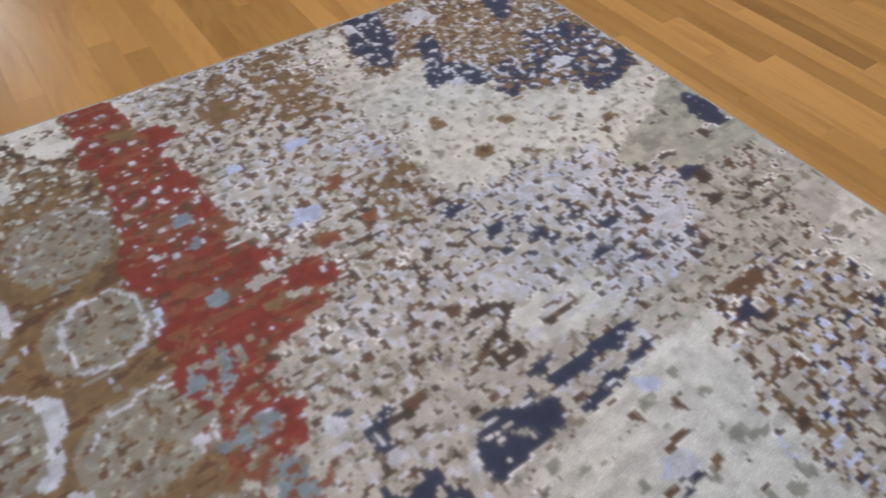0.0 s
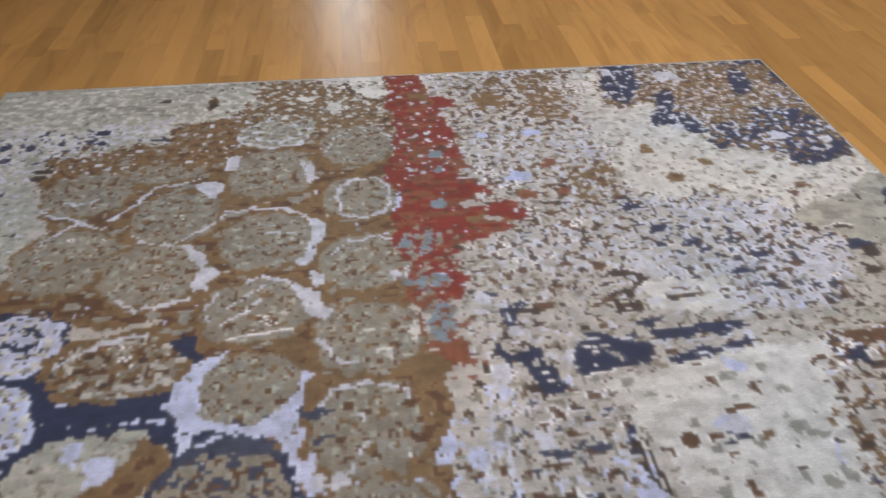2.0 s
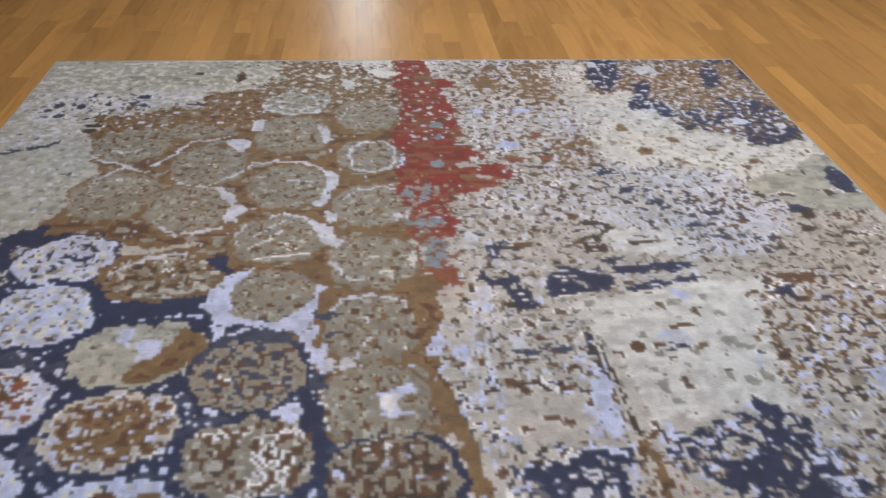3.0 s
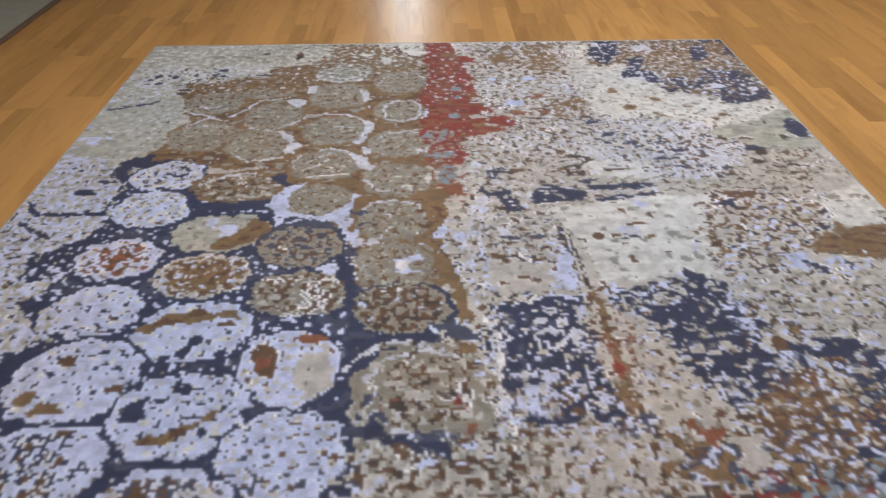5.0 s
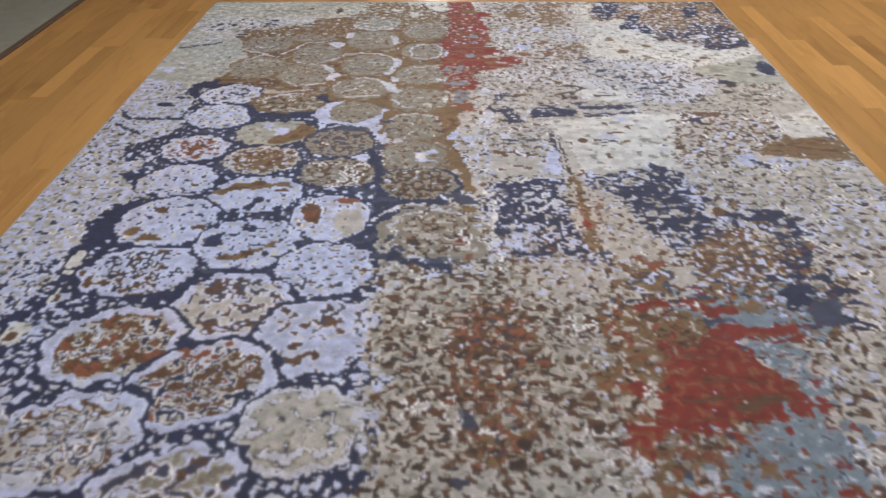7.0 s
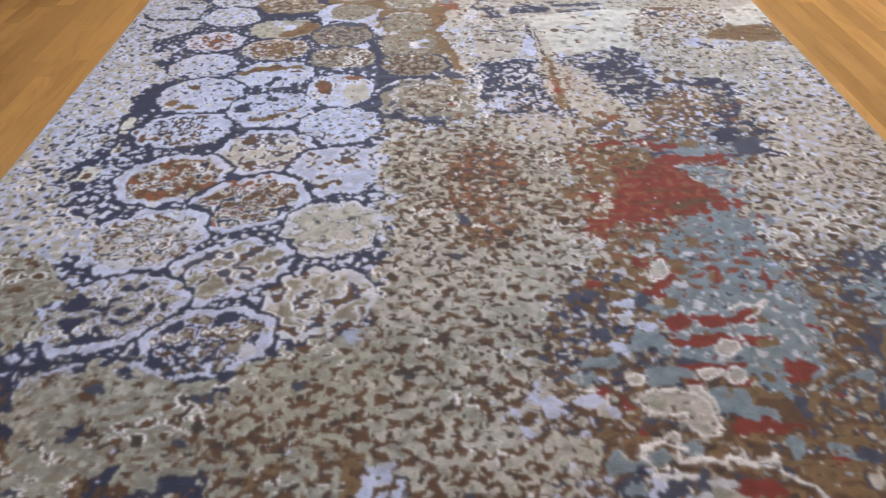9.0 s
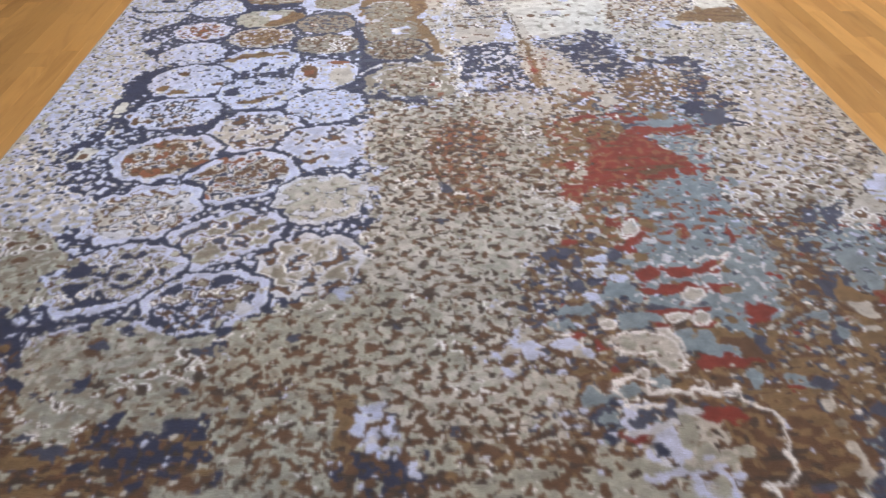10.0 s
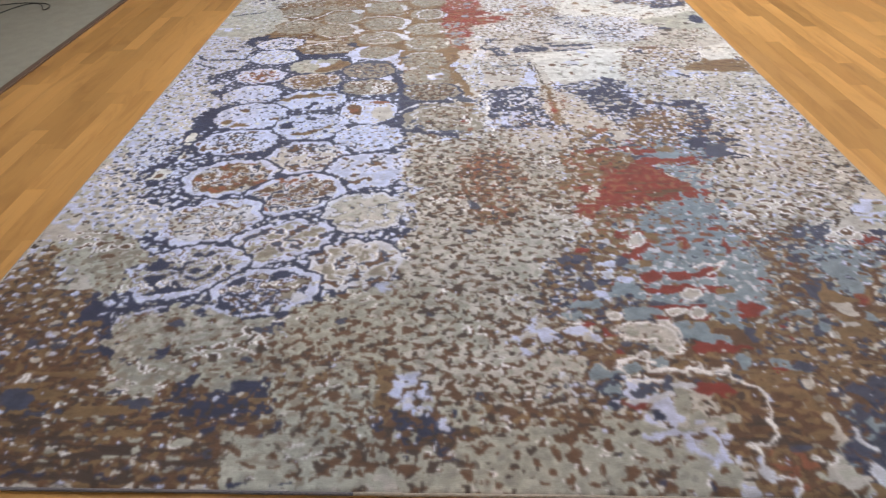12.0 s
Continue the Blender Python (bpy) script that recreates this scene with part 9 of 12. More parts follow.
area(OLIVE, 0.008, (-0.546, 3.71), (-0.52, 3.69), (-0.51, 3.72), (-0.534, 3.731))
# pale border beside them
grain(CREAM, ((TAUPE, 0.14), (LILAC, 0.44), (WHITE, 0.1), (SLATE, 0.12),), (-1.459, 2.995), (-1.484, 2.735), (-1.429, 2.603), (-1.253, 2.945), (-1.128, 3.147), (-1.152, 3.237), (-1.353, 3.191))
grain(TAUPE, ((SAGE, 0.3), (CREAM, 0.12), (BROWN, 0.12), (UMBER, 0.05),), (-1.347, 3.202), (-1.178, 3.215), (-1.088, 3.29), (-1.106, 3.398), (-1.097, 3.505), (-1.164, 3.538))
spots(BROWN, (-1.226, 3.34, 0.018, 0.01), (-1.19, 3.289, 0.017, 0.01), (-1.279, 3.268, 0.016, 0.01), (-1.232, 3.236, 0.018, 0.01))
flecks(NAVY, 0.2, 0.026, 0.02, (-1.501, 2.703), (-1.409, 2.604), (-1.176, 2.999), (-1.223, 3.05), (-1.362, 2.943))
grain(LILAC, ((NAVY, 0.22), (SLATE, 0.12), (PEARL, 0.2), (CREAM, 0.12),), (-1.491, 2.602), (-1.411, 2.458), (-1.326, 2.46), (-1.292, 2.64), (-1.333, 2.769))
# ragged end of the field over the beige
grain(NAVY, ((LILAC, 0.2), (BROWN, 0.16), (OLIVE, 0.14),), (-0.701, 3.609), (-0.594, 3.565), (-0.529, 3.638), (-0.531, 3.705), (-0.623, 3.658))
stroke(NAVY, 0.026, (-1.062, 3.773), (-1.101, 3.687), (-1.098, 3.619), (-1.023, 3.598))
stroke(NAVY, 0.02, (-1.014, 3.599), (-0.929, 3.578), (-0.808, 3.587))
stroke(NAVY, 0.02, (-1.054, 3.773), (-0.985, 3.805))
stroke(LILAC, 0.011, (-1.068, 3.688), (-1.066, 3.655), (-1.028, 3.626), (-0.966, 3.614))
grain(OLIVE, ((CREAM, 0.34), (TAUPE, 0.2), (BROWN, 0.12), (SAGE, 0.1),), (-1.055, 3.699), (-1.025, 3.633), (-0.868, 3.608), (-0.787, 3.652), (-0.692, 3.7), (-0.776, 3.74), (-0.904, 3.777), (-0.958, 3.796))
spots(BROWN, (-1, 3.634, 0.025, 0.01), (-0.895, 3.693, 0.02, 0.01), (-0.794, 3.78, 0.016, 0.012), (-0.891, 3.66, 0.025, 0.009), (-0.75, 3.72, 0.021, 0.009))
spots(SLATE, (-0.879, 3.672, 0.025, 0.011), (-0.9, 3.787, 0.023, 0.016), (-0.604, 3.703, 0.032, 0.015))
spots(NAVY, (-0.426, 3.811, 0.023, 0.012), (-0.37, 3.836, 0.023, 0.015), (-0.886, 3.782, 0.017, 0.014))
spots(LILAC, (-0.545, 3.7, 0.026, 0.013), (-0.399, 3.841, 0.01, 0.008))
flecks(TAUPE, 0.3, 0.06, 0.025, (-1.065, 3.832), (-1.002, 3.69), (-0.644, 3.701), (-0.335, 3.622), (-0.276, 3.872), (-0.568, 3.883), (-0.725, 3.897), (-0.969, 3.944))
flecks(BROWN, 0.13, 0.03, 0.02, (-0.984, 3.734), (-0.709, 3.699), (-0.302, 3.623), (-0.26, 3.891), (-0.391, 3.888), (-0.568, 3.883), (-0.776, 3.877))
flecks(UMBER, 0.06, 0.03, 0.018, (-0.709, 3.699), (-0.302, 3.623), (-0.26, 3.891), (-0.568, 3.883))
# brown far end with its navy patches
grain(BROWN, ((OCHRE, 0.3), (UMBER, 0.2), (OLIVE, 0.1), (SLATE, 0.06), (CREAM, 0.05),), (-1.23, 3.865), (-1.108, 3.869), (-0.998, 3.943), (-0.914, 3.971), (-0.752, 3.949), (-0.677, 4.049), (-0.554, 4.052), (-0.63, 4.153), (-0.634, 4.183), (-1.057, 4.175))
flecks(UMBER, 0.3, 0.3, 0.012, (-1.16, 3.99), (-0.677, 4.049), (-0.634, 4.183), (-1.057, 4.175))
flecks(OCHRE, 0.2, 0.25, 0.012, (-1.23, 3.865), (-0.998, 3.943), (-0.734, 4), (-0.824, 4.121), (-1.107, 4.086))
spots(SAGE, (-0.843, 4.091, 0.019, 0.007), (-0.837, 4.121, 0.009, 0.016), (-0.739, 4.101, 0.027, 0.009), (-0.802, 4.077, 0.016, 0.006), (-0.894, 4.141, 0.016, 0.006), (-1.003, 4.132, 0.016, 0.006))
stroke(SLATE, 0.022, (-0.924, 3.966), (-0.849, 3.974))
grain(NAVY, ((BROWN, 0.16), (UMBER, 0.2), (LILAC, 0.03),), (-0.809, 3.931), (-0.785, 3.895), (-0.746, 3.967), (-0.664, 3.908), (-0.632, 3.969), (-0.556, 3.988), (-0.532, 3.972), (-0.538, 4.005), (-0.622, 4.05), (-0.699, 4.064), (-0.723, 4.032), (-0.776, 3.999))
spots(NAVY, (-0.62, 3.909, 0.029, 0.018), (-0.571, 3.901, 0.015, 0.024), (-0.361, 3.942, 0.017, 0.043), (-0.812, 4.014, 0.021, 0.013), (-0.411, 3.941, 0.019, 0.014))
area(SLATE, 0.008, (-1.11, 3.991), (-1.076, 3.989), (-1.068, 4.005), (-1.112, 4.001))
spots(SLATE, (-1.205, 3.737, 0.019, 0.01))
# beige mosaic of the near side
grain(OLIVE, ((SAGE, 0.3), (TAUPE, 0.2), (BROWN, 0.14), (UMBER, 0.06),), (-0.656, 4.153), (-0.649, 4.095), (-0.513, 4.053), (-0.383, 4.024), (-0.349, 4.159), (-0.344, 4.189), (-0.634, 4.183))
grain(OLIVE, ((SAGE, 0.22), (TAUPE, 0.2), (BROWN, 0.26), (UMBER, 0.1), (OCHRE, 0.06),), (-0.567, 3.827), (-0.282, 3.815), (-0.258, 3.909), (-0.309, 4.073), (-0.355, 4.116), (-0.493, 4.022), (-0.542, 3.988))
area(OCHRE, 0.008, (-0.28, 3.835), (-0.243, 3.836), (-0.227, 3.91), (-0.239, 3.962), (-0.269, 3.944))
spots(OCHRE, (-0.467, 3.913, 0.013, 0.022), (-0.43, 3.878, 0.015, 0.011), (-0.262, 4.011, 0.014, 0.032))
grain(LILAC, ((SKY, 0.3), (PEARL, 0.2),), (-0.241, 3.945), (-0.216, 3.892), (-0.158, 3.894), (-0.154, 3.921), (-0.121, 3.948), (-0.126, 3.99), (-0.196, 3.977))
grain(NAVY, ((UMBER, 0.16), (BROWN, 0.14), (LILAC, 0.04),), (-0.237, 3.987), (-0.181, 4.005), (-0.12, 3.982), (-0.091, 4.062), (-0.084, 4.093), (-0.137, 4.084), (-0.191, 4.06), (-0.239, 4.044))
spots(NAVY, (-0.141, 3.894, 0.016, 0.015), (-0.123, 4.099, 0.013, 0.018), (-0.2, 4.029, 0.018, 0.011), (-0.016, 3.959, 0.024, 0.014))
# mottled middle ground
grain(CREAM, ((TAUPE, 0.24), (OLIVE, 0.18), (BROWN, 0.24), (UMBER, 0.1),), (-0.279, 2.522), (0.32, 2.535), (0.309, 3.018), (0.308, 3.329), (0.294, 3.572), (0.008, 3.572), (-0.204, 3.556), (-0.239, 3.285), (-0.21, 3.011))
grain(BROWN, ((TAUPE, 0.3), (RUST, 0.16), (OCHRE, 0.14), (CREAM, 0.2), (UMBER, 0.1),), (-0.02, 2.666), (0.173, 2.636), (0.215, 2.796), (0.16, 3.016), (0.179, 3.16), (0.127, 3.225), (0.068, 3.181), (0.007, 3.088), (-0.04, 2.85))
grain(CREAM, ((OLIVE, 0.3), (SAGE, 0.2), (BROWN, 0.12),), (0.079, 3.246), (0.255, 3.183), (0.324, 3.404), (0.221, 3.54), (0.107, 3.474))
flecks(RUST, 0.12, 0.03, 0.02, (-0.02, 2.666), (0.173, 2.636), (0.215, 2.796), (0.179, 3.16), (0.068, 3.181), (-0.04, 2.85))
flecks(SLATE, 0.08, 0.03, 0.02, (-0.02, 2.666), (0.173, 2.636), (0.179, 3.16), (0.068, 3.181))
spots(SLATE, (0.008, 3.064, 0.021, 0.032), (-0.004, 3.235, 0.023, 0.013))
grain(OLIVE, ((TAUPE, 0.2), (SAGE, 0.3), (BROWN, 0.2), (UMBER, 0.08),), (-0.549, 3.571), (-0.391, 3.555), (-0.205, 3.54), (0.008, 3.556), (-0, 3.82), (-0.511, 3.822), (-0.525, 3.717))
spots(UMBER, (-0.147, 3.632, 0.038, 0.012), (-0.17, 3.571, 0.016, 0.016), (-0.051, 3.54, 0.013, 0.024), (0.042, 3.661, 0.015, 0.017))
spots(SLATE, (-0.404, 3.668, 0.016, 0.017), (-0.14, 3.647, 0.016, 0.009))
# red and steel island
grain(OCHRE, ((BROWN, 0.24), (RUST, 0.26), (UMBER, 0.1), (CREAM, 0.16),), (0.415, 2.674), (0.521, 2.708), (0.66, 2.742), (0.537, 2.888), (0.441, 3.019), (0.481, 3.14), (0.599, 3.164), (0.568, 3.33), (0.492, 3.405), (0.345, 3.367), (0.405, 3.206), (0.384, 2.967))
grain(BROWN, ((OCHRE, 0.24), (CREAM, 0.16), (TAUPE, 0.12), (LILAC, 0.08), (SLATE, 0.16), (NAVY, 0.14),), (0.228, 3.385), (0.352, 3.329), (0.501, 3.368), (0.518, 3.557), (0.5, 3.702), (0.401, 3.715), (0.223, 3.702), (0.219, 3.556))
grain(RED, ((RUST, 0.3),), (0.519, 2.887), (0.634, 2.773), (0.733, 2.804), (0.82, 2.864), (0.827, 2.947), (0.875, 2.999), (0.845, 3.037), (0.696, 3.047), (0.65, 3.095), (0.52, 3.106), (0.422, 3.116), (0.416, 3.068), (0.48, 2.994))
flecks(BROWN, 0.12, 0.2, 0.012, (0.519, 2.887), (0.634, 2.773), (0.827, 2.947), (0.845, 3.037), (0.52, 3.106), (0.437, 3.044))
stroke(RED, 0.013, (0.651, 2.779), (0.77, 2.799), (0.878, 2.795), (0.92, 2.787))
stroke(RED, 0.012, (0.414, 2.738), (0.449, 2.8))
stroke(RED, 0.016, (0.736, 3.023), (0.819, 3.019), (0.872, 2.999))
spots(RED, (0.871, 2.986, 0.016, 0.039), (0.435, 2.968, 0.02, 0.026), (0.847, 3.097, 0.031, 0.011))
calm(0.15, (0.653, 3.083), (0.896, 3.074), (0.868, 3.603), (0.727, 3.701), (0.509, 3.632), (0.501, 3.423))
grain(STEEL, ((SLATE, 0.04), (PEARL, 0.07), (OCHRE, 0.02), (RED, 0.04),), (0.653, 3.083), (0.797, 3.036), (0.896, 3.074), (0.915, 3.144), (0.844, 3.21), (0.854, 3.332), (0.911, 3.332), (0.907, 3.493), (0.868, 3.603), (0.787, 3.617), (0.727, 3.701), (0.707, 3.632), (0.509, 3.632), (0.518, 3.509), (0.501, 3.423), (0.591, 3.35), (0.576, 3.25), (0.521, 3.229), (0.676, 3.164))
flecks(PEARL, 0.1, 0.026, 0.02, (0.575, 3.405), (0.922, 3.37), (0.884, 3.541), (0.738, 3.617), (0.531, 3.557))
grain(STEEL, ((PEARL, 0.14), (CREAM, 0.14), (RED, 0.16), (SLATE, 0.1),), (0.769, 2.805), (0.869, 2.822), (0.927, 2.948), (0.884, 2.974), (0.828, 2.892))
stroke(RED, 0.04, (0.538, 3.495), (0.607, 3.479), (0.663, 3.492), (0.722, 3.476), (0.749, 3.476))
stroke(RED, 0.02, (0.762, 3.476), (0.792, 3.433))
stroke(RED, 0.028, (0.519, 3.563), (0.594, 3.56), (0.649, 3.55), (0.715, 3.547), (0.76, 3.563))
spots(OCHRE, (0.764, 3.568, 0.023, 0.012), (0.769, 3.476, 0.013, 0.025), (0.616, 3.291, 0.029, 0.03), (0.704, 3.331, 0.021, 0.019), (0.685, 3.187, 0.018, 0.022), (0.553, 3.432, 0.034, 0.021))
stroke(RED, 0.018, (0.521, 3.632), (0.597, 3.629), (0.682, 3.632))
area(RED, 0.008, (0.782, 3.595), (0.809, 3.625), (0.857, 3.639), (0.774, 3.701), (0.763, 3.674))
spots(RED, (0.517, 3.387, 0.021, 0.018), (0.568, 3.33, 0.036, 0.015), (0.516, 3.28, 0.022, 0.03), (0.715, 3.321, 0.014, 0.029), (0.84, 3.332, 0.01, 0.038), (0.695, 3.251, 0.018, 0.015), (0.841, 3.177, 0.02, 0.01), (0.846, 3.242, 0.027, 0.01), (0.911, 3.332, 0.011, 0.019), (0.772, 3.085, 0.013, 0.014), (0.573, 3.26, 0.018, 0.014), (0.533, 3.674, 0.016, 0.008), (0.651, 3.681, 0.024, 0.01), (0.428, 3.525, 0.013, 0.008), (0.363, 3.348, 0.017, 0.015), (0.302, 3.602, 0.013, 0.01))
flecks(RUST, 0.16, 0.05, 0.02, (0.538, 3.163), (0.714, 3.142), (0.874, 3.21), (0.832, 3.351), (0.552, 3.387))
area(CREAM, 0.008, (0.535, 3.291), (0.566, 3.26), (0.576, 3.301), (0.556, 3.334), (0.531, 3.33))
thread(WHITE, 0.006, (0.538, 3.281), (0.574, 3.256), (0.582, 3.301), (0.554, 3.34), (0.527, 3.334), (0.53, 3.301))
spots(CREAM, (0.653, 3.575, 0.028, 0.02), (0.402, 3.66, 0.018, 0.014), (0.59, 3.649, 0.025, 0.011), (0.641, 3.66, 0.022, 0.017))
thread(WHITE, 0.006, (0.625, 3.575), (0.648, 3.554), (0.679, 3.557), (0.679, 3.58), (0.653, 3.602), (0.625, 3.599), (0.625, 3.575))
thread(WHITE, 0.006, (0.625, 3.646), (0.646, 3.638), (0.67, 3.649), (0.661, 3.674), (0.628, 3.685), (0.62, 3.669), (0.625, 3.646))
thread(WHITE, 0.006, (0.555, 3.649), (0.588, 3.638), (0.611, 3.643), (0.602, 3.663), (0.565, 3.669), (0.555, 3.649))
thread(WHITE, 0.006, (0.383, 3.663), (0.411, 3.649), (0.425, 3.666), (0.409, 3.683), (0.386, 3.677))
thread(WHITE, 0.006, (0.7, 3.45), (0.74, 3.427), (0.77, 3.438), (0.805, 3.417), (0.773, 3.466), (0.733, 3.483))
thread(WHITE, 0.006, (0.386, 3.184), (0.406, 3.162), (0.426, 3.176), (0.405, 3.206), (0.386, 3.21))
spots(PEARL, (0.619, 3.441, 0.01, 0.026), (0.698, 3.541, 0.008, 0.016), (0.851, 3.407, 0.01, 0.013), (0.848, 3.476, 0.011, 0.008), (0.557, 3.207, 0.011, 0.019), (0.407, 3.195, 0.012, 0.015), (0.42, 3.475, 0.014, 0.022), (0.603, 3.359, 0.021, 0.013), (0.445, 3.3, 0.015, 0.014))
spots(STEEL, (0.324, 3.617, 0.057, 0.018), (0.457, 3.541, 0.039, 0.024), (0.285, 3.661, 0.037, 0.017), (0.472, 3.674, 0.037, 0.014), (0.423, 3.572, 0.026, 0.015), (0.606, 3.741, 0.035, 0.023))
spots(SLATE, (0.475, 3.414, 0.028, 0.027), (0.349, 3.524, 0.02, 0.016), (0.373, 3.44, 0.014, 0.021), (0.464, 3.702, 0.03, 0.009), (0.355, 3.386, 0.028, 0.018), (0.296, 3.404, 0.021, 0.013))
spots(LILAC, (0.439, 3.423, 0.017, 0.018), (0.385, 3.572, 0.019, 0.012), (0.459, 3.508, 0.027, 0.016))
# below the island
grain(BROWN, ((OCHRE, 0.36), (UMBER, 0.08), (TAUPE, 0.06), (SLATE, 0.08), (CREAM, 0.1),), (0.202, 3.77), (0.391, 3.734), (0.579, 3.821), (0.695, 3.824), (0.797, 3.788), (0.793, 3.937), (0.684, 3.934), (0.546, 3.931), (0.352, 3.925), (0.186, 3.903))
grain(BROWN, ((CREAM, 0.22), (TAUPE, 0.16), (UMBER, 0.14), (LILAC, 0.08), (SLATE, 0.1),), (0.116, 3.704), (0.265, 3.751), (0.299, 3.906), (0.38, 3.926), (0.345, 4.026), (0.238, 4.023), (0.134, 3.988), (0.089, 3.864))
area(CREAM, 0.008, (0.418, 3.718), (0.445, 3.697), (0.518, 3.717), (0.543, 3.739), (0.547, 3.78), (0.552, 3.812), (0.521, 3.819), (0.49, 3.798), (0.49, 3.768), (0.43, 3.764), (0.413, 3.747))
flecks(BROWN, 0.2, 0.03, 0.02, (0.418, 3.718), (0.518, 3.717), (0.552, 3.812), (0.49, 3.798), (0.43, 3.764))
flecks(OLIVE, 0.3, 0.04, 0.02, (0.418, 3.718), (0.518, 3.717), (0.552, 3.812), (0.49, 3.798), (0.43, 3.764))
thread(WHITE, 0.006, (0.396, 3.726), (0.426, 3.701), (0.492, 3.699), (0.549, 3.718), (0.555, 3.752), (0.562, 3.791), (0.547, 3.82), (0.509, 3.819), (0.489, 3.782), (0.503, 3.762), (0.444, 3.769), (0.406, 3.751), (0.396, 3.726))
grain(CREAM, ((BROWN, 0.24), (LILAC, 0.4),), (0.122, 3.726), (0.209, 3.711), (0.33, 3.732), (0.32, 3.753), (0.204, 3.753), (0.156, 3.778), (0.144, 3.818), (0.114, 3.827), (0.109, 3.787))
spots(LILAC, (0.131, 3.804, 0.018, 0.018), (0.304, 4.009, 0.013, 0.016), (0.184, 3.727, 0.039, 0.015), (0.285, 3.726, 0.038, 0.013))
area(STEEL, 0.008, (0.288, 3.888), (0.316, 3.851), (0.341, 3.875), (0.327, 3.907), (0.293, 3.91))
area(STEEL, 0.008, (0.591, 3.73), (0.657, 3.738), (0.705, 3.754), (0.709, 3.785), (0.65, 3.783), (0.596, 3.765))
spots(STEEL, (0.482, 3.856, 0.022, 0.019), (0.488, 3.65, 0.047, 0.018), (0.626, 3.766, 0.022, 0.012), (0.714, 3.853, 0.019, 0.028), (0.799, 3.856, 0.028, 0.017))
area(RED, 0.008, (0.578, 3.785), (0.622, 3.778), (0.623, 3.822), (0.585, 3.825))
spots(RED, (0.669, 3.794, 0.015, 0.02), (0.733, 3.802, 0.029, 0.01), (0.383, 3.811, 0.018, 0.012), (0.782, 3.88, 0.013, 0.013), (0.977, 3.783, 0.017, 0.014), (0.32, 3.7, 0.023, 0.011))
thread(WHITE, 0.006, (0.376, 3.844), (0.414, 3.835), (0.379, 3.849))
thread(WHITE, 0.006, (0.384, 3.909), (0.392, 3.857), (0.376, 3.844), (0.415, 3.831), (0.468, 3.856), (0.505, 3.879), (0.578, 3.874), (0.589, 3.859), (0.59, 3.882), (0.659, 3.887))
stroke(PEARL, 0.011, (0.379, 3.917), (0.409, 3.92), (0.471, 3.911))
thread(WHITE, 0.006, (0.385, 3.926), (0.374, 3.952), (0.367, 3.974), (0.409, 3.978), (0.441, 3.962))
stroke(PEARL, 0.012, (0.377, 3.926), (0.377, 3.954), (0.383, 3.974))
area(RED, 0.008, (0.553, 3.931), (0.6, 3.914), (0.66, 3.925), (0.667, 3.951), (0.631, 3.967), (0.576, 3.969), (0.554, 3.952))
flecks(OCHRE, 0.2, 0.1, 0.012, (0.553, 3.931), (0.66, 3.925), (0.667, 3.951), (0.576, 3.969))
spots(RED, (0.388, 3.984, 0.027, 0.01))
grain(CREAM, ((BROWN, 0.16), (TAUPE, 0.14), (UMBER, 0.08),), (0.493, 3.972), (0.574, 3.974), (0.611, 4.024), (0.58, 4.039), (0.521, 4.014), (0.49, 4.005))
grain(NAVY, ((UMBER, 0.2), (STEEL, 0.2), (BROWN, 0.2),), (0.313, 3.907), (0.373, 3.89), (0.362, 3.994), (0.317, 3.959))
grain(BROWN, ((UMBER, 0.2), (CREAM, 0.2), (NAVY, 0.1),), (0.4, 3.961), (0.437, 4.028), (0.447, 4.089), (0.53, 4.149), (0.548, 4.206), (0.344, 4.202), (0.288, 4.115))
stroke(LILAC, 0.018, (0.433, 3.965), (0.464, 3.98), (0.473, 4.021), (0.49, 4.052), (0.49, 4.083), (0.506, 4.127))
stroke(LILAC, 0.026, (0.506, 4.127), (0.537, 4.138), (0.552, 4.121))
stroke(LILAC, 0.013, (0.4, 4.073), (0.465, 4.072), (0.503, 4.076))
stroke(LILAC, 0.013, (0.506, 4.042), (0.548, 4.054), (0.582, 4.07), (0.6, 4.093))
spots(PEARL, (0.431, 4.051, 0.02, 0.008), (0.518, 4.148, 0.019, 0.01), (0.575, 4.11, 0.013, 0.007), (0.58, 4.15, 0.011, 0.008))
area(NAVY, 0.008, (0.428, 4.012), (0.47, 4.004), (0.47, 4.032), (0.428, 4.037))
stroke(PEARL, 0.014, (0.526, 3.93), (0.547, 3.927))
thread(WHITE, 0.006, (0.686, 3.929), (0.715, 3.944), (0.719, 3.973), (0.709, 4.01), (0.704, 4.042), (0.691, 4.057), (0.703, 4.065))
stroke(PEARL, 0.013, (0.687, 4.034), (0.695, 4.053))
thread(WHITE, 0.006, (0.621, 4.105), (0.667, 4.1), (0.697, 4.08))
thread(WHITE, 0.006, (0.631, 4.111), (0.646, 4.137), (0.631, 4.164), (0.642, 4.185), (0.687, 4.187), (0.704, 4.198))
spots(PEARL, (0.698, 3.935, 0.007, 0.017), (0.627, 4.171, 0.012, 0.009))
grain(BROWN, ((OCHRE, 0.32), (UMBER, 0.16),), (0.656, 3.933), (0.71, 3.956), (0.688, 4.065), (0.6, 4.093), (0.582, 4.031))
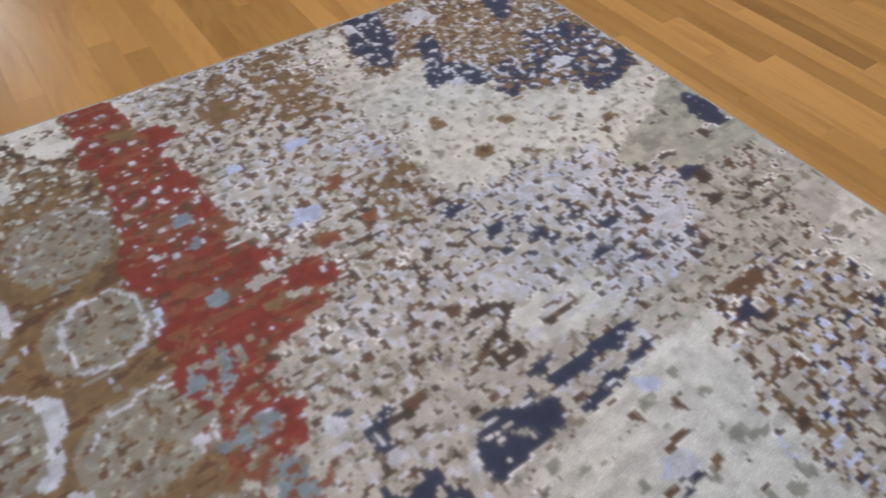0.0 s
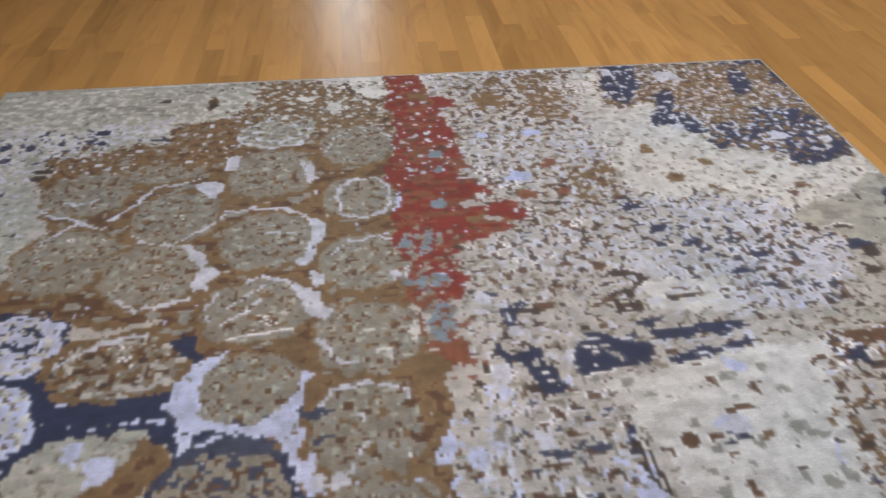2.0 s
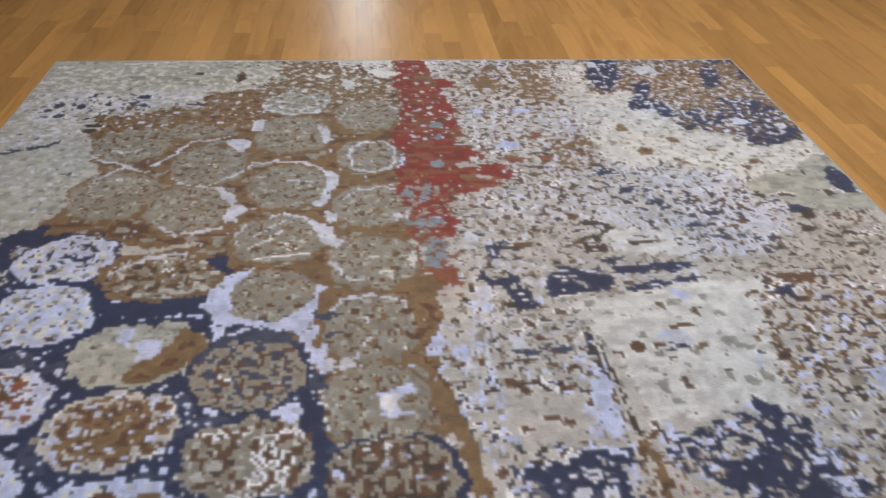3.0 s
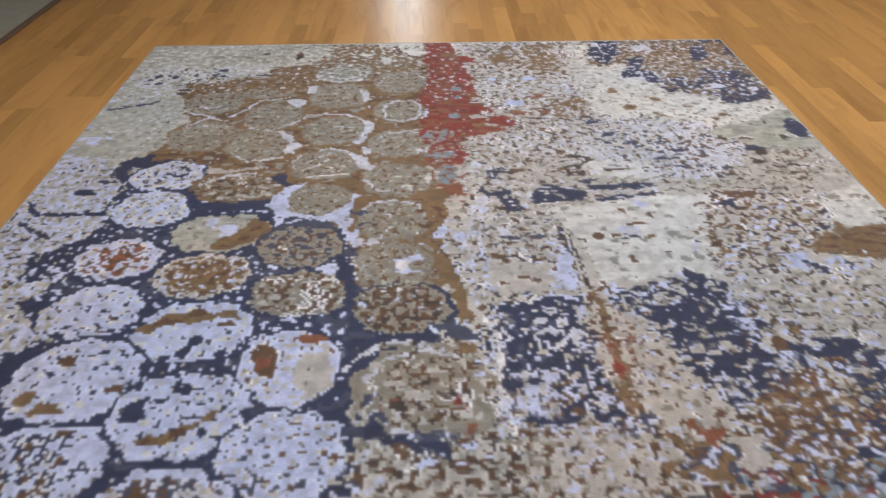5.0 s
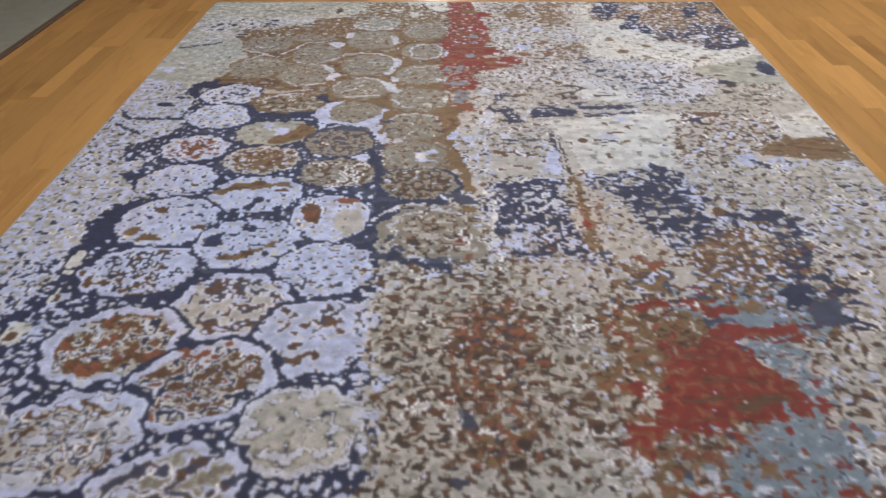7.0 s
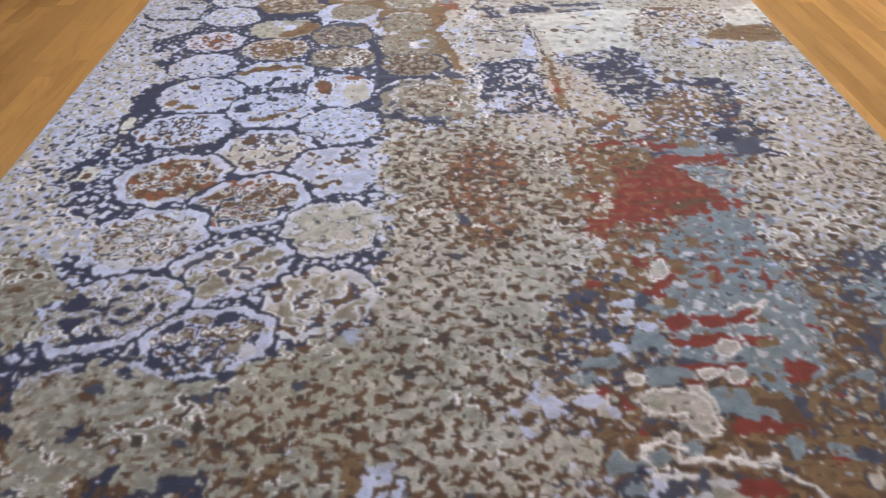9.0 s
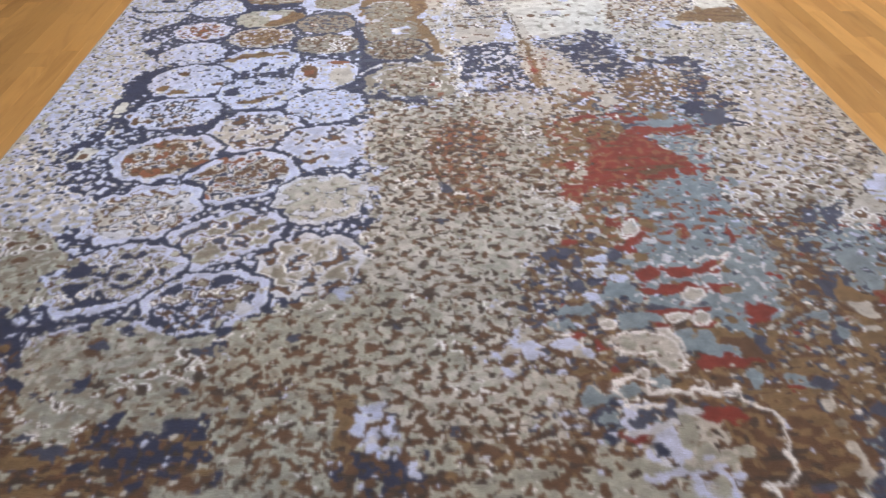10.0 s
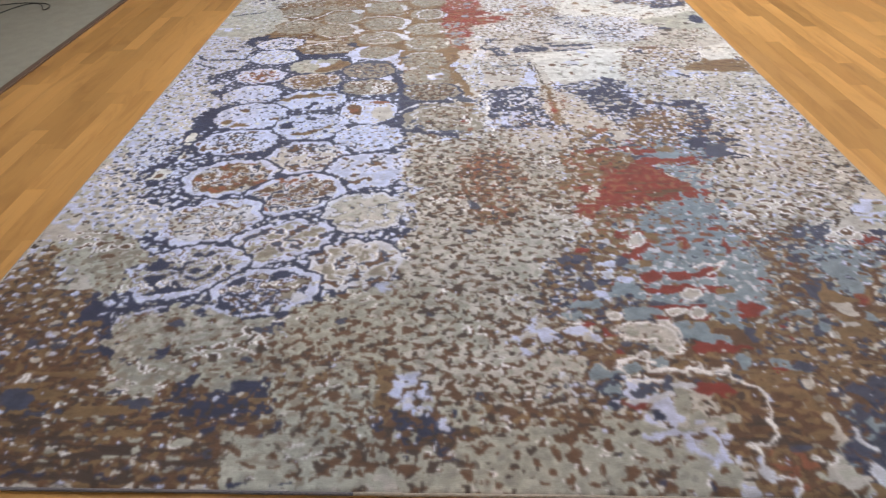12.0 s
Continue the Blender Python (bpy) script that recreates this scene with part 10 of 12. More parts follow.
# right-hand margin
grain(OCHRE, ((BROWN, 0.36), (UMBER, 0.14), (SLATE, 0.1), (CREAM, 0.12),), (0.856, 3.789), (1.121, 3.757), (1.003, 3.977), (0.873, 3.973), (0.779, 3.971))
grain(STEEL, ((SLATE, 0.3), (BROWN, 0.2), (LILAC, 0.08),), (1.024, 3.391), (1.188, 3.341), (1.357, 3.318), (1.282, 3.457), (1.196, 3.531), (1.119, 3.554), (1.057, 3.475))
spots(STEEL, (1.146, 3.465, 0.042, 0.039), (1.151, 3.555, 0.032, 0.029), (0.94, 3.665, 0.031, 0.015))
stroke(RED, 0.011, (1.273, 3.333), (1.338, 3.327))
stroke(RED, 0.013, (1.143, 3.603), (1.149, 3.638))
area(CREAM, 0.008, (0.853, 4.03), (0.868, 4.038), (0.862, 4.098), (0.848, 4.105), (0.844, 4.061))
area(CREAM, 0.008, (0.792, 4.14), (0.834, 4.134), (0.846, 4.182), (0.82, 4.211), (0.777, 4.202), (0.781, 4.167))
flecks(OLIVE, 0.4, 0.05, 0.02, (0.792, 4.14), (0.846, 4.182), (0.82, 4.211), (0.781, 4.167))
stroke(LILAC, 0.011, (0.871, 4.084), (0.908, 4.111))
grain(SLATE, ((NAVY, 0.3), (BROWN, 0.14),), (0.895, 3.94), (1.03, 3.926), (1.003, 3.977), (0.911, 3.978))
grain(SLATE, ((NAVY, 0.3), (BROWN, 0.14),), (0.885, 4.03), (0.967, 4.024), (0.914, 4.143), (0.874, 4.128), (0.872, 4.069))
# near side, knot by knot
calm(0.2, (0.409, 3.895), (1.066, 3.889), (0.872, 4.241), (0.333, 4.219))
grain(CREAM, ((SAGE, 0.4), (OLIVE, 0.2),), (-0.144, 3.786), (0.103, 3.799), (0.275, 3.849), (0.265, 3.954), (0.163, 3.977), (0.012, 3.978), (-0.093, 4), (-0.139, 3.953))
flecks(BROWN, 0.2, 0.035, 0.02, (-0.144, 3.786), (0.103, 3.799), (0.275, 3.849), (0.265, 3.954), (0.163, 3.977), (0.012, 3.978), (-0.093, 4), (-0.139, 3.953))
spots(BROWN, (0.048, 3.885, 0.02, 0.01), (0.008, 3.909, 0.023, 0.012), (0.05, 3.924, 0.009, 0.007), (-0.089, 3.928, 0.018, 0.008), (0.054, 3.971, 0.015, 0.008), (0.014, 3.956, 0.011, 0.007), (-0.085, 3.978, 0.03, 0.008), (0.018, 3.851, 0.012, 0.012), (-0.046, 3.848, 0.012, 0.008), (0.075, 3.849, 0.01, 0.007), (0.159, 3.883, 0.012, 0.01), (0.117, 3.91, 0.012, 0.008), (0.052, 3.949, 0.034, 0.004))
spots(SLATE, (-0.017, 3.964, 0.021, 0.015), (0.182, 3.922, 0.012, 0.012), (0.216, 3.924, 0.007, 0.019), (0.205, 3.895, 0.006, 0.01))
spots(LILAC, (-0.016, 3.981, 0.008, 0.004), (0.131, 3.805, 0.018, 0.019), (0.303, 4.014, 0.012, 0.015), (0.133, 4.01, 0.022, 0.009), (-0.018, 3.98, 0.006, 0.004), (0.15, 4.024, 0.009, 0.007))
stroke(PEARL, 0.011, (0.218, 3.886), (0.23, 3.934), (0.249, 3.963), (0.265, 3.999))
stroke(PEARL, 0.01, (0.113, 3.988), (0.122, 4.01), (0.145, 4.006))
grain(BROWN, ((OCHRE, 0.3), (UMBER, 0.14), (CREAM, 0.12), (TAUPE, 0.12),), (0.073, 3.972), (0.18, 3.968), (0.256, 3.963), (0.339, 4.003), (0.404, 4.04), (0.371, 4.055), (0.269, 4.059), (0.222, 4.081), (0.183, 4.055), (0.131, 4.061), (0.083, 4.033), (-0.019, 4.02), (-0.078, 3.992))
grain(OLIVE, ((SAGE, 0.42), (CREAM, 0.06),), (-0.085, 4.009), (-0.026, 4.003), (-0.013, 4.054), (-0.035, 4.077), (-0.071, 4.068), (-0.093, 4.059))
grain(BROWN, ((UMBER, 0.3), (OCHRE, 0.16), (SLATE, 0.14),), (-0.027, 4.053), (0.031, 4.056), (0.082, 4.05), (0.143, 4.085), (0.085, 4.099), (0.036, 4.089), (-0, 4.095))
spots(PEARL, (0.038, 4.06, 0.005, 0.012), (0.113, 4.068, 0.006, 0.014), (0.088, 4.099, 0.014, 0.004), (0.055, 4.024, 0.01, 0.008))
grain(OLIVE, ((SAGE, 0.3), (MOSS, 0.1),), (-0.135, 4.097), (-0.064, 4.108), (0.036, 4.089), (0.15, 4.086), (0.176, 4.103), (0.266, 4.075), (0.316, 4.044), (0.402, 4.048), (0.408, 4.081), (0.472, 4.108), (0.517, 4.141), (0.53, 4.186), (0.457, 4.204), (0.356, 4.178), (0.309, 4.205), (0.241, 4.215), (-0.132, 4.199))
spots(BROWN, (0.17, 4.126, 0.01, 0.023), (0.211, 4.131, 0.017, 0.026), (0.289, 4.104, 0.011, 0.016), (0.351, 4.11, 0.009, 0.012), (0.218, 4.172, 0.014, 0.014), (0.149, 4.18, 0.013, 0.01), (0.329, 4.177, 0.017, 0.022), (0.371, 4.17, 0.017, 0.005), (0.428, 4.126, 0.01, 0.019), (0.412, 4.093, 0.021, 0.008), (0.458, 4.153, 0.008, 0.006), (0.013, 4.182, 0.008, 0.006), (0.19, 4.2, 0.01, 0.011), (0.263, 4.167, 0.009, 0.015), (0.123, 4.201, 0.013, 0.009), (-0.044, 4.183, 0.01, 0.014), (0.468, 4.096, 0.012, 0.005), (0.392, 4.143, 0.01, 0.005))
spots(UMBER, (0.309, 4.128, 0.014, 0.01), (0.361, 4.067, 0.011, 0.006), (0.405, 4.173, 0.02, 0.009), (0.458, 4.055, 0.014, 0.007), (-0.064, 4.153, 0.041, 0.01), (-0.092, 4.144, 0.017, 0.007), (-0.119, 4.165, 0.012, 0.011), (0.349, 4.207, 0.013, 0.007))
spots(SLATE, (0.311, 4.132, 0.009, 0.005), (-0.082, 4.149, 0.021, 0.006))
grain(BROWN, ((OCHRE, 0.3), (UMBER, 0.14), (CREAM, 0.06),), (-0.085, 4.083), (-0.05, 4.089), (-0.053, 4.108), (-0.085, 4.108))
grain(NAVY, ((UMBER, 0.16), (BROWN, 0.06),), (-0.182, 4.013), (-0.137, 4.006), (-0.1, 4.012), (-0.093, 4.059), (-0.121, 4.065), (-0.113, 4.113), (-0.148, 4.119), (-0.178, 4.079))
stroke(LILAC, 0.014, (-0.093, 4.021), (-0.1, 4.042), (-0.085, 4.059))
stroke(PEARL, 0.013, (-0.12, 4.117), (-0.114, 4.09), (-0.103, 4.082))
# lilac stream
stroke(LILAC, 0.026, (0.451, 3.972), (0.461, 3.991), (0.461, 4.034), (0.471, 4.06))
stroke(LILAC, 0.018, (0.391, 4.076), (0.438, 4.075), (0.476, 4.068))
stroke(LILAC, 0.022, (0.476, 4.068), (0.489, 4.097), (0.503, 4.121), (0.515, 4.137))
area(LILAC, 0.008, (0.513, 4.133), (0.555, 4.131), (0.556, 4.15), (0.53, 4.165), (0.516, 4.156))
stroke(LILAC, 0.013, (0.493, 4.061), (0.534, 4.067), (0.555, 4.08), (0.559, 4.1), (0.546, 4.107))
spots(LILAC, (0.418, 4.042, 0.014, 0.007), (0.58, 4.079, 0.014, 0.006), (0.588, 4.136, 0.008, 0.007), (0.509, 4.178, 0.008, 0.006), (0.574, 4.097, 0.005, 0.005), (0.408, 4.023, 0.007, 0.013))
area(NAVY, 0.008, (0.429, 4.015), (0.452, 4.025), (0.469, 4.03), (0.442, 4.035), (0.421, 4.031))
spots(BROWN, (0.513, 4.078, 0.018, 0.009))
spots(OLIVE, (0.562, 4.047, 0.022, 0.008), (0.532, 4.095, 0.014, 0.012), (0.545, 4.179, 0.023, 0.018))
stroke(OLIVE, 0.026, (0.523, 4.186), (0.541, 4.194), (0.566, 4.18), (0.577, 4.166))
spots(BROWN, (0.549, 4.169, 0.013, 0.005))
# brown pool with its white line
grain(BROWN, ((OCHRE, 0.34), (UMBER, 0.1),), (0.653, 3.917), (0.729, 3.94), (0.862, 3.918), (0.813, 4.025), (0.8, 4.115), (0.755, 4.166), (0.702, 4.193), (0.622, 4.175), (0.613, 4.107), (0.62, 4.05), (0.61, 4.015))
flecks(UMBER, 0.3, 0.25, 0.012, (0.64, 4.034), (0.726, 3.986), (0.762, 4.073), (0.707, 4.119), (0.616, 4.099))
flecks(OCHRE, 0.34, 0.25, 0.012, (0.67, 3.869), (0.888, 3.88), (0.828, 4.008), (0.725, 3.949))
grain(RUST, ((BROWN, 0.5), (OCHRE, 0.2),), (0.669, 4.125), (0.776, 4.122), (0.738, 4.188), (0.691, 4.234), (0.652, 4.184))
area(RED, 0.008, (0.544, 3.94), (0.566, 3.92), (0.602, 3.929), (0.637, 3.916), (0.654, 3.955), (0.664, 3.969), (0.618, 3.973), (0.575, 3.965), (0.551, 3.957))
flecks(OCHRE, 0.18, 0.12, 0.014, (0.602, 3.929), (0.654, 3.955), (0.664, 3.969), (0.59, 3.965))
area(RED, 0.008, (0.366, 3.982), (0.382, 3.976), (0.41, 3.988), (0.411, 3.997), (0.377, 4))
area(STEEL, 0.008, (0.608, 3.91), (0.631, 3.901), (0.647, 3.912), (0.624, 3.92))
grain(OLIVE, ((CREAM, 0.4),), (0.516, 3.984), (0.558, 3.968), (0.578, 4.001), (0.607, 4.015), (0.591, 4.027), (0.525, 4.029), (0.497, 4.023))
stroke(OLIVE, 0.026, (0.51, 3.938), (0.514, 3.966), (0.495, 4.006))
spots(PEARL, (0.536, 3.93, 0.019, 0.007), (0.505, 3.929, 0.011, 0.006))
area(STEEL, 0.008, (0.369, 3.864), (0.405, 3.845), (0.428, 3.867), (0.412, 3.881), (0.373, 3.879))
area(STEEL, 0.008, (0.281, 3.884), (0.315, 3.851), (0.337, 3.882), (0.326, 3.896), (0.299, 3.896))
area(STEEL, 0.008, (0.464, 3.848), (0.497, 3.829), (0.497, 3.86), (0.474, 3.871))
spots(SLATE, (0.481, 3.918, 0.014, 0.024), (0.432, 3.927, 0.023, 0.009), (0.339, 3.93, 0.023, 0.012), (0.359, 3.945, 0.023, 0.014), (0.395, 3.956, 0.015, 0.014))
spots(STEEL, (0.349, 3.94, 0.023, 0.014))
stroke(LILAC, 0.026, (0.39, 3.928), (0.375, 3.95), (0.377, 3.969))
stroke(PEARL, 0.013, (0.377, 3.969), (0.412, 3.979), (0.455, 3.959), (0.482, 3.957))
thread(WHITE, 0.006, (0.399, 3.906), (0.419, 3.917), (0.464, 3.91))
thread(WHITE, 0.006, (0.368, 3.869), (0.374, 3.839), (0.423, 3.836), (0.455, 3.806), (0.463, 3.822), (0.446, 3.858), (0.453, 3.878), (0.539, 3.88), (0.551, 3.868), (0.57, 3.884), (0.599, 3.89), (0.641, 3.895))
thread(WHITE, 0.006, (0.369, 3.864), (0.393, 3.895), (0.393, 3.914))
thread(WHITE, 0.006, (0.66, 3.863), (0.655, 3.888), (0.656, 3.908), (0.68, 3.928), (0.714, 3.939), (0.722, 3.963), (0.713, 3.989), (0.714, 4.016), (0.705, 4.037))
area(WHITE, 0.008, (0.69, 4.028), (0.707, 4.033), (0.701, 4.055), (0.689, 4.04))
thread(WHITE, 0.006, (0.698, 4.055), (0.703, 4.078), (0.684, 4.09), (0.663, 4.105), (0.617, 4.105))
thread(WHITE, 0.006, (0.617, 4.105), (0.635, 4.115), (0.644, 4.131), (0.638, 4.15), (0.623, 4.168), (0.629, 4.183), (0.665, 4.186), (0.699, 4.192))
stroke(PEARL, 0.022, (0.623, 4.172), (0.645, 4.184))
thread(WHITE, 0.006, (0.699, 4.192), (0.693, 4.214), (0.675, 4.233))
area(PEARL, 0.008, (0.572, 4.209), (0.595, 4.202), (0.603, 4.224), (0.594, 4.23), (0.568, 4.228))
spots(WHITE, (0.867, 3.937, 0.006, 0.006), (0.898, 3.948, 0.005, 0.009), (0.687, 4.141, 0.003, 0.003), (0.854, 3.969, 0.004, 0.004), (0.96, 4.04, 0.011, 0.005))
area(STEEL, 0.008, (0.795, 3.845), (0.825, 3.841), (0.833, 3.877), (0.873, 3.894), (0.833, 3.897), (0.795, 3.875))
area(SLATE, 0.008, (0.826, 3.877), (0.894, 3.85), (0.883, 3.89), (0.841, 3.895))
spots(RED, (0.803, 3.884, 0.01, 0.008))
spots(SLATE, (0.741, 4.112, 0.024, 0.008))
# far side of the pool
grain(OCHRE, ((BROWN, 0.4), (TAUPE, 0.12), (CREAM, 0.06),), (0.872, 3.879), (0.975, 3.864), (1.072, 3.879), (1.04, 3.936), (0.926, 3.931), (0.872, 4.01), (0.813, 4.025))
stroke(CREAM, 0.034, (0.849, 4.035), (0.851, 4.061), (0.858, 4.09))
area(CREAM, 0.008, (0.776, 4.137), (0.799, 4.146), (0.851, 4.152), (0.851, 4.193), (0.855, 4.211), (0.798, 4.205), (0.768, 4.189), (0.778, 4.167))
flecks(SAGE, 0.3, 0.05, 0.02, (0.791, 4.142), (0.851, 4.193), (0.855, 4.211), (0.768, 4.189))
grain(SLATE, ((NAVY, 0.2), (BROWN, 0.14),), (0.915, 3.92), (1.006, 3.925), (1.035, 3.945), (1.02, 3.972), (0.923, 3.968))
grain(SLATE, ((STEEL, 0.3), (BROWN, 0.16), (NAVY, 0.1),), (0.897, 4.02), (0.947, 4.023), (0.969, 4.066), (0.939, 4.121), (0.889, 4.119), (0.882, 4.079))
grain(SLATE, ((BROWN, 0.2), (NAVY, 0.24),), (0.848, 4.117), (0.921, 4.112), (0.91, 4.173), (0.887, 4.215), (0.869, 4.171))
stroke(PEARL, 0.02, (0.881, 4.058), (0.892, 4.087), (0.905, 4.116))
stroke(PEARL, 0.026, (0.885, 4.153), (0.888, 4.187), (0.898, 4.195))
stroke(OCHRE, 0.024, (0.857, 4.207), (0.852, 4.24))
# far right corner
grain(OCHRE, ((BROWN, 0.34), (TAUPE, 0.16), (CREAM, 0.12), (UMBER, 0.08),), (0.776, -0.039), (1.395, 0.03), (1.504, 0.04), (1.544, 0.609), (1.44, 0.707), (1.171, 0.496), (0.953, 0.394), (0.724, 0.288))
area(NAVY, 0.008, (0.823, 0.006), (0.963, -0.011), (0.922, 0.172), (0.825, 0.319), (0.774, 0.271), (0.764, 0.157))
area(NAVY, 0.008, (0.965, 0.245), (1.041, 0.23), (0.948, 0.434), (1.05, 0.476), (1.002, 0.537), (0.902, 0.469), (0.833, 0.482), (0.918, 0.37))
area(NAVY, 0.008, (1.364, 0.042), (1.4, 0.122), (1.355, 0.26), (1.267, 0.297), (1.296, 0.161))
area(NAVY, 0.008, (1.292, 0.386), (1.444, 0.401), (1.496, 0.468), (1.481, 0.64), (1.499, 0.713), (1.32, 0.77), (1.256, 0.74), (1.278, 0.583), (1.159, 0.608), (1.024, 0.63), (1.133, 0.531), (1.204, 0.518))
flecks(OCHRE, 0.2, 0.04, 0.02, (1.184, 0.375), (1.496, 0.468), (1.499, 0.713), (1.256, 0.74), (1.024, 0.63))
flecks(PEARL, 0.12, 0.026, 0.016, (0.776, -0.039), (1.504, 0.04), (1.5, 0.678), (1.256, 0.74), (0.922, 0.471), (0.724, 0.288))
spots(PEARL, (1.046, 0.127, 0.046, 0.047), (0.824, 0.057, 0.019, 0.024), (1.292, 0.577, 0.031, 0.021), (0.956, 0.494, 0.025, 0.026), (1.451, 0.619, 0.016, 0.016))
spots(IVORY, (0.882, 0.346, 0.043, 0.024), (0.776, 0.397, 0.053, 0.031))
grain(IVORY, ((CREAM, 0.3), (TAUPE, 0.06),), (0.629, 0.144), (0.765, 0.036), (0.711, 0.329), (0.861, 0.405), (0.833, 0.538), (0.641, 0.556), (0.572, 0.436))
# speckled strip right of the red
grain(CREAM, ((PEARL, 0.26), (TAUPE, 0.1), (OCHRE, 0.1), (BROWN, 0.24), (UMBER, 0.06),), (0.203, 0.103), (0.629, 0.144), (0.622, 0.48), (0.598, 0.816), (0.488, 1.051), (0.302, 1.056), (0.232, 0.808), (0.139, 0.707), (0.198, 0.437))
area(OCHRE, 0.008, (0.238, 0.175), (0.351, 0.163), (0.374, 0.275), (0.261, 0.305))
grain(OCHRE, ((BROWN, 0.3), (CREAM, 0.2),), (0.404, 0.122), (0.595, 0.187), (0.546, 0.374), (0.416, 0.382))
grain(OCHRE, ((BROWN, 0.24), (CREAM, 0.2), (PEARL, 0.14),), (0.478, 0.71), (0.59, 0.721), (0.552, 0.855), (0.437, 0.864))
grain(PEARL, ((CREAM, 0.3), (SKY, 0.16), (BROWN, 0.1),), (0.482, 0.54), (0.636, 0.573), (0.656, 0.695), (0.49, 0.662))
spots(RUST, (0.43, 0.672, 0.038, 0.026), (0.318, 0.831, 0.027, 0.02), (0.449, 0.815, 0.027, 0.017))
spots(SKY, (0.322, 0.726, 0.037, 0.022), (0.232, 0.478, 0.024, 0.022), (0.416, 0.478, 0.034, 0.022))
# worn steel in the red
flecks(RED, 0.34, 0.026, 0.018, (-0.097, 0.939), (0.052, 0.954), (0.053, 1.078), (-0.077, 1.11))
flecks(RUST, 0.2, 0.026, 0.018, (-0.087, 1.131), (0.044, 1.145), (0.024, 1.4), (-0.07, 1.372))
flecks(TAUPE, 0.16, 0.026, 0.018, (-0.097, 0.939), (0.069, 0.956), (0.024, 1.4), (-0.084, 1.37))
# lilac field
grain(CREAM, ((BROWN, 0.14), (UMBER, 0.1), (SLATE, 0.06), (PEARL, 0.36),), (0.915, 0.992), (1.064, 0.952), (1.097, 1.09), (1.188, 1.175), (1.122, 1.305), (0.95, 1.35), (0.795, 1.312), (0.819, 1.159))
grain(CREAM, ((PEARL, 0.24), (UMBER, 0.12), (BROWN, 0.14), (PEARL, 0.1),), (0.156, 1.041), (0.336, 0.984), (0.596, 0.931), (0.91, 0.964), (0.835, 1.161), (0.632, 1.208), (0.452, 1.167), (0.341, 1.221), (0.198, 1.162))
spots(NAVY, (0.68, 1.02, 0.034, 0.015), (0.747, 1.091, 0.033, 0.031), (0.915, 1.17, 0.024, 0.01), (0.819, 1.228, 0.031, 0.01), (0.876, 1.279, 0.031, 0.009), (1.202, 1.152, 0.058, 0.016), (0.618, 0.919, 0.026, 0.016))
spots(PEARL, (0.742, 1.073, 0.013, 0.012), (1.003, 1.015, 0.034, 0.018), (0.797, 0.993, 0.034, 0.015), (0.934, 1.099, 0.033, 0.012))
spots(UMBER, (0.976, 1.245, 0.02, 0.01), (1.067, 1.232, 0.021, 0.01), (1.076, 1.3, 0.02, 0.009), (1.067, 1.174, 0.021, 0.01), (0.992, 1.154, 0.024, 0.011))
flecks(PEARL, 0.14, 0.03, 0.018, (0.546, 1.082), (0.845, 1.138), (0.746, 1.348), (0.466, 1.317))
# broken edges of the navy bars
spots(PEARL, (0.346, 1.418, 0.028, 0.005), (0.431, 1.423, 0.021, 0.005), (0.524, 1.446, 0.028, 0.005), (0.625, 1.448, 0.042, 0.004), (0.702, 1.442, 0.021, 0.005), (0.423, 1.38, 0.014, 0.005), (0.22, 1.407, 0.01, 0.012), (0.272, 1.479, 0.006, 0.025), (0.694, 1.488, 0.021, 0.004))
spots(CREAM, (0.381, 1.443, 0.01, 0.006), (0.608, 1.401, 0.014, 0.005), (0.425, 1.521, 0.02, 0.004), (0.205, 1.472, 0.007, 0.013))
grain(CREAM, ((SLATE, 0.12), (PEARL, 0.12), (BROWN, 0.2), (TAUPE, 0.14),), (0.045, 1.535), (0.234, 1.571), (0.366, 1.616), (0.349, 1.739), (0.191, 1.784), (0.02, 1.765), (0.061, 1.667))
spots(SLATE, (0.198, 1.709, 0.03, 0.009), (0.293, 1.707, 0.024, 0.013))
area(PEARL, 0.008, (0.15, 1.652), (0.188, 1.654), (0.185, 1.694), (0.159, 1.693))
thread(PEARL, 0.006, (0.113, 1.588), (0.092, 1.67), (0.086, 1.772))
thread(PEARL, 0.006, (0.081, 1.554), (0.056, 1.68), (0.031, 1.766))
# right margin
grain(CREAM, ((BROWN, 0.3), (OCHRE, 0.2), (UMBER, 0.1),), (0.956, 1.52), (1.087, 1.499), (0.89, 1.788), (0.84, 1.769), (0.879, 1.643))
area(NAVY, 0.008, (0.937, 1.522), (0.999, 1.522), (1.007, 1.561), (0.961, 1.559))
stroke(BROWN, 0.013, (1.003, 1.481), (1.093, 1.472), (1.075, 1.498), (0.998, 1.5))
# rust bar and the blocks beside it
area(CREAM, 0.008, (0.394, 1.69), (0.423, 1.708), (0.453, 2.103), (0.45, 2.327), (0.443, 2.415), (0.404, 2.416), (0.376, 2.283), (0.374, 2.105))
flecks(TAUPE, 0.14, 0.03, 0.02, (0.394, 1.69), (0.45, 2.327), (0.404, 2.416), (0.374, 2.105))
stroke(UMBER, 0.011, (0.393, 1.698), (0.398, 1.831), (0.404, 1.959))
area(OCHRE, 0.008, (0.393, 1.99), (0.428, 1.974), (0.426, 2.103), (0.441, 2.281), (0.442, 2.394), (0.414, 2.412), (0.383, 2.352), (0.405, 2.306), (0.398, 2.184))
flecks(BROWN, 0.4, 0.02, 0.02, (0.393, 1.99), (0.428, 1.974), (0.426, 2.103), (0.442, 2.394), (0.414, 2.412), (0.398, 2.184))
stroke(RUST, 0.026, (0.405, 2.144), (0.409, 2.221), (0.415, 2.294))
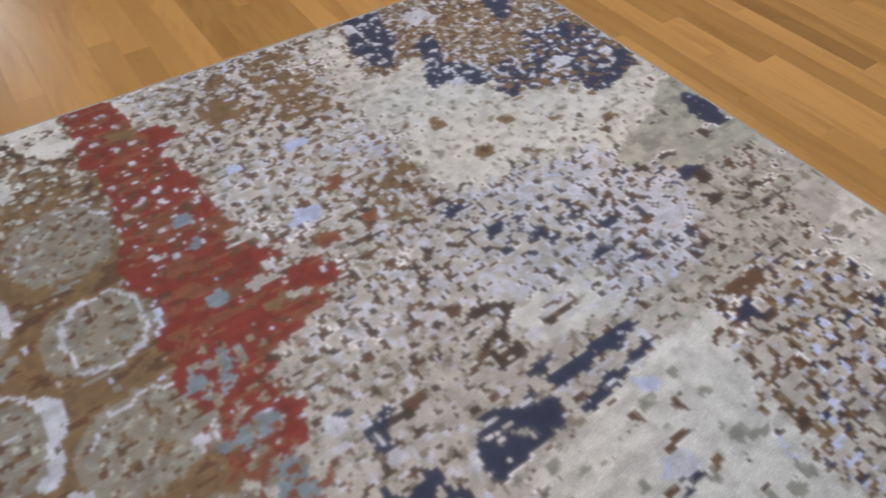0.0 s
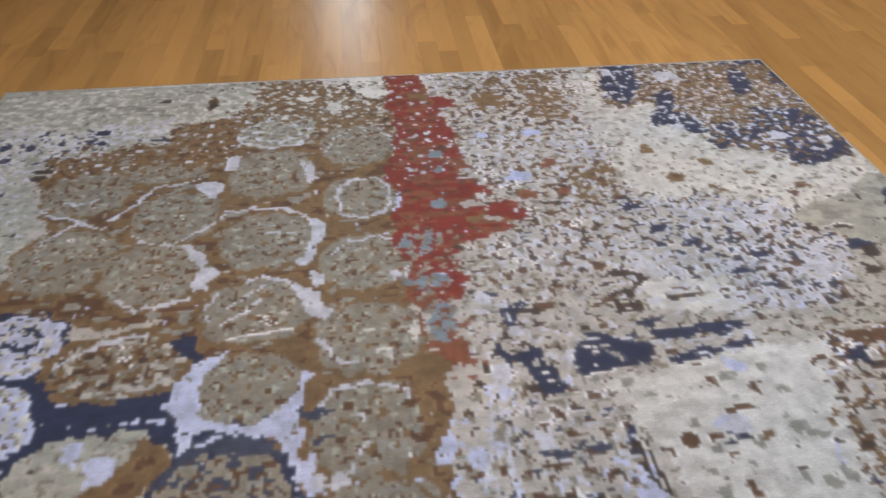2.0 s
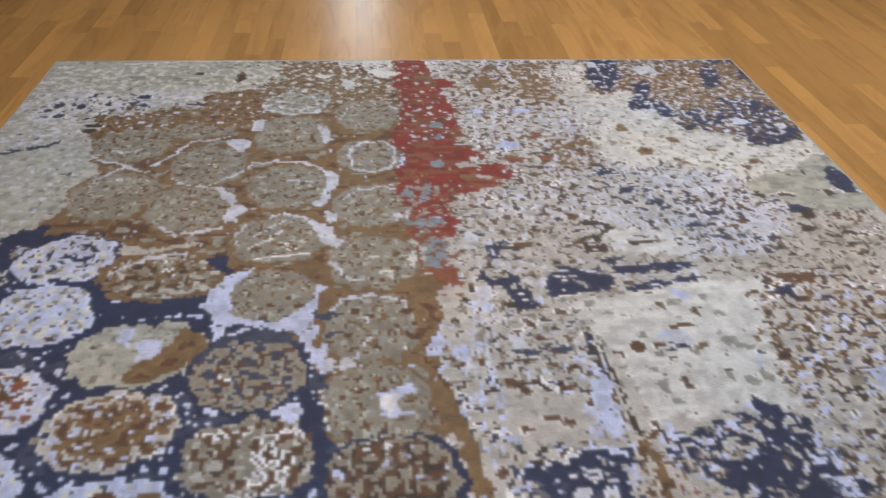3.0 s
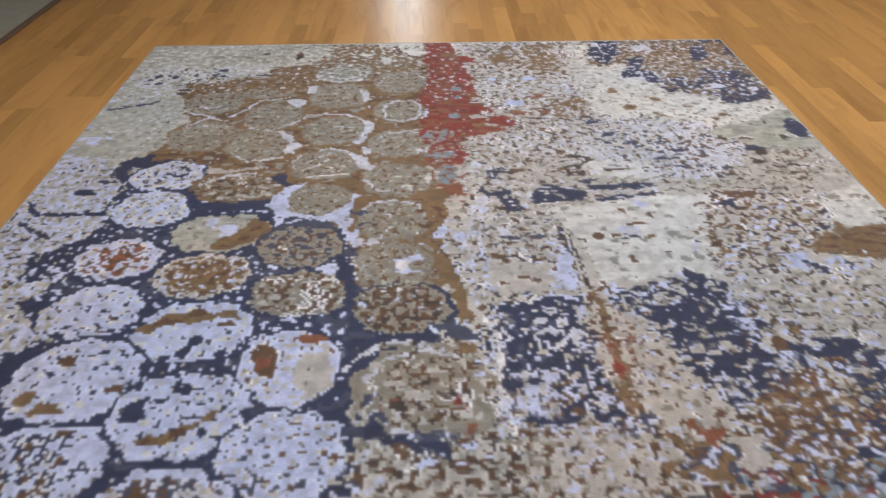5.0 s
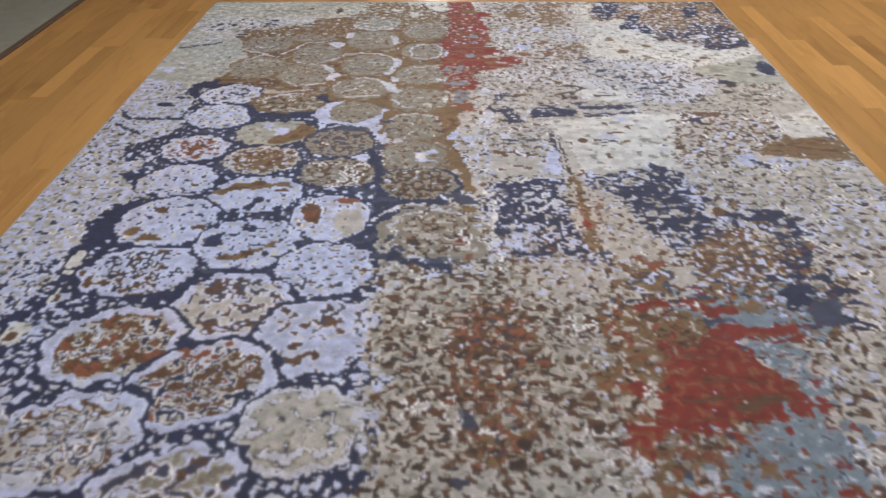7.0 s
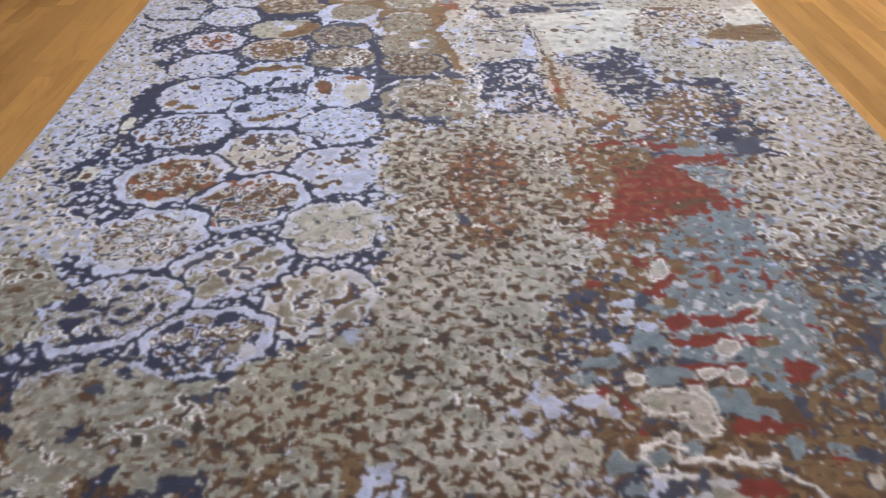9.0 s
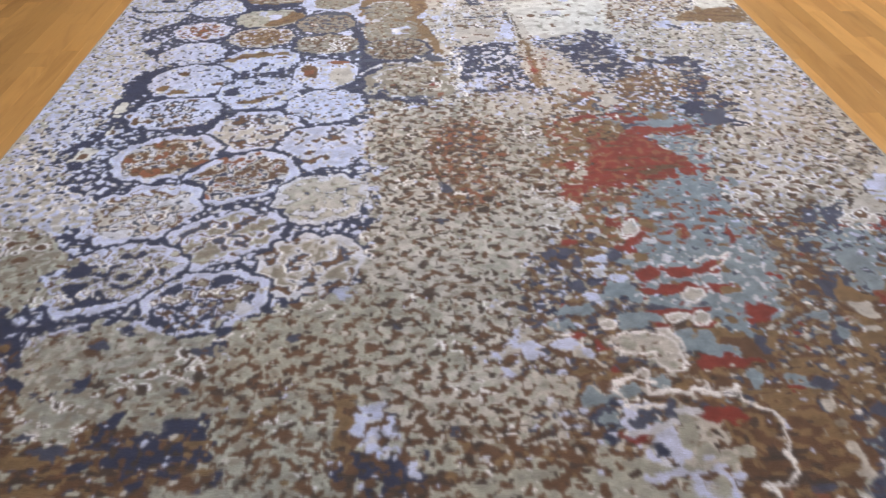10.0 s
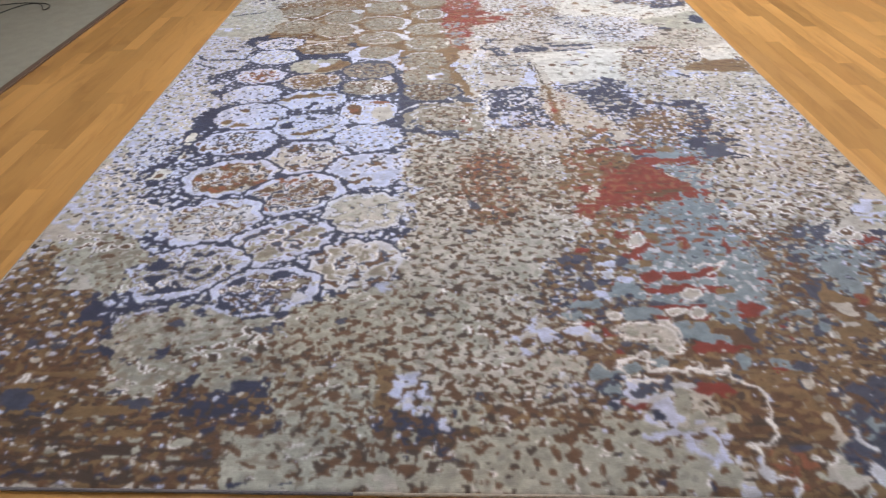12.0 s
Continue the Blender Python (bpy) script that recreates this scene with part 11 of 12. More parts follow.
spots(RED, (0.414, 2.27, 0.01, 0.024))
stroke(CREAM, 0.01, (0.402, 2.019), (0.398, 2.184), (0.396, 2.282))
grain(NAVY, ((LILAC, 0.16), (CREAM, 0.08), (SLATE, 0.14),), (0.119, 2.056), (0.211, 2.024), (0.355, 2.035), (0.355, 2.185), (0.326, 2.296), (0.241, 2.333), (0.129, 2.337), (0.099, 2.218))
stroke(PEARL, 0.013, (0.21, 2.189), (0.222, 2.142), (0.283, 2.135), (0.287, 2.182), (0.243, 2.201))
spots(PEARL, (0.134, 2.165, 0.009, 0.039), (0.171, 2.289, 0.01, 0.011), (0.234, 2.095, 0.018, 0.012), (0.294, 2.107, 0.014, 0.014), (0.324, 2.16, 0.009, 0.032))
grain(LILAC, ((NAVY, 0.3), (CREAM, 0.12), (BROWN, 0.16),), (0.113, 2.337), (0.261, 2.286), (0.354, 2.33), (0.407, 2.395), (0.368, 2.459), (0.245, 2.472), (0.126, 2.424))
stroke(NAVY, 0.02, (0.157, 2.428), (0.249, 2.433), (0.326, 2.431), (0.388, 2.421))
stroke(NAVY, 0.015, (0.253, 2.389), (0.334, 2.364))
thread(PEARL, 0.006, (0.091, 2.166), (0.102, 2.243), (0.091, 2.303), (0.102, 2.382), (0.092, 2.425))
thread(WHITE, 0.006, (0.104, 2.14), (0.112, 2.217), (0.101, 2.291), (0.106, 2.36))
grain(CREAM, ((TAUPE, 0.14), (BROWN, 0.12), (LILAC, 0.08),), (0.474, 2.182), (0.627, 2.177), (0.61, 2.323), (0.666, 2.408), (0.59, 2.53), (0.481, 2.495), (0.446, 2.394))
grain(CREAM, ((BROWN, 0.1), (LILAC, 0.16), (NAVY, 0.58),), (0.466, 2.017), (0.661, 1.952), (0.776, 1.934), (0.776, 2.066), (0.831, 2.171), (0.833, 2.316), (0.78, 2.384), (0.678, 2.365), (0.61, 2.252), (0.535, 2.127))
spots(NAVY, (0.719, 2.273, 0.033, 0.017), (0.651, 2.287, 0.024, 0.017), (0.627, 2.177, 0.034, 0.018), (0.78, 2.173, 0.034, 0.016), (0.808, 2.247, 0.025, 0.017), (0.744, 2.122, 0.043, 0.027))
area(NAVY, 0.008, (0.551, 2.044), (0.702, 2.011), (0.698, 2.096), (0.573, 2.113))
stroke(NAVY, 0.018, (0.744, 1.95), (0.757, 2.038))
area(NAVY, 0.008, (0.757, 2.307), (0.818, 2.317), (0.803, 2.361), (0.756, 2.363))
grain(BROWN, ((OCHRE, 0.3), (CREAM, 0.14), (SLATE, 0.12), (LILAC, 0.1),), (0.758, 2.406), (0.842, 2.338), (0.935, 2.379), (0.955, 2.481), (0.859, 2.577), (0.715, 2.545))
grain(SLATE, ((LILAC, 0.2), (BROWN, 0.3), (OCHRE, 0.16),), (0.447, 2.515), (0.565, 2.512), (0.638, 2.566), (0.614, 2.602), (0.462, 2.589))
spots(RUST, (0.594, 2.482, 0.03, 0.03), (0.549, 2.453, 0.015, 0.014))
grain(CREAM, ((TAUPE, 0.16), (LILAC, 0.14), (BROWN, 0.16),), (0.14, 2.465), (0.398, 2.458), (0.459, 2.534), (0.4, 2.626), (0.149, 2.599))
# broad oval
grain(TAUPE, ((BROWN, 0.26), (CREAM, 0.14), (UMBER, 0.08),), (-0.237, 2.252), (-0.141, 2.186), (-0.003, 2.195), (0.065, 2.316), (0.002, 2.428), (-0.12, 2.453), (-0.204, 2.391))
stroke(PEARL, 0.011, (-0.248, 2.301), (-0.189, 2.226), (-0.089, 2.198), (-0.003, 2.221))
spots(CREAM, (-0.112, 2.344, 0.032, 0.018), (-0.18, 2.311, 0.021, 0.016), (-0.068, 2.272, 0.025, 0.012))
spots(UMBER, (-0.158, 2.379, 0.021, 0.013), (-0.032, 2.341, 0.016, 0.016), (-0.091, 2.308, 0.013, 0.014))
spots(RED, (-0.015, 2.363, 0.01, 0.013))
# far left corner
grain(SAGE, ((IVORY, 0.34), (MOSS, 0.05),), (-1.502, 0.533), (-1.505, 0.06), (-0.571, 0.024), (-0.557, 0.183), (-0.815, 0.304), (-1.036, 0.3), (-1.238, 0.455), (-1.343, 0.537))
flecks(MOSS, 0.2, 0.1, 0.012, (-1.214, 0.122), (-0.854, 0.072), (-0.782, 0.231), (-1.108, 0.275))
grain(PEARL, ((IVORY, 0.4), (SAGE, 0.2),), (-1.471, 0.429), (-1.464, 0.305), (-1.286, 0.296), (-1.036, 0.3), (-0.886, 0.279), (-0.825, 0.375), (-1.004, 0.439), (-1.238, 0.455), (-1.363, 0.536))
flecks(SLATE, 0.16, 0.026, 0.016, (-1.457, 0.385), (-1.283, 0.308), (-1.052, 0.324), (-1.049, 0.427), (-1.297, 0.497), (-1.413, 0.451))
spots(NAVY, (-1.093, 0.335, 0.032, 0.019), (-1.088, 0.397, 0.032, 0.014), (-1.3, 0.406, 0.019, 0.016), (-1.38, 0.398, 0.018, 0.016), (-1.413, 0.436, 0.015, 0.013), (-1.199, 0.395, 0.013, 0.023), (-1.358, 0.478, 0.02, 0.011), (-1.275, 0.315, 0.011, 0.017))
spots(BROWN, (-0.831, 0.34, 0.022, 0.019), (-0.729, 0.159, 0.02, 0.045), (-0.726, 0.301, 0.034, 0.017), (-0.67, 0.389, 0.027, 0.016), (-0.951, 0.44, 0.021, 0.013))
spots(UMBER, (-0.727, 0.167, 0.014, 0.029), (-0.908, 0.131, 0.017, 0.011))
grain(OCHRE, ((BROWN, 0.24), (IVORY, 0.2), (TAUPE, 0.14),), (-0.556, 0.061), (-0.386, 0.034), (-0.249, 0.106), (-0.129, 0.215), (-0.109, 0.341), (-0.258, 0.433), (-0.397, 0.311), (-0.477, 0.31), (-0.564, 0.234))
spots(IVORY, (-0.139, 0.121, 0.043, 0.055), (-0.283, 0.238, 0.029, 0.038), (-0.381, 0.158, 0.024, 0.019))
grain(OCHRE, ((BROWN, 0.3), (TAUPE, 0.12), (PEARL, 0.08),), (-1.225, 0.498), (-1.088, 0.437), (-0.999, 0.461), (-0.852, 0.464), (-0.815, 0.304), (-0.661, 0.282), (-0.55, 0.259), (-0.644, 0.424), (-0.669, 0.554), (-1.191, 0.581))
thread(WHITE, 0.006, (-1.237, 0.035), (-0.936, 0.01), (-0.573, 0.001))
thread(WHITE, 0.006, (-0.437, 0.002), (-0.275, 0.009))
thread(WHITE, 0.006, (0.107, 0.006), (0.143, 0.007))
# brown flecks over the beige of the near side
flecks(BROWN, 0.2, 0.035, 0.024, (-0.696, 3.742), (-0.285, 3.623), (0.125, 3.59), (0.235, 3.957), (0.325, 4.056), (0.079, 4.167), (-0.298, 4.16), (-0.483, 4.006))
flecks(UMBER, 0.07, 0.03, 0.02, (-0.576, 3.787), (0.121, 3.637), (0.325, 4.056), (0.078, 4.181), (-0.422, 4.171))
flecks(CREAM, 0.12, 0.04, 0.02, (-0.335, 3.622), (0.125, 3.59), (0.235, 3.957), (0.091, 4.02), (-0.188, 3.875))
flecks(UMBER, 0.08, 0.03, 0.02, (-0.274, 2.593), (0.388, 2.607), (0.294, 3.572), (-0.204, 3.556))

# lilac field, once more
grain(PEARL, ((CREAM, 0.22), (BROWN, 0.16), (UMBER, 0.1), (SLATE, 0.1),), (0.909, 1.005), (1.061, 0.957), (1.097, 1.09), (1.188, 1.175), (1.122, 1.305), (0.95, 1.35), (0.795, 1.312), (0.819, 1.159))
grain(CREAM, ((PEARL, 0.26), (BROWN, 0.14), (UMBER, 0.08), (NAVY, 0.2),), (0.608, 1), (0.759, 0.976), (0.863, 1.027), (0.835, 1.161), (0.685, 1.157), (0.595, 1.087))
spots(NAVY, (0.678, 1.025, 0.034, 0.017), (0.75, 1.091, 0.036, 0.036), (0.923, 1.171, 0.027, 0.011), (0.835, 1.23, 0.031, 0.011), (0.889, 1.284, 0.031, 0.01), (1.014, 1.293, 0.031, 0.01), (0.78, 1.131, 0.019, 0.012))
spots(PEARL, (0.744, 1.073, 0.013, 0.012), (0.999, 1.022, 0.043, 0.02), (0.798, 0.99, 0.038, 0.015), (1.067, 1.232, 0.048, 0.021))

# hand-knotted raggedness: knots stray across the outlines, most of all in the worn mixed grounds
def soft_zone(u0, u1, v0, v1, fade):
    side = np.clip(np.minimum(UU - u0, u1 - UU) / fade + 0.5, 0, 1)
    way = np.clip(np.minimum(VV - v0, v1 - VV) / fade + 0.5, 0, 1)
    return side * way


stray = 0.002 + 0.005 * np.maximum.reduce([soft_zone(-0.25, 1.6, 1.95, 3.5, 0.3), 0.9 * soft_zone(0.62, 1.6, -0.1, 0.38, 0.1), 0.5 * soft_zone(-0.1, 1.6, 0.2, 2.1, 0.2), 0.75 * soft_zone(0.75, 1.6, 1.2, 2.2, 0.2), 0.6 * soft_zone(-1.6, 1.6, 3.4, 4.3, 0.2), 0.35 * soft_zone(-0.12, 0.3, 0.0, 1.3, 0.1)])


def strayed(reach):
    du = reach * stray * (weave_noise(0.026, 0.028) + 0.4 * weave_noise(0.015, 0.011)) * 1.6
    dv = reach * stray * (weave_noise(0.034, 0.024) + 0.4 * weave_noise(0.015, 0.011))
    a = np.clip(np.arange(NU)[None] + np.round(du / KNOT).astype(int), 0, NU - 1)
    b = np.clip(np.arange(NV)[:, None] + np.round(dv / KNOT).astype(int), 0, NV - 1)
    return b, a


moved = dyes[strayed(1.0)]
dyes = np.where(threaded, dyes, moved)
# each knot of the cartoon is two warps wide
dyes = np.where(threaded | (VV > 2.75 + 0.5 * RAG), dyes, dyes[np.arange(NV) // 2 * 2][:, np.arange(NU) // 2 * 2])
# wear all over: small flecks of pale wool on the dark grounds and of dark wool on the pale ones, thick here and thin there
thick = np.clip(0.5 + 0.9 * weave_noise(0.30, 0.22), 0.08, 1) * calmness - 0.25 * (1 - calmness)
for k in range(3):
    speck = weave_noise(0.021, 0.024) + 0.6 * weave_noise(0.012, 0.013)
    pale = np.isin(dyes, (CREAM, SAGE, LILAC, IVORY, PEARL, OLIVE))
    deep = np.isin(dyes, (NAVY, SLATE, BROWN, OCHRE, RED, STEEL))
    mid = np.isin(dyes, (TAUPE, MOSS))
    dyes[pale & (speck > 1.22 - 0.36 * thick)] = (UMBER, TAUPE, MOSS)[k]
    dyes[deep & (speck < -1.26 + 0.24 * thick)] = (LILAC, CREAM, TAUPE)[k]
    dyes[mid & (speck > 1.15 - 0.22 * thick)] = (BROWN, SAGE, CREAM)[k]
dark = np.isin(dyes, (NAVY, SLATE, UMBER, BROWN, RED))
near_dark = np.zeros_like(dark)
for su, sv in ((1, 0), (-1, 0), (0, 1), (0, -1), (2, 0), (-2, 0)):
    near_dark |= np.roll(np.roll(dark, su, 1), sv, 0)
# white outlines in patches: part woven fringe, part painted sharpening halo
halo = near_dark & ~dark & np.isin(dyes, (CREAM, SAGE, TAUPE, IVORY)) & (weave_noise(0.11, 0.07) + 0.5 * weave_noise(0.03, 0.02) > 0.18 + 0.2 * (UU > -0.3) + 0.25 + 0.5 * (VV < 1.9) * (UU < 0))
dyes[halo] = WHITE
# sharpening halo painted into the colour: knots beside dark flecks are brightened
painted_halo = near_dark & ~dark
shade = 1 + 0.07 * weave_noise(0.5, 0.008) + 0.05 * weave_noise(0.06, 0.006) + 0.06 * weave_noise(0.35, 0.3) + 0.05 * dice.uniform(-1, 1, dyes.shape)
tuft = weave_noise(0.021, 0.022) + 0.5 * weave_noise(0.012, 0.011)
shade = shade * (1 + 0.13 * np.clip((tuft - 0.15) * 4, 0, 1) - 0.15 * np.clip((-tuft - 0.25) * 4, 0, 1))
# yarn tone, with the brightness of the edge halo painted in
colour = PALETTE[dyes] * (shade * np.where(painted_halo, 1.17, 1.0))[..., None]
bleed = np.clip(0.06 + 0.3 * weave_noise(0.07, 0.04), 0, 0.3)[..., None]
colour = colour * (1 - bleed) + colour[strayed(2.0)] * bleed
# thin old wool at the far end, where the dyes run into one another
run = colour.copy()
for step in (1, 2, 3):
    run = (run + np.roll(run, step, 0) + np.roll(run, -step, 0) + np.roll(run, step, 1) + np.roll(run, -step, 1)) / 5
thin = (0.14 * soft_zone(-0.05, 1.7, -0.2, 1.5, 0.4) + 0.06 * soft_zone(-1.7, 0.2, -0.2, 1.3, 0.4))[..., None]
colour = colour * (1 - thin) + run * thin
warmth = 0.05 * weave_noise(0.4, 0.25)
colour = colour * np.stack([1 + warmth, np.ones_like(warmth), 1 - warmth], -1)
# the pile is felted where it is most walked on
felted = (0.72 + 0.1 * np.clip((VV - 2.2) / 0.9, 0, 1))[..., None]
for _ in range(2):
    soft = colour.copy()
    for su, sv in ((1, 0), (-1, 0), (0, 1), (0, -1)):
        soft += 0.2 * np.roll(np.roll(colour, su, 1), sv, 0)
    colour = np.clip(colour + (soft / 1.8 - colour) * felted, 0, 1)

pile_of_dye = np.array([0.0, 0.0011, 0.0010, 0.0002, 0.0, 0.0, -0.0006, -0.0006, -0.0010, 0.0003, 0.0002, -0.0005, -0.0005, 0.0006, 0.0014, 0.0004, 0.0, 0.0008])
height = pile_of_dye[dyes]
for _ in range(2):
    height = (2 * height + np.roll(height, 1, 0) + np.roll(height, -1, 0) + np.roll(height, 1, 1) + np.roll(height, -1, 1)) / 6
height = height + 0.0010 * weave_noise(0.5, 0.6) + 0.0003 * weave_noise(0.03, 0.012)
rim_way = np.minimum(np.minimum(UU + RUG_HALF, RUG_HALF - UU), np.minimum(VV, RUG_LONG - VV))
height = height - 0.004 * np.clip(1 - rim_way / 0.012, 0, 1) ** 2

rug = tagged(new("rug"), "large distressed hand-knotted rug, cream, navy, ochre and red", "rug")
top = np.stack([UU, -VV - RUG_SLANT * UU * np.clip((VV - 3.9) / (RUG_LONG - 3.9), 0, 1), height], -1).reshape(-1, 3)
ring = np.concatenate([np.arange(NU), np.arange(1, NV) * NU + NU - 1, (NV - 1) * NU + np.arange(NU - 2, -1, -1), np.arange(NV - 2, 0, -1) * NU])
foot = top[ring].copy()
foot[:, 2] = FLOOR_Z + 0.001
verts = np.concatenate([top, foot])
a = (np.arange(NV - 1)[:, None] * NU + np.arange(NU - 1)[None]).reshape(-1)
quads = np.stack([a, a + NU, a + NU + 1, a + 1], -1)
base = len(top) + np.arange(len(ring))
skirt = np.stack([ring, np.roll(ring, -1), np.roll(base, -1), base], -1)
faces = np.concatenate([quads, skirt])
me = bpy.data.meshes.new("woven_face")
me.vertices.add(len(verts))
me.vertices.foreach_set("co", verts.astype(np.float32).ravel())
me.loops.add(faces.size)
me.loops.foreach_set("vertex_index", faces.astype(np.int32).ravel())
me.polygons.add(len(faces))
me.polygons.foreach_set("loop_start", np.arange(0, faces.size, 4, dtype=np.int32))
me.polygons.foreach_set("use_smooth", np.ones(len(faces), bool))
me.update(calc_edges=True)
attr = me.color_attributes.new("dye", "FLOAT_COLOR", "POINT")
rgba = np.ones((len(verts), 4), np.float32)
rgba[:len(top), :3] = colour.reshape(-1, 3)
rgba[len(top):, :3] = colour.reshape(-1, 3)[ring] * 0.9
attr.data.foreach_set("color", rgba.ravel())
me.materials.append(PILE)
pile = new("woven_face", me)
pile.parent = rug


def cord(name, a, b, radius, material, label):
    """An overcast edge cord: a slightly uneven rope from a to b."""
    bm = bmesh.new()
    steps = max(8, int((Vector(b) - Vector(a)).length / 0.02))
    way = (Vector(b) - Vector(a)).normalized()
    side = way.cross(Vector((0, 0, 1)))
    rings = []
    for k in range(steps + 1):
        c = Vector(a).lerp(Vector(b), k / steps)
        c += side * 0.0012 * noise.noise(Vector((k * 0.21, c.x, c.y)))
        r = radius * (1 + 0.12 * noise.noise(Vector((k * 0.9, 3.1, c.y))))
        rings.append([bm.verts.new(c + side * (r * math.cos(q * math.tau / 7)) + Vector((0, 0, 1)) * (r * math.sin(q * math.tau / 7))) for q in range(7)])
    for p, q in zip(rings, rings[1:]):
        for k in range(7):
            bm.faces.new((p[k], p[(k + 1) % 7], q[(k + 1) % 7], q[k])).smooth = True
    bm.faces.new(rings[0])
    bm.faces.new(rings[-1])
    bmesh.ops.recalc_face_normals(bm, faces=bm.faces)
    return part(name, bm, material, rug, label)


EZ = FLOOR_Z + 0.0055
cord("edge_cord", (-RUG_HALF, 0.002, EZ), (-RUG_HALF, -RUG_LONG + RUG_SLANT * RUG_HALF, EZ), 0.0042, CORD_PALE, "cream overcast edge cord")
cord("edge_cord", (RUG_HALF, 0.002, EZ), (RUG_HALF, -RUG_LONG - RUG_SLANT * RUG_HALF, EZ), 0.0042, CORD_PALE, "cream overcast edge cord")
cord("edge_cord", (-RUG_HALF, 0.002, EZ), (RUG_HALF, 0.002, EZ), 0.0042, CORD_PALE, "cream overcast edge cord")
cord("edge_cord", (-RUG_HALF, -RUG_LONG + RUG_SLANT * RUG_HALF - 0.002, EZ), (-0.30, -RUG_LONG + RUG_SLANT * 0.30 - 0.002, EZ), 0.0045, CORD_DARK, "blue-grey overcast edge cord")
cord("edge_cord", (-0.30, -RUG_LONG + RUG_SLANT * 0.30 - 0.002, EZ), (RUG_HALF, -RUG_LONG - RUG_SLANT * RUG_HALF - 0.002, EZ), 0.0045, CORD_PALE, "cream overcast edge cord")

# ---- a plain grey-beige rug beside it, with a cable lying on it ----
runner = tagged(new("runner_rug"), "plain grey-beige rug with a dark brown bound edge", "rug")
RX = -2.40
bm = bmesh.new()
nx, ny = 40, 120
grid = [[bm.verts.new((RX - 2.0 * i / nx, -5.2 + 7.6 * j / ny, FLOOR_Z + 0.011 + 0.0012 * noise.noise(Vector((i * 0.35, j * 0.3, 7))))) for i in range(nx + 1)] for j in range(ny + 1)]
for j in range(ny):
    for i in range(nx):
        bm.faces.new((grid[j][i], grid[j][i + 1], grid[j + 1][i + 1], grid[j + 1][i])).smooth = True
bmesh.ops.recalc_face_normals(bm, faces=bm.faces)
part("woven_face", bm, RUNNER_PILE, runner)
for x0, x1, y0, y1 in ((RX - 0.012, RX + 0.024, -5.224, 2.424), (RX - 2.024, RX - 1.988, -5.224, 2.424), (RX - 1.988, RX - 0.012, -5.224, -5.19), (RX - 1.988, RX - 0.012, 2.39, 2.424)):
    part("binding", box(x0, x1, y0, y1, FLOOR_Z, FLOOR_Z + 0.0135, 0.004), RUNNER_EDGE, runner, "dark brown binding tape")


def cable(points, radius, label):
    cu = bpy.data.curves.new("cable", "CURVE")
    cu.dimensions, cu.bevel_depth, cu.bevel_resolution, cu.resolution_u = "3D", radius, 2, 10
    sp = cu.splines.new("NURBS")
    sp.points.add(len(points) - 1)
    for q, (x, y) in zip(sp.points, points):
        q.co = (x, y, FLOOR_Z + 0.0125 + radius, 1)
    sp.use_endpoint_u, sp.order_u = True, 4
    cu.materials.append(CABLE)
    return tagged(new("cable", cu), label, "cable")


CZ = [(-3.16, -0.66), (-3.12, -0.50), (-3.07, -0.37), (-2.98, -0.36), (-2.90, -0.46), (-2.86, -0.56), (-2.84, -0.47), (-2.90, -0.38), (-3.00, -0.36), (-3.12, -0.34), (-3.3, -0.42), (-3.6, -0.5), (-3.9, -0.3)]
cable(CZ, 0.0030, "thin black cable loosely looped on the grey-beige rug")

# ---- oak strip floor: a dark base, loose strips round the rug, the rest joined ----
floor = tagged(part("floor", box(X0 - 0.15, X1 + 0.15, Y0 - 0.15, Y1 + 0.15, FLOOR_Z - 0.10, FLOOR_Z - 0.0125), SUBFLOOR), "honey-coloured oak strip floor with satin varnish", "floor", kind="structure")
STRIP = 0.0833
LENGTHS = (0.30, 0.45, 0.60, 0.80, 1.05, 1.35)


def strip_shape(length):
    w, l, e, d = STRIP / 2 - 0.00012, length / 2 - 0.00012, 0.00025, 0.00012
    v = [(-w, -l, -0.012), (w, -l, -0.012), (w, l, -0.012), (-w, l, -0.012), (-w, -l, -d), (w, -l, -d), (w, l, -d), (-w, l, -d),
         (-w + e, -l + e, 0), (w - e, -l + e, 0), (w - e, l - e, 0), (-w + e, l - e, 0)]
    f = [(0, 3, 2, 1), (8, 9, 10, 11)]
    for k in range(4):
        n = (k + 1) % 4
        f += [(k, n, 4 + n, 4 + k), (4 + k, 4 + n, 8 + n, 8 + k)]
    return v, f


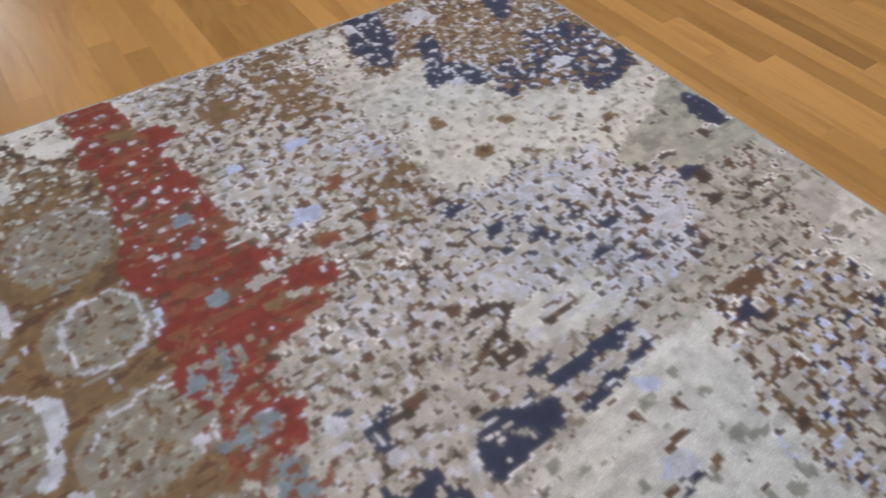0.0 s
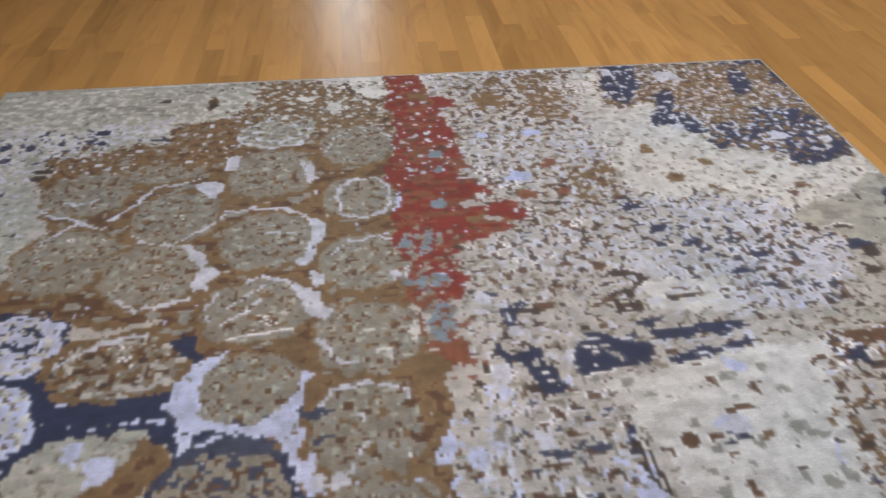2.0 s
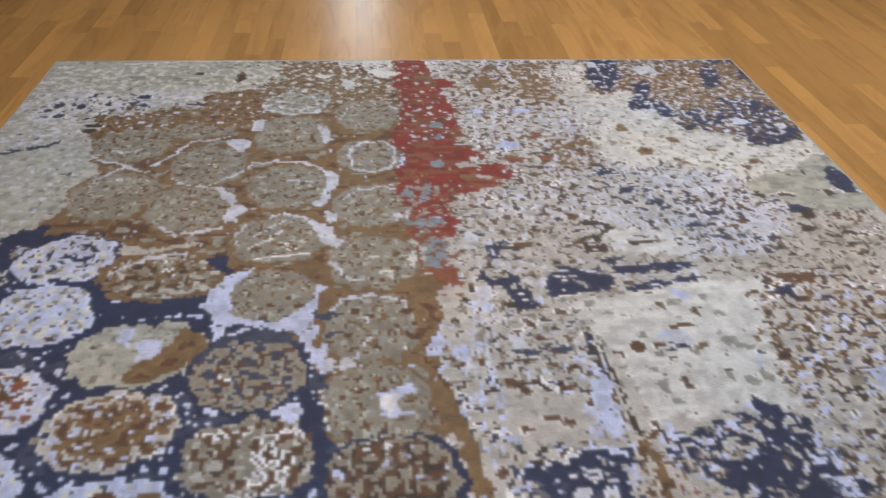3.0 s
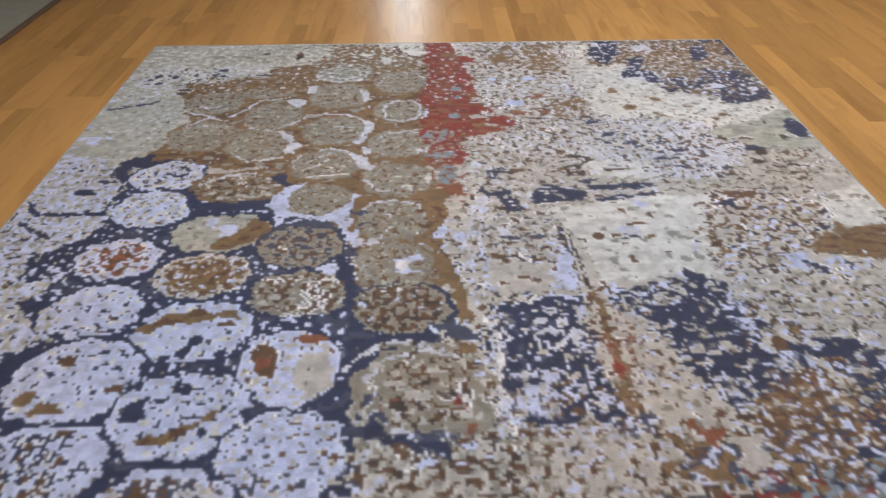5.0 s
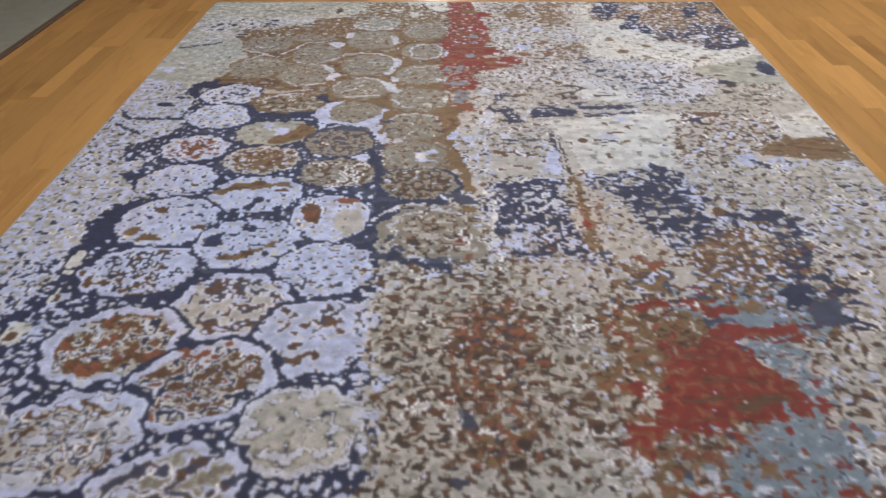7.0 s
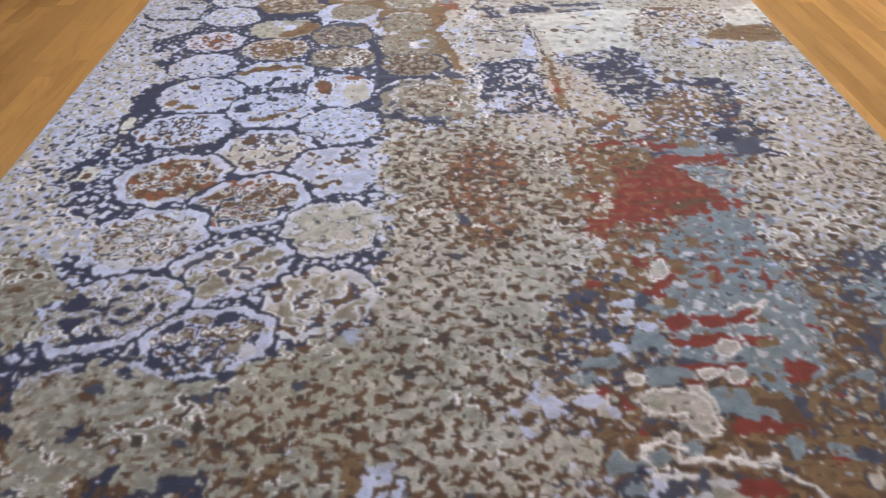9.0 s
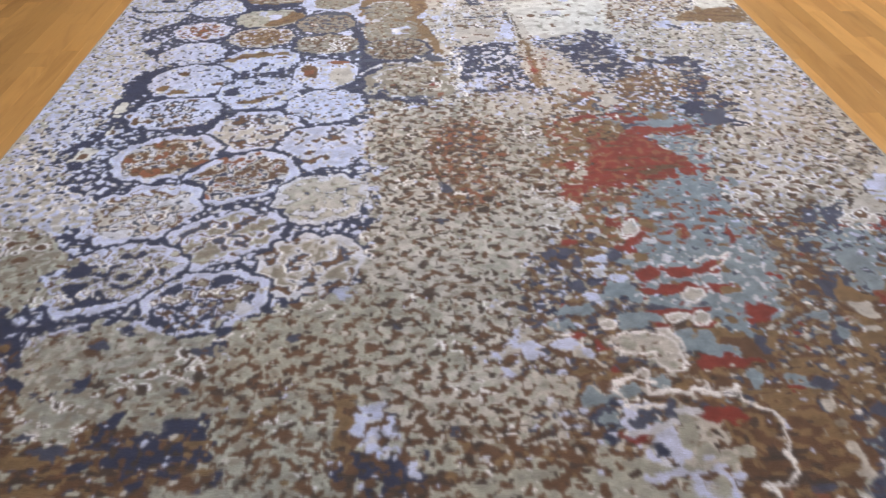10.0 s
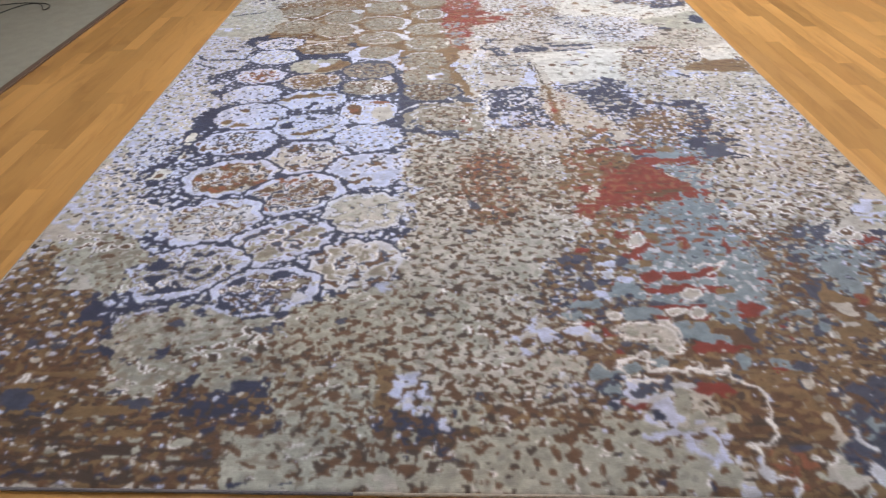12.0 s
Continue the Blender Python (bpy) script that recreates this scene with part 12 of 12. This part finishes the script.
def strip_set(material):
    made = []
    for length in LENGTHS:
        sm = bpy.data.meshes.new("floor_strip")
        v, faces = strip_shape(length)
        sm.from_pydata(v, [], faces)
        sm.materials.append(material)
        made.append(sm)
    return made


strip_meshes, dark_meshes = strip_set(OAK), strip_set(OAK_DARK)
# the few strips of darker heartwood: across, near end, which length
HEARTWOOD = ((1.955, -2.03, 1), (1.82, -2.50, 0), (2.13, -1.15, 2))
rest_v, rest_f = [], []
laid = random.Random(5)
rows = int((X1 - X0) / STRIP) + 1
for r in range(rows):
    x = X0 + (r + 0.5) * STRIP
    dark = [h for h in HEARTWOOD if abs(h[0] - x) < STRIP / 2]
    boards = []
    y = dark[0][1] if dark else 0.0
    if dark:
        boards.append((y, dark[0][2], True))
    down, up = y, y + (LENGTHS[dark[0][2]] if dark else 0.0)
    if not dark:
        down = up = laid.uniform(-0.6, 0.6)
    while down > Y0:
        pick = laid.choices(range(6), (1, 2, 3, 4, 4, 3))[0]
        down -= LENGTHS[pick]
        boards.append((down, pick, False))
    while up < Y1:
        pick = laid.choices(range(6), (1, 2, 3, 4, 4, 3))[0]
        boards.append((up, pick, False))
        up += LENGTHS[pick]
    for y, pick, heart in boards:
        length = LENGTHS[pick]
        c = y + length / 2
        z = FLOOR_Z + laid.uniform(-0.0003, 0.0)
        under_rug = abs(x) < RUG_HALF - 0.05 and -RUG_LONG + length / 2 < c < -length / 2
        near = -2.36 < x < 2.75 and -4.3 < c < 1.25 and not under_rug
        if near:
            ob = new("floor_strip", (dark_meshes if heart else strip_meshes)[pick])
            ob.location = (x, c, z)
            ob.parent = floor
        else:
            low, high = max(y, Y0 + 0.001), min(y + length, Y1 - 0.001)
            if high - low < 0.01:
                continue
            v, faces = strip_shape(high - low)
            k = len(rest_v)
            rest_v += [(p[0] + x, p[1] + (low + high) / 2, p[2] + z) for p in v]
            rest_f += [tuple(q + k for q in face) for face in faces]
rm = bpy.data.meshes.new("floor_strips_far")
rm.from_pydata(rest_v, [], rest_f)
rm.materials.append(OAK_REST)
rest = new("floor_strips_far", rm)
rest.parent = floor
tagged(rest, kind="stuff")
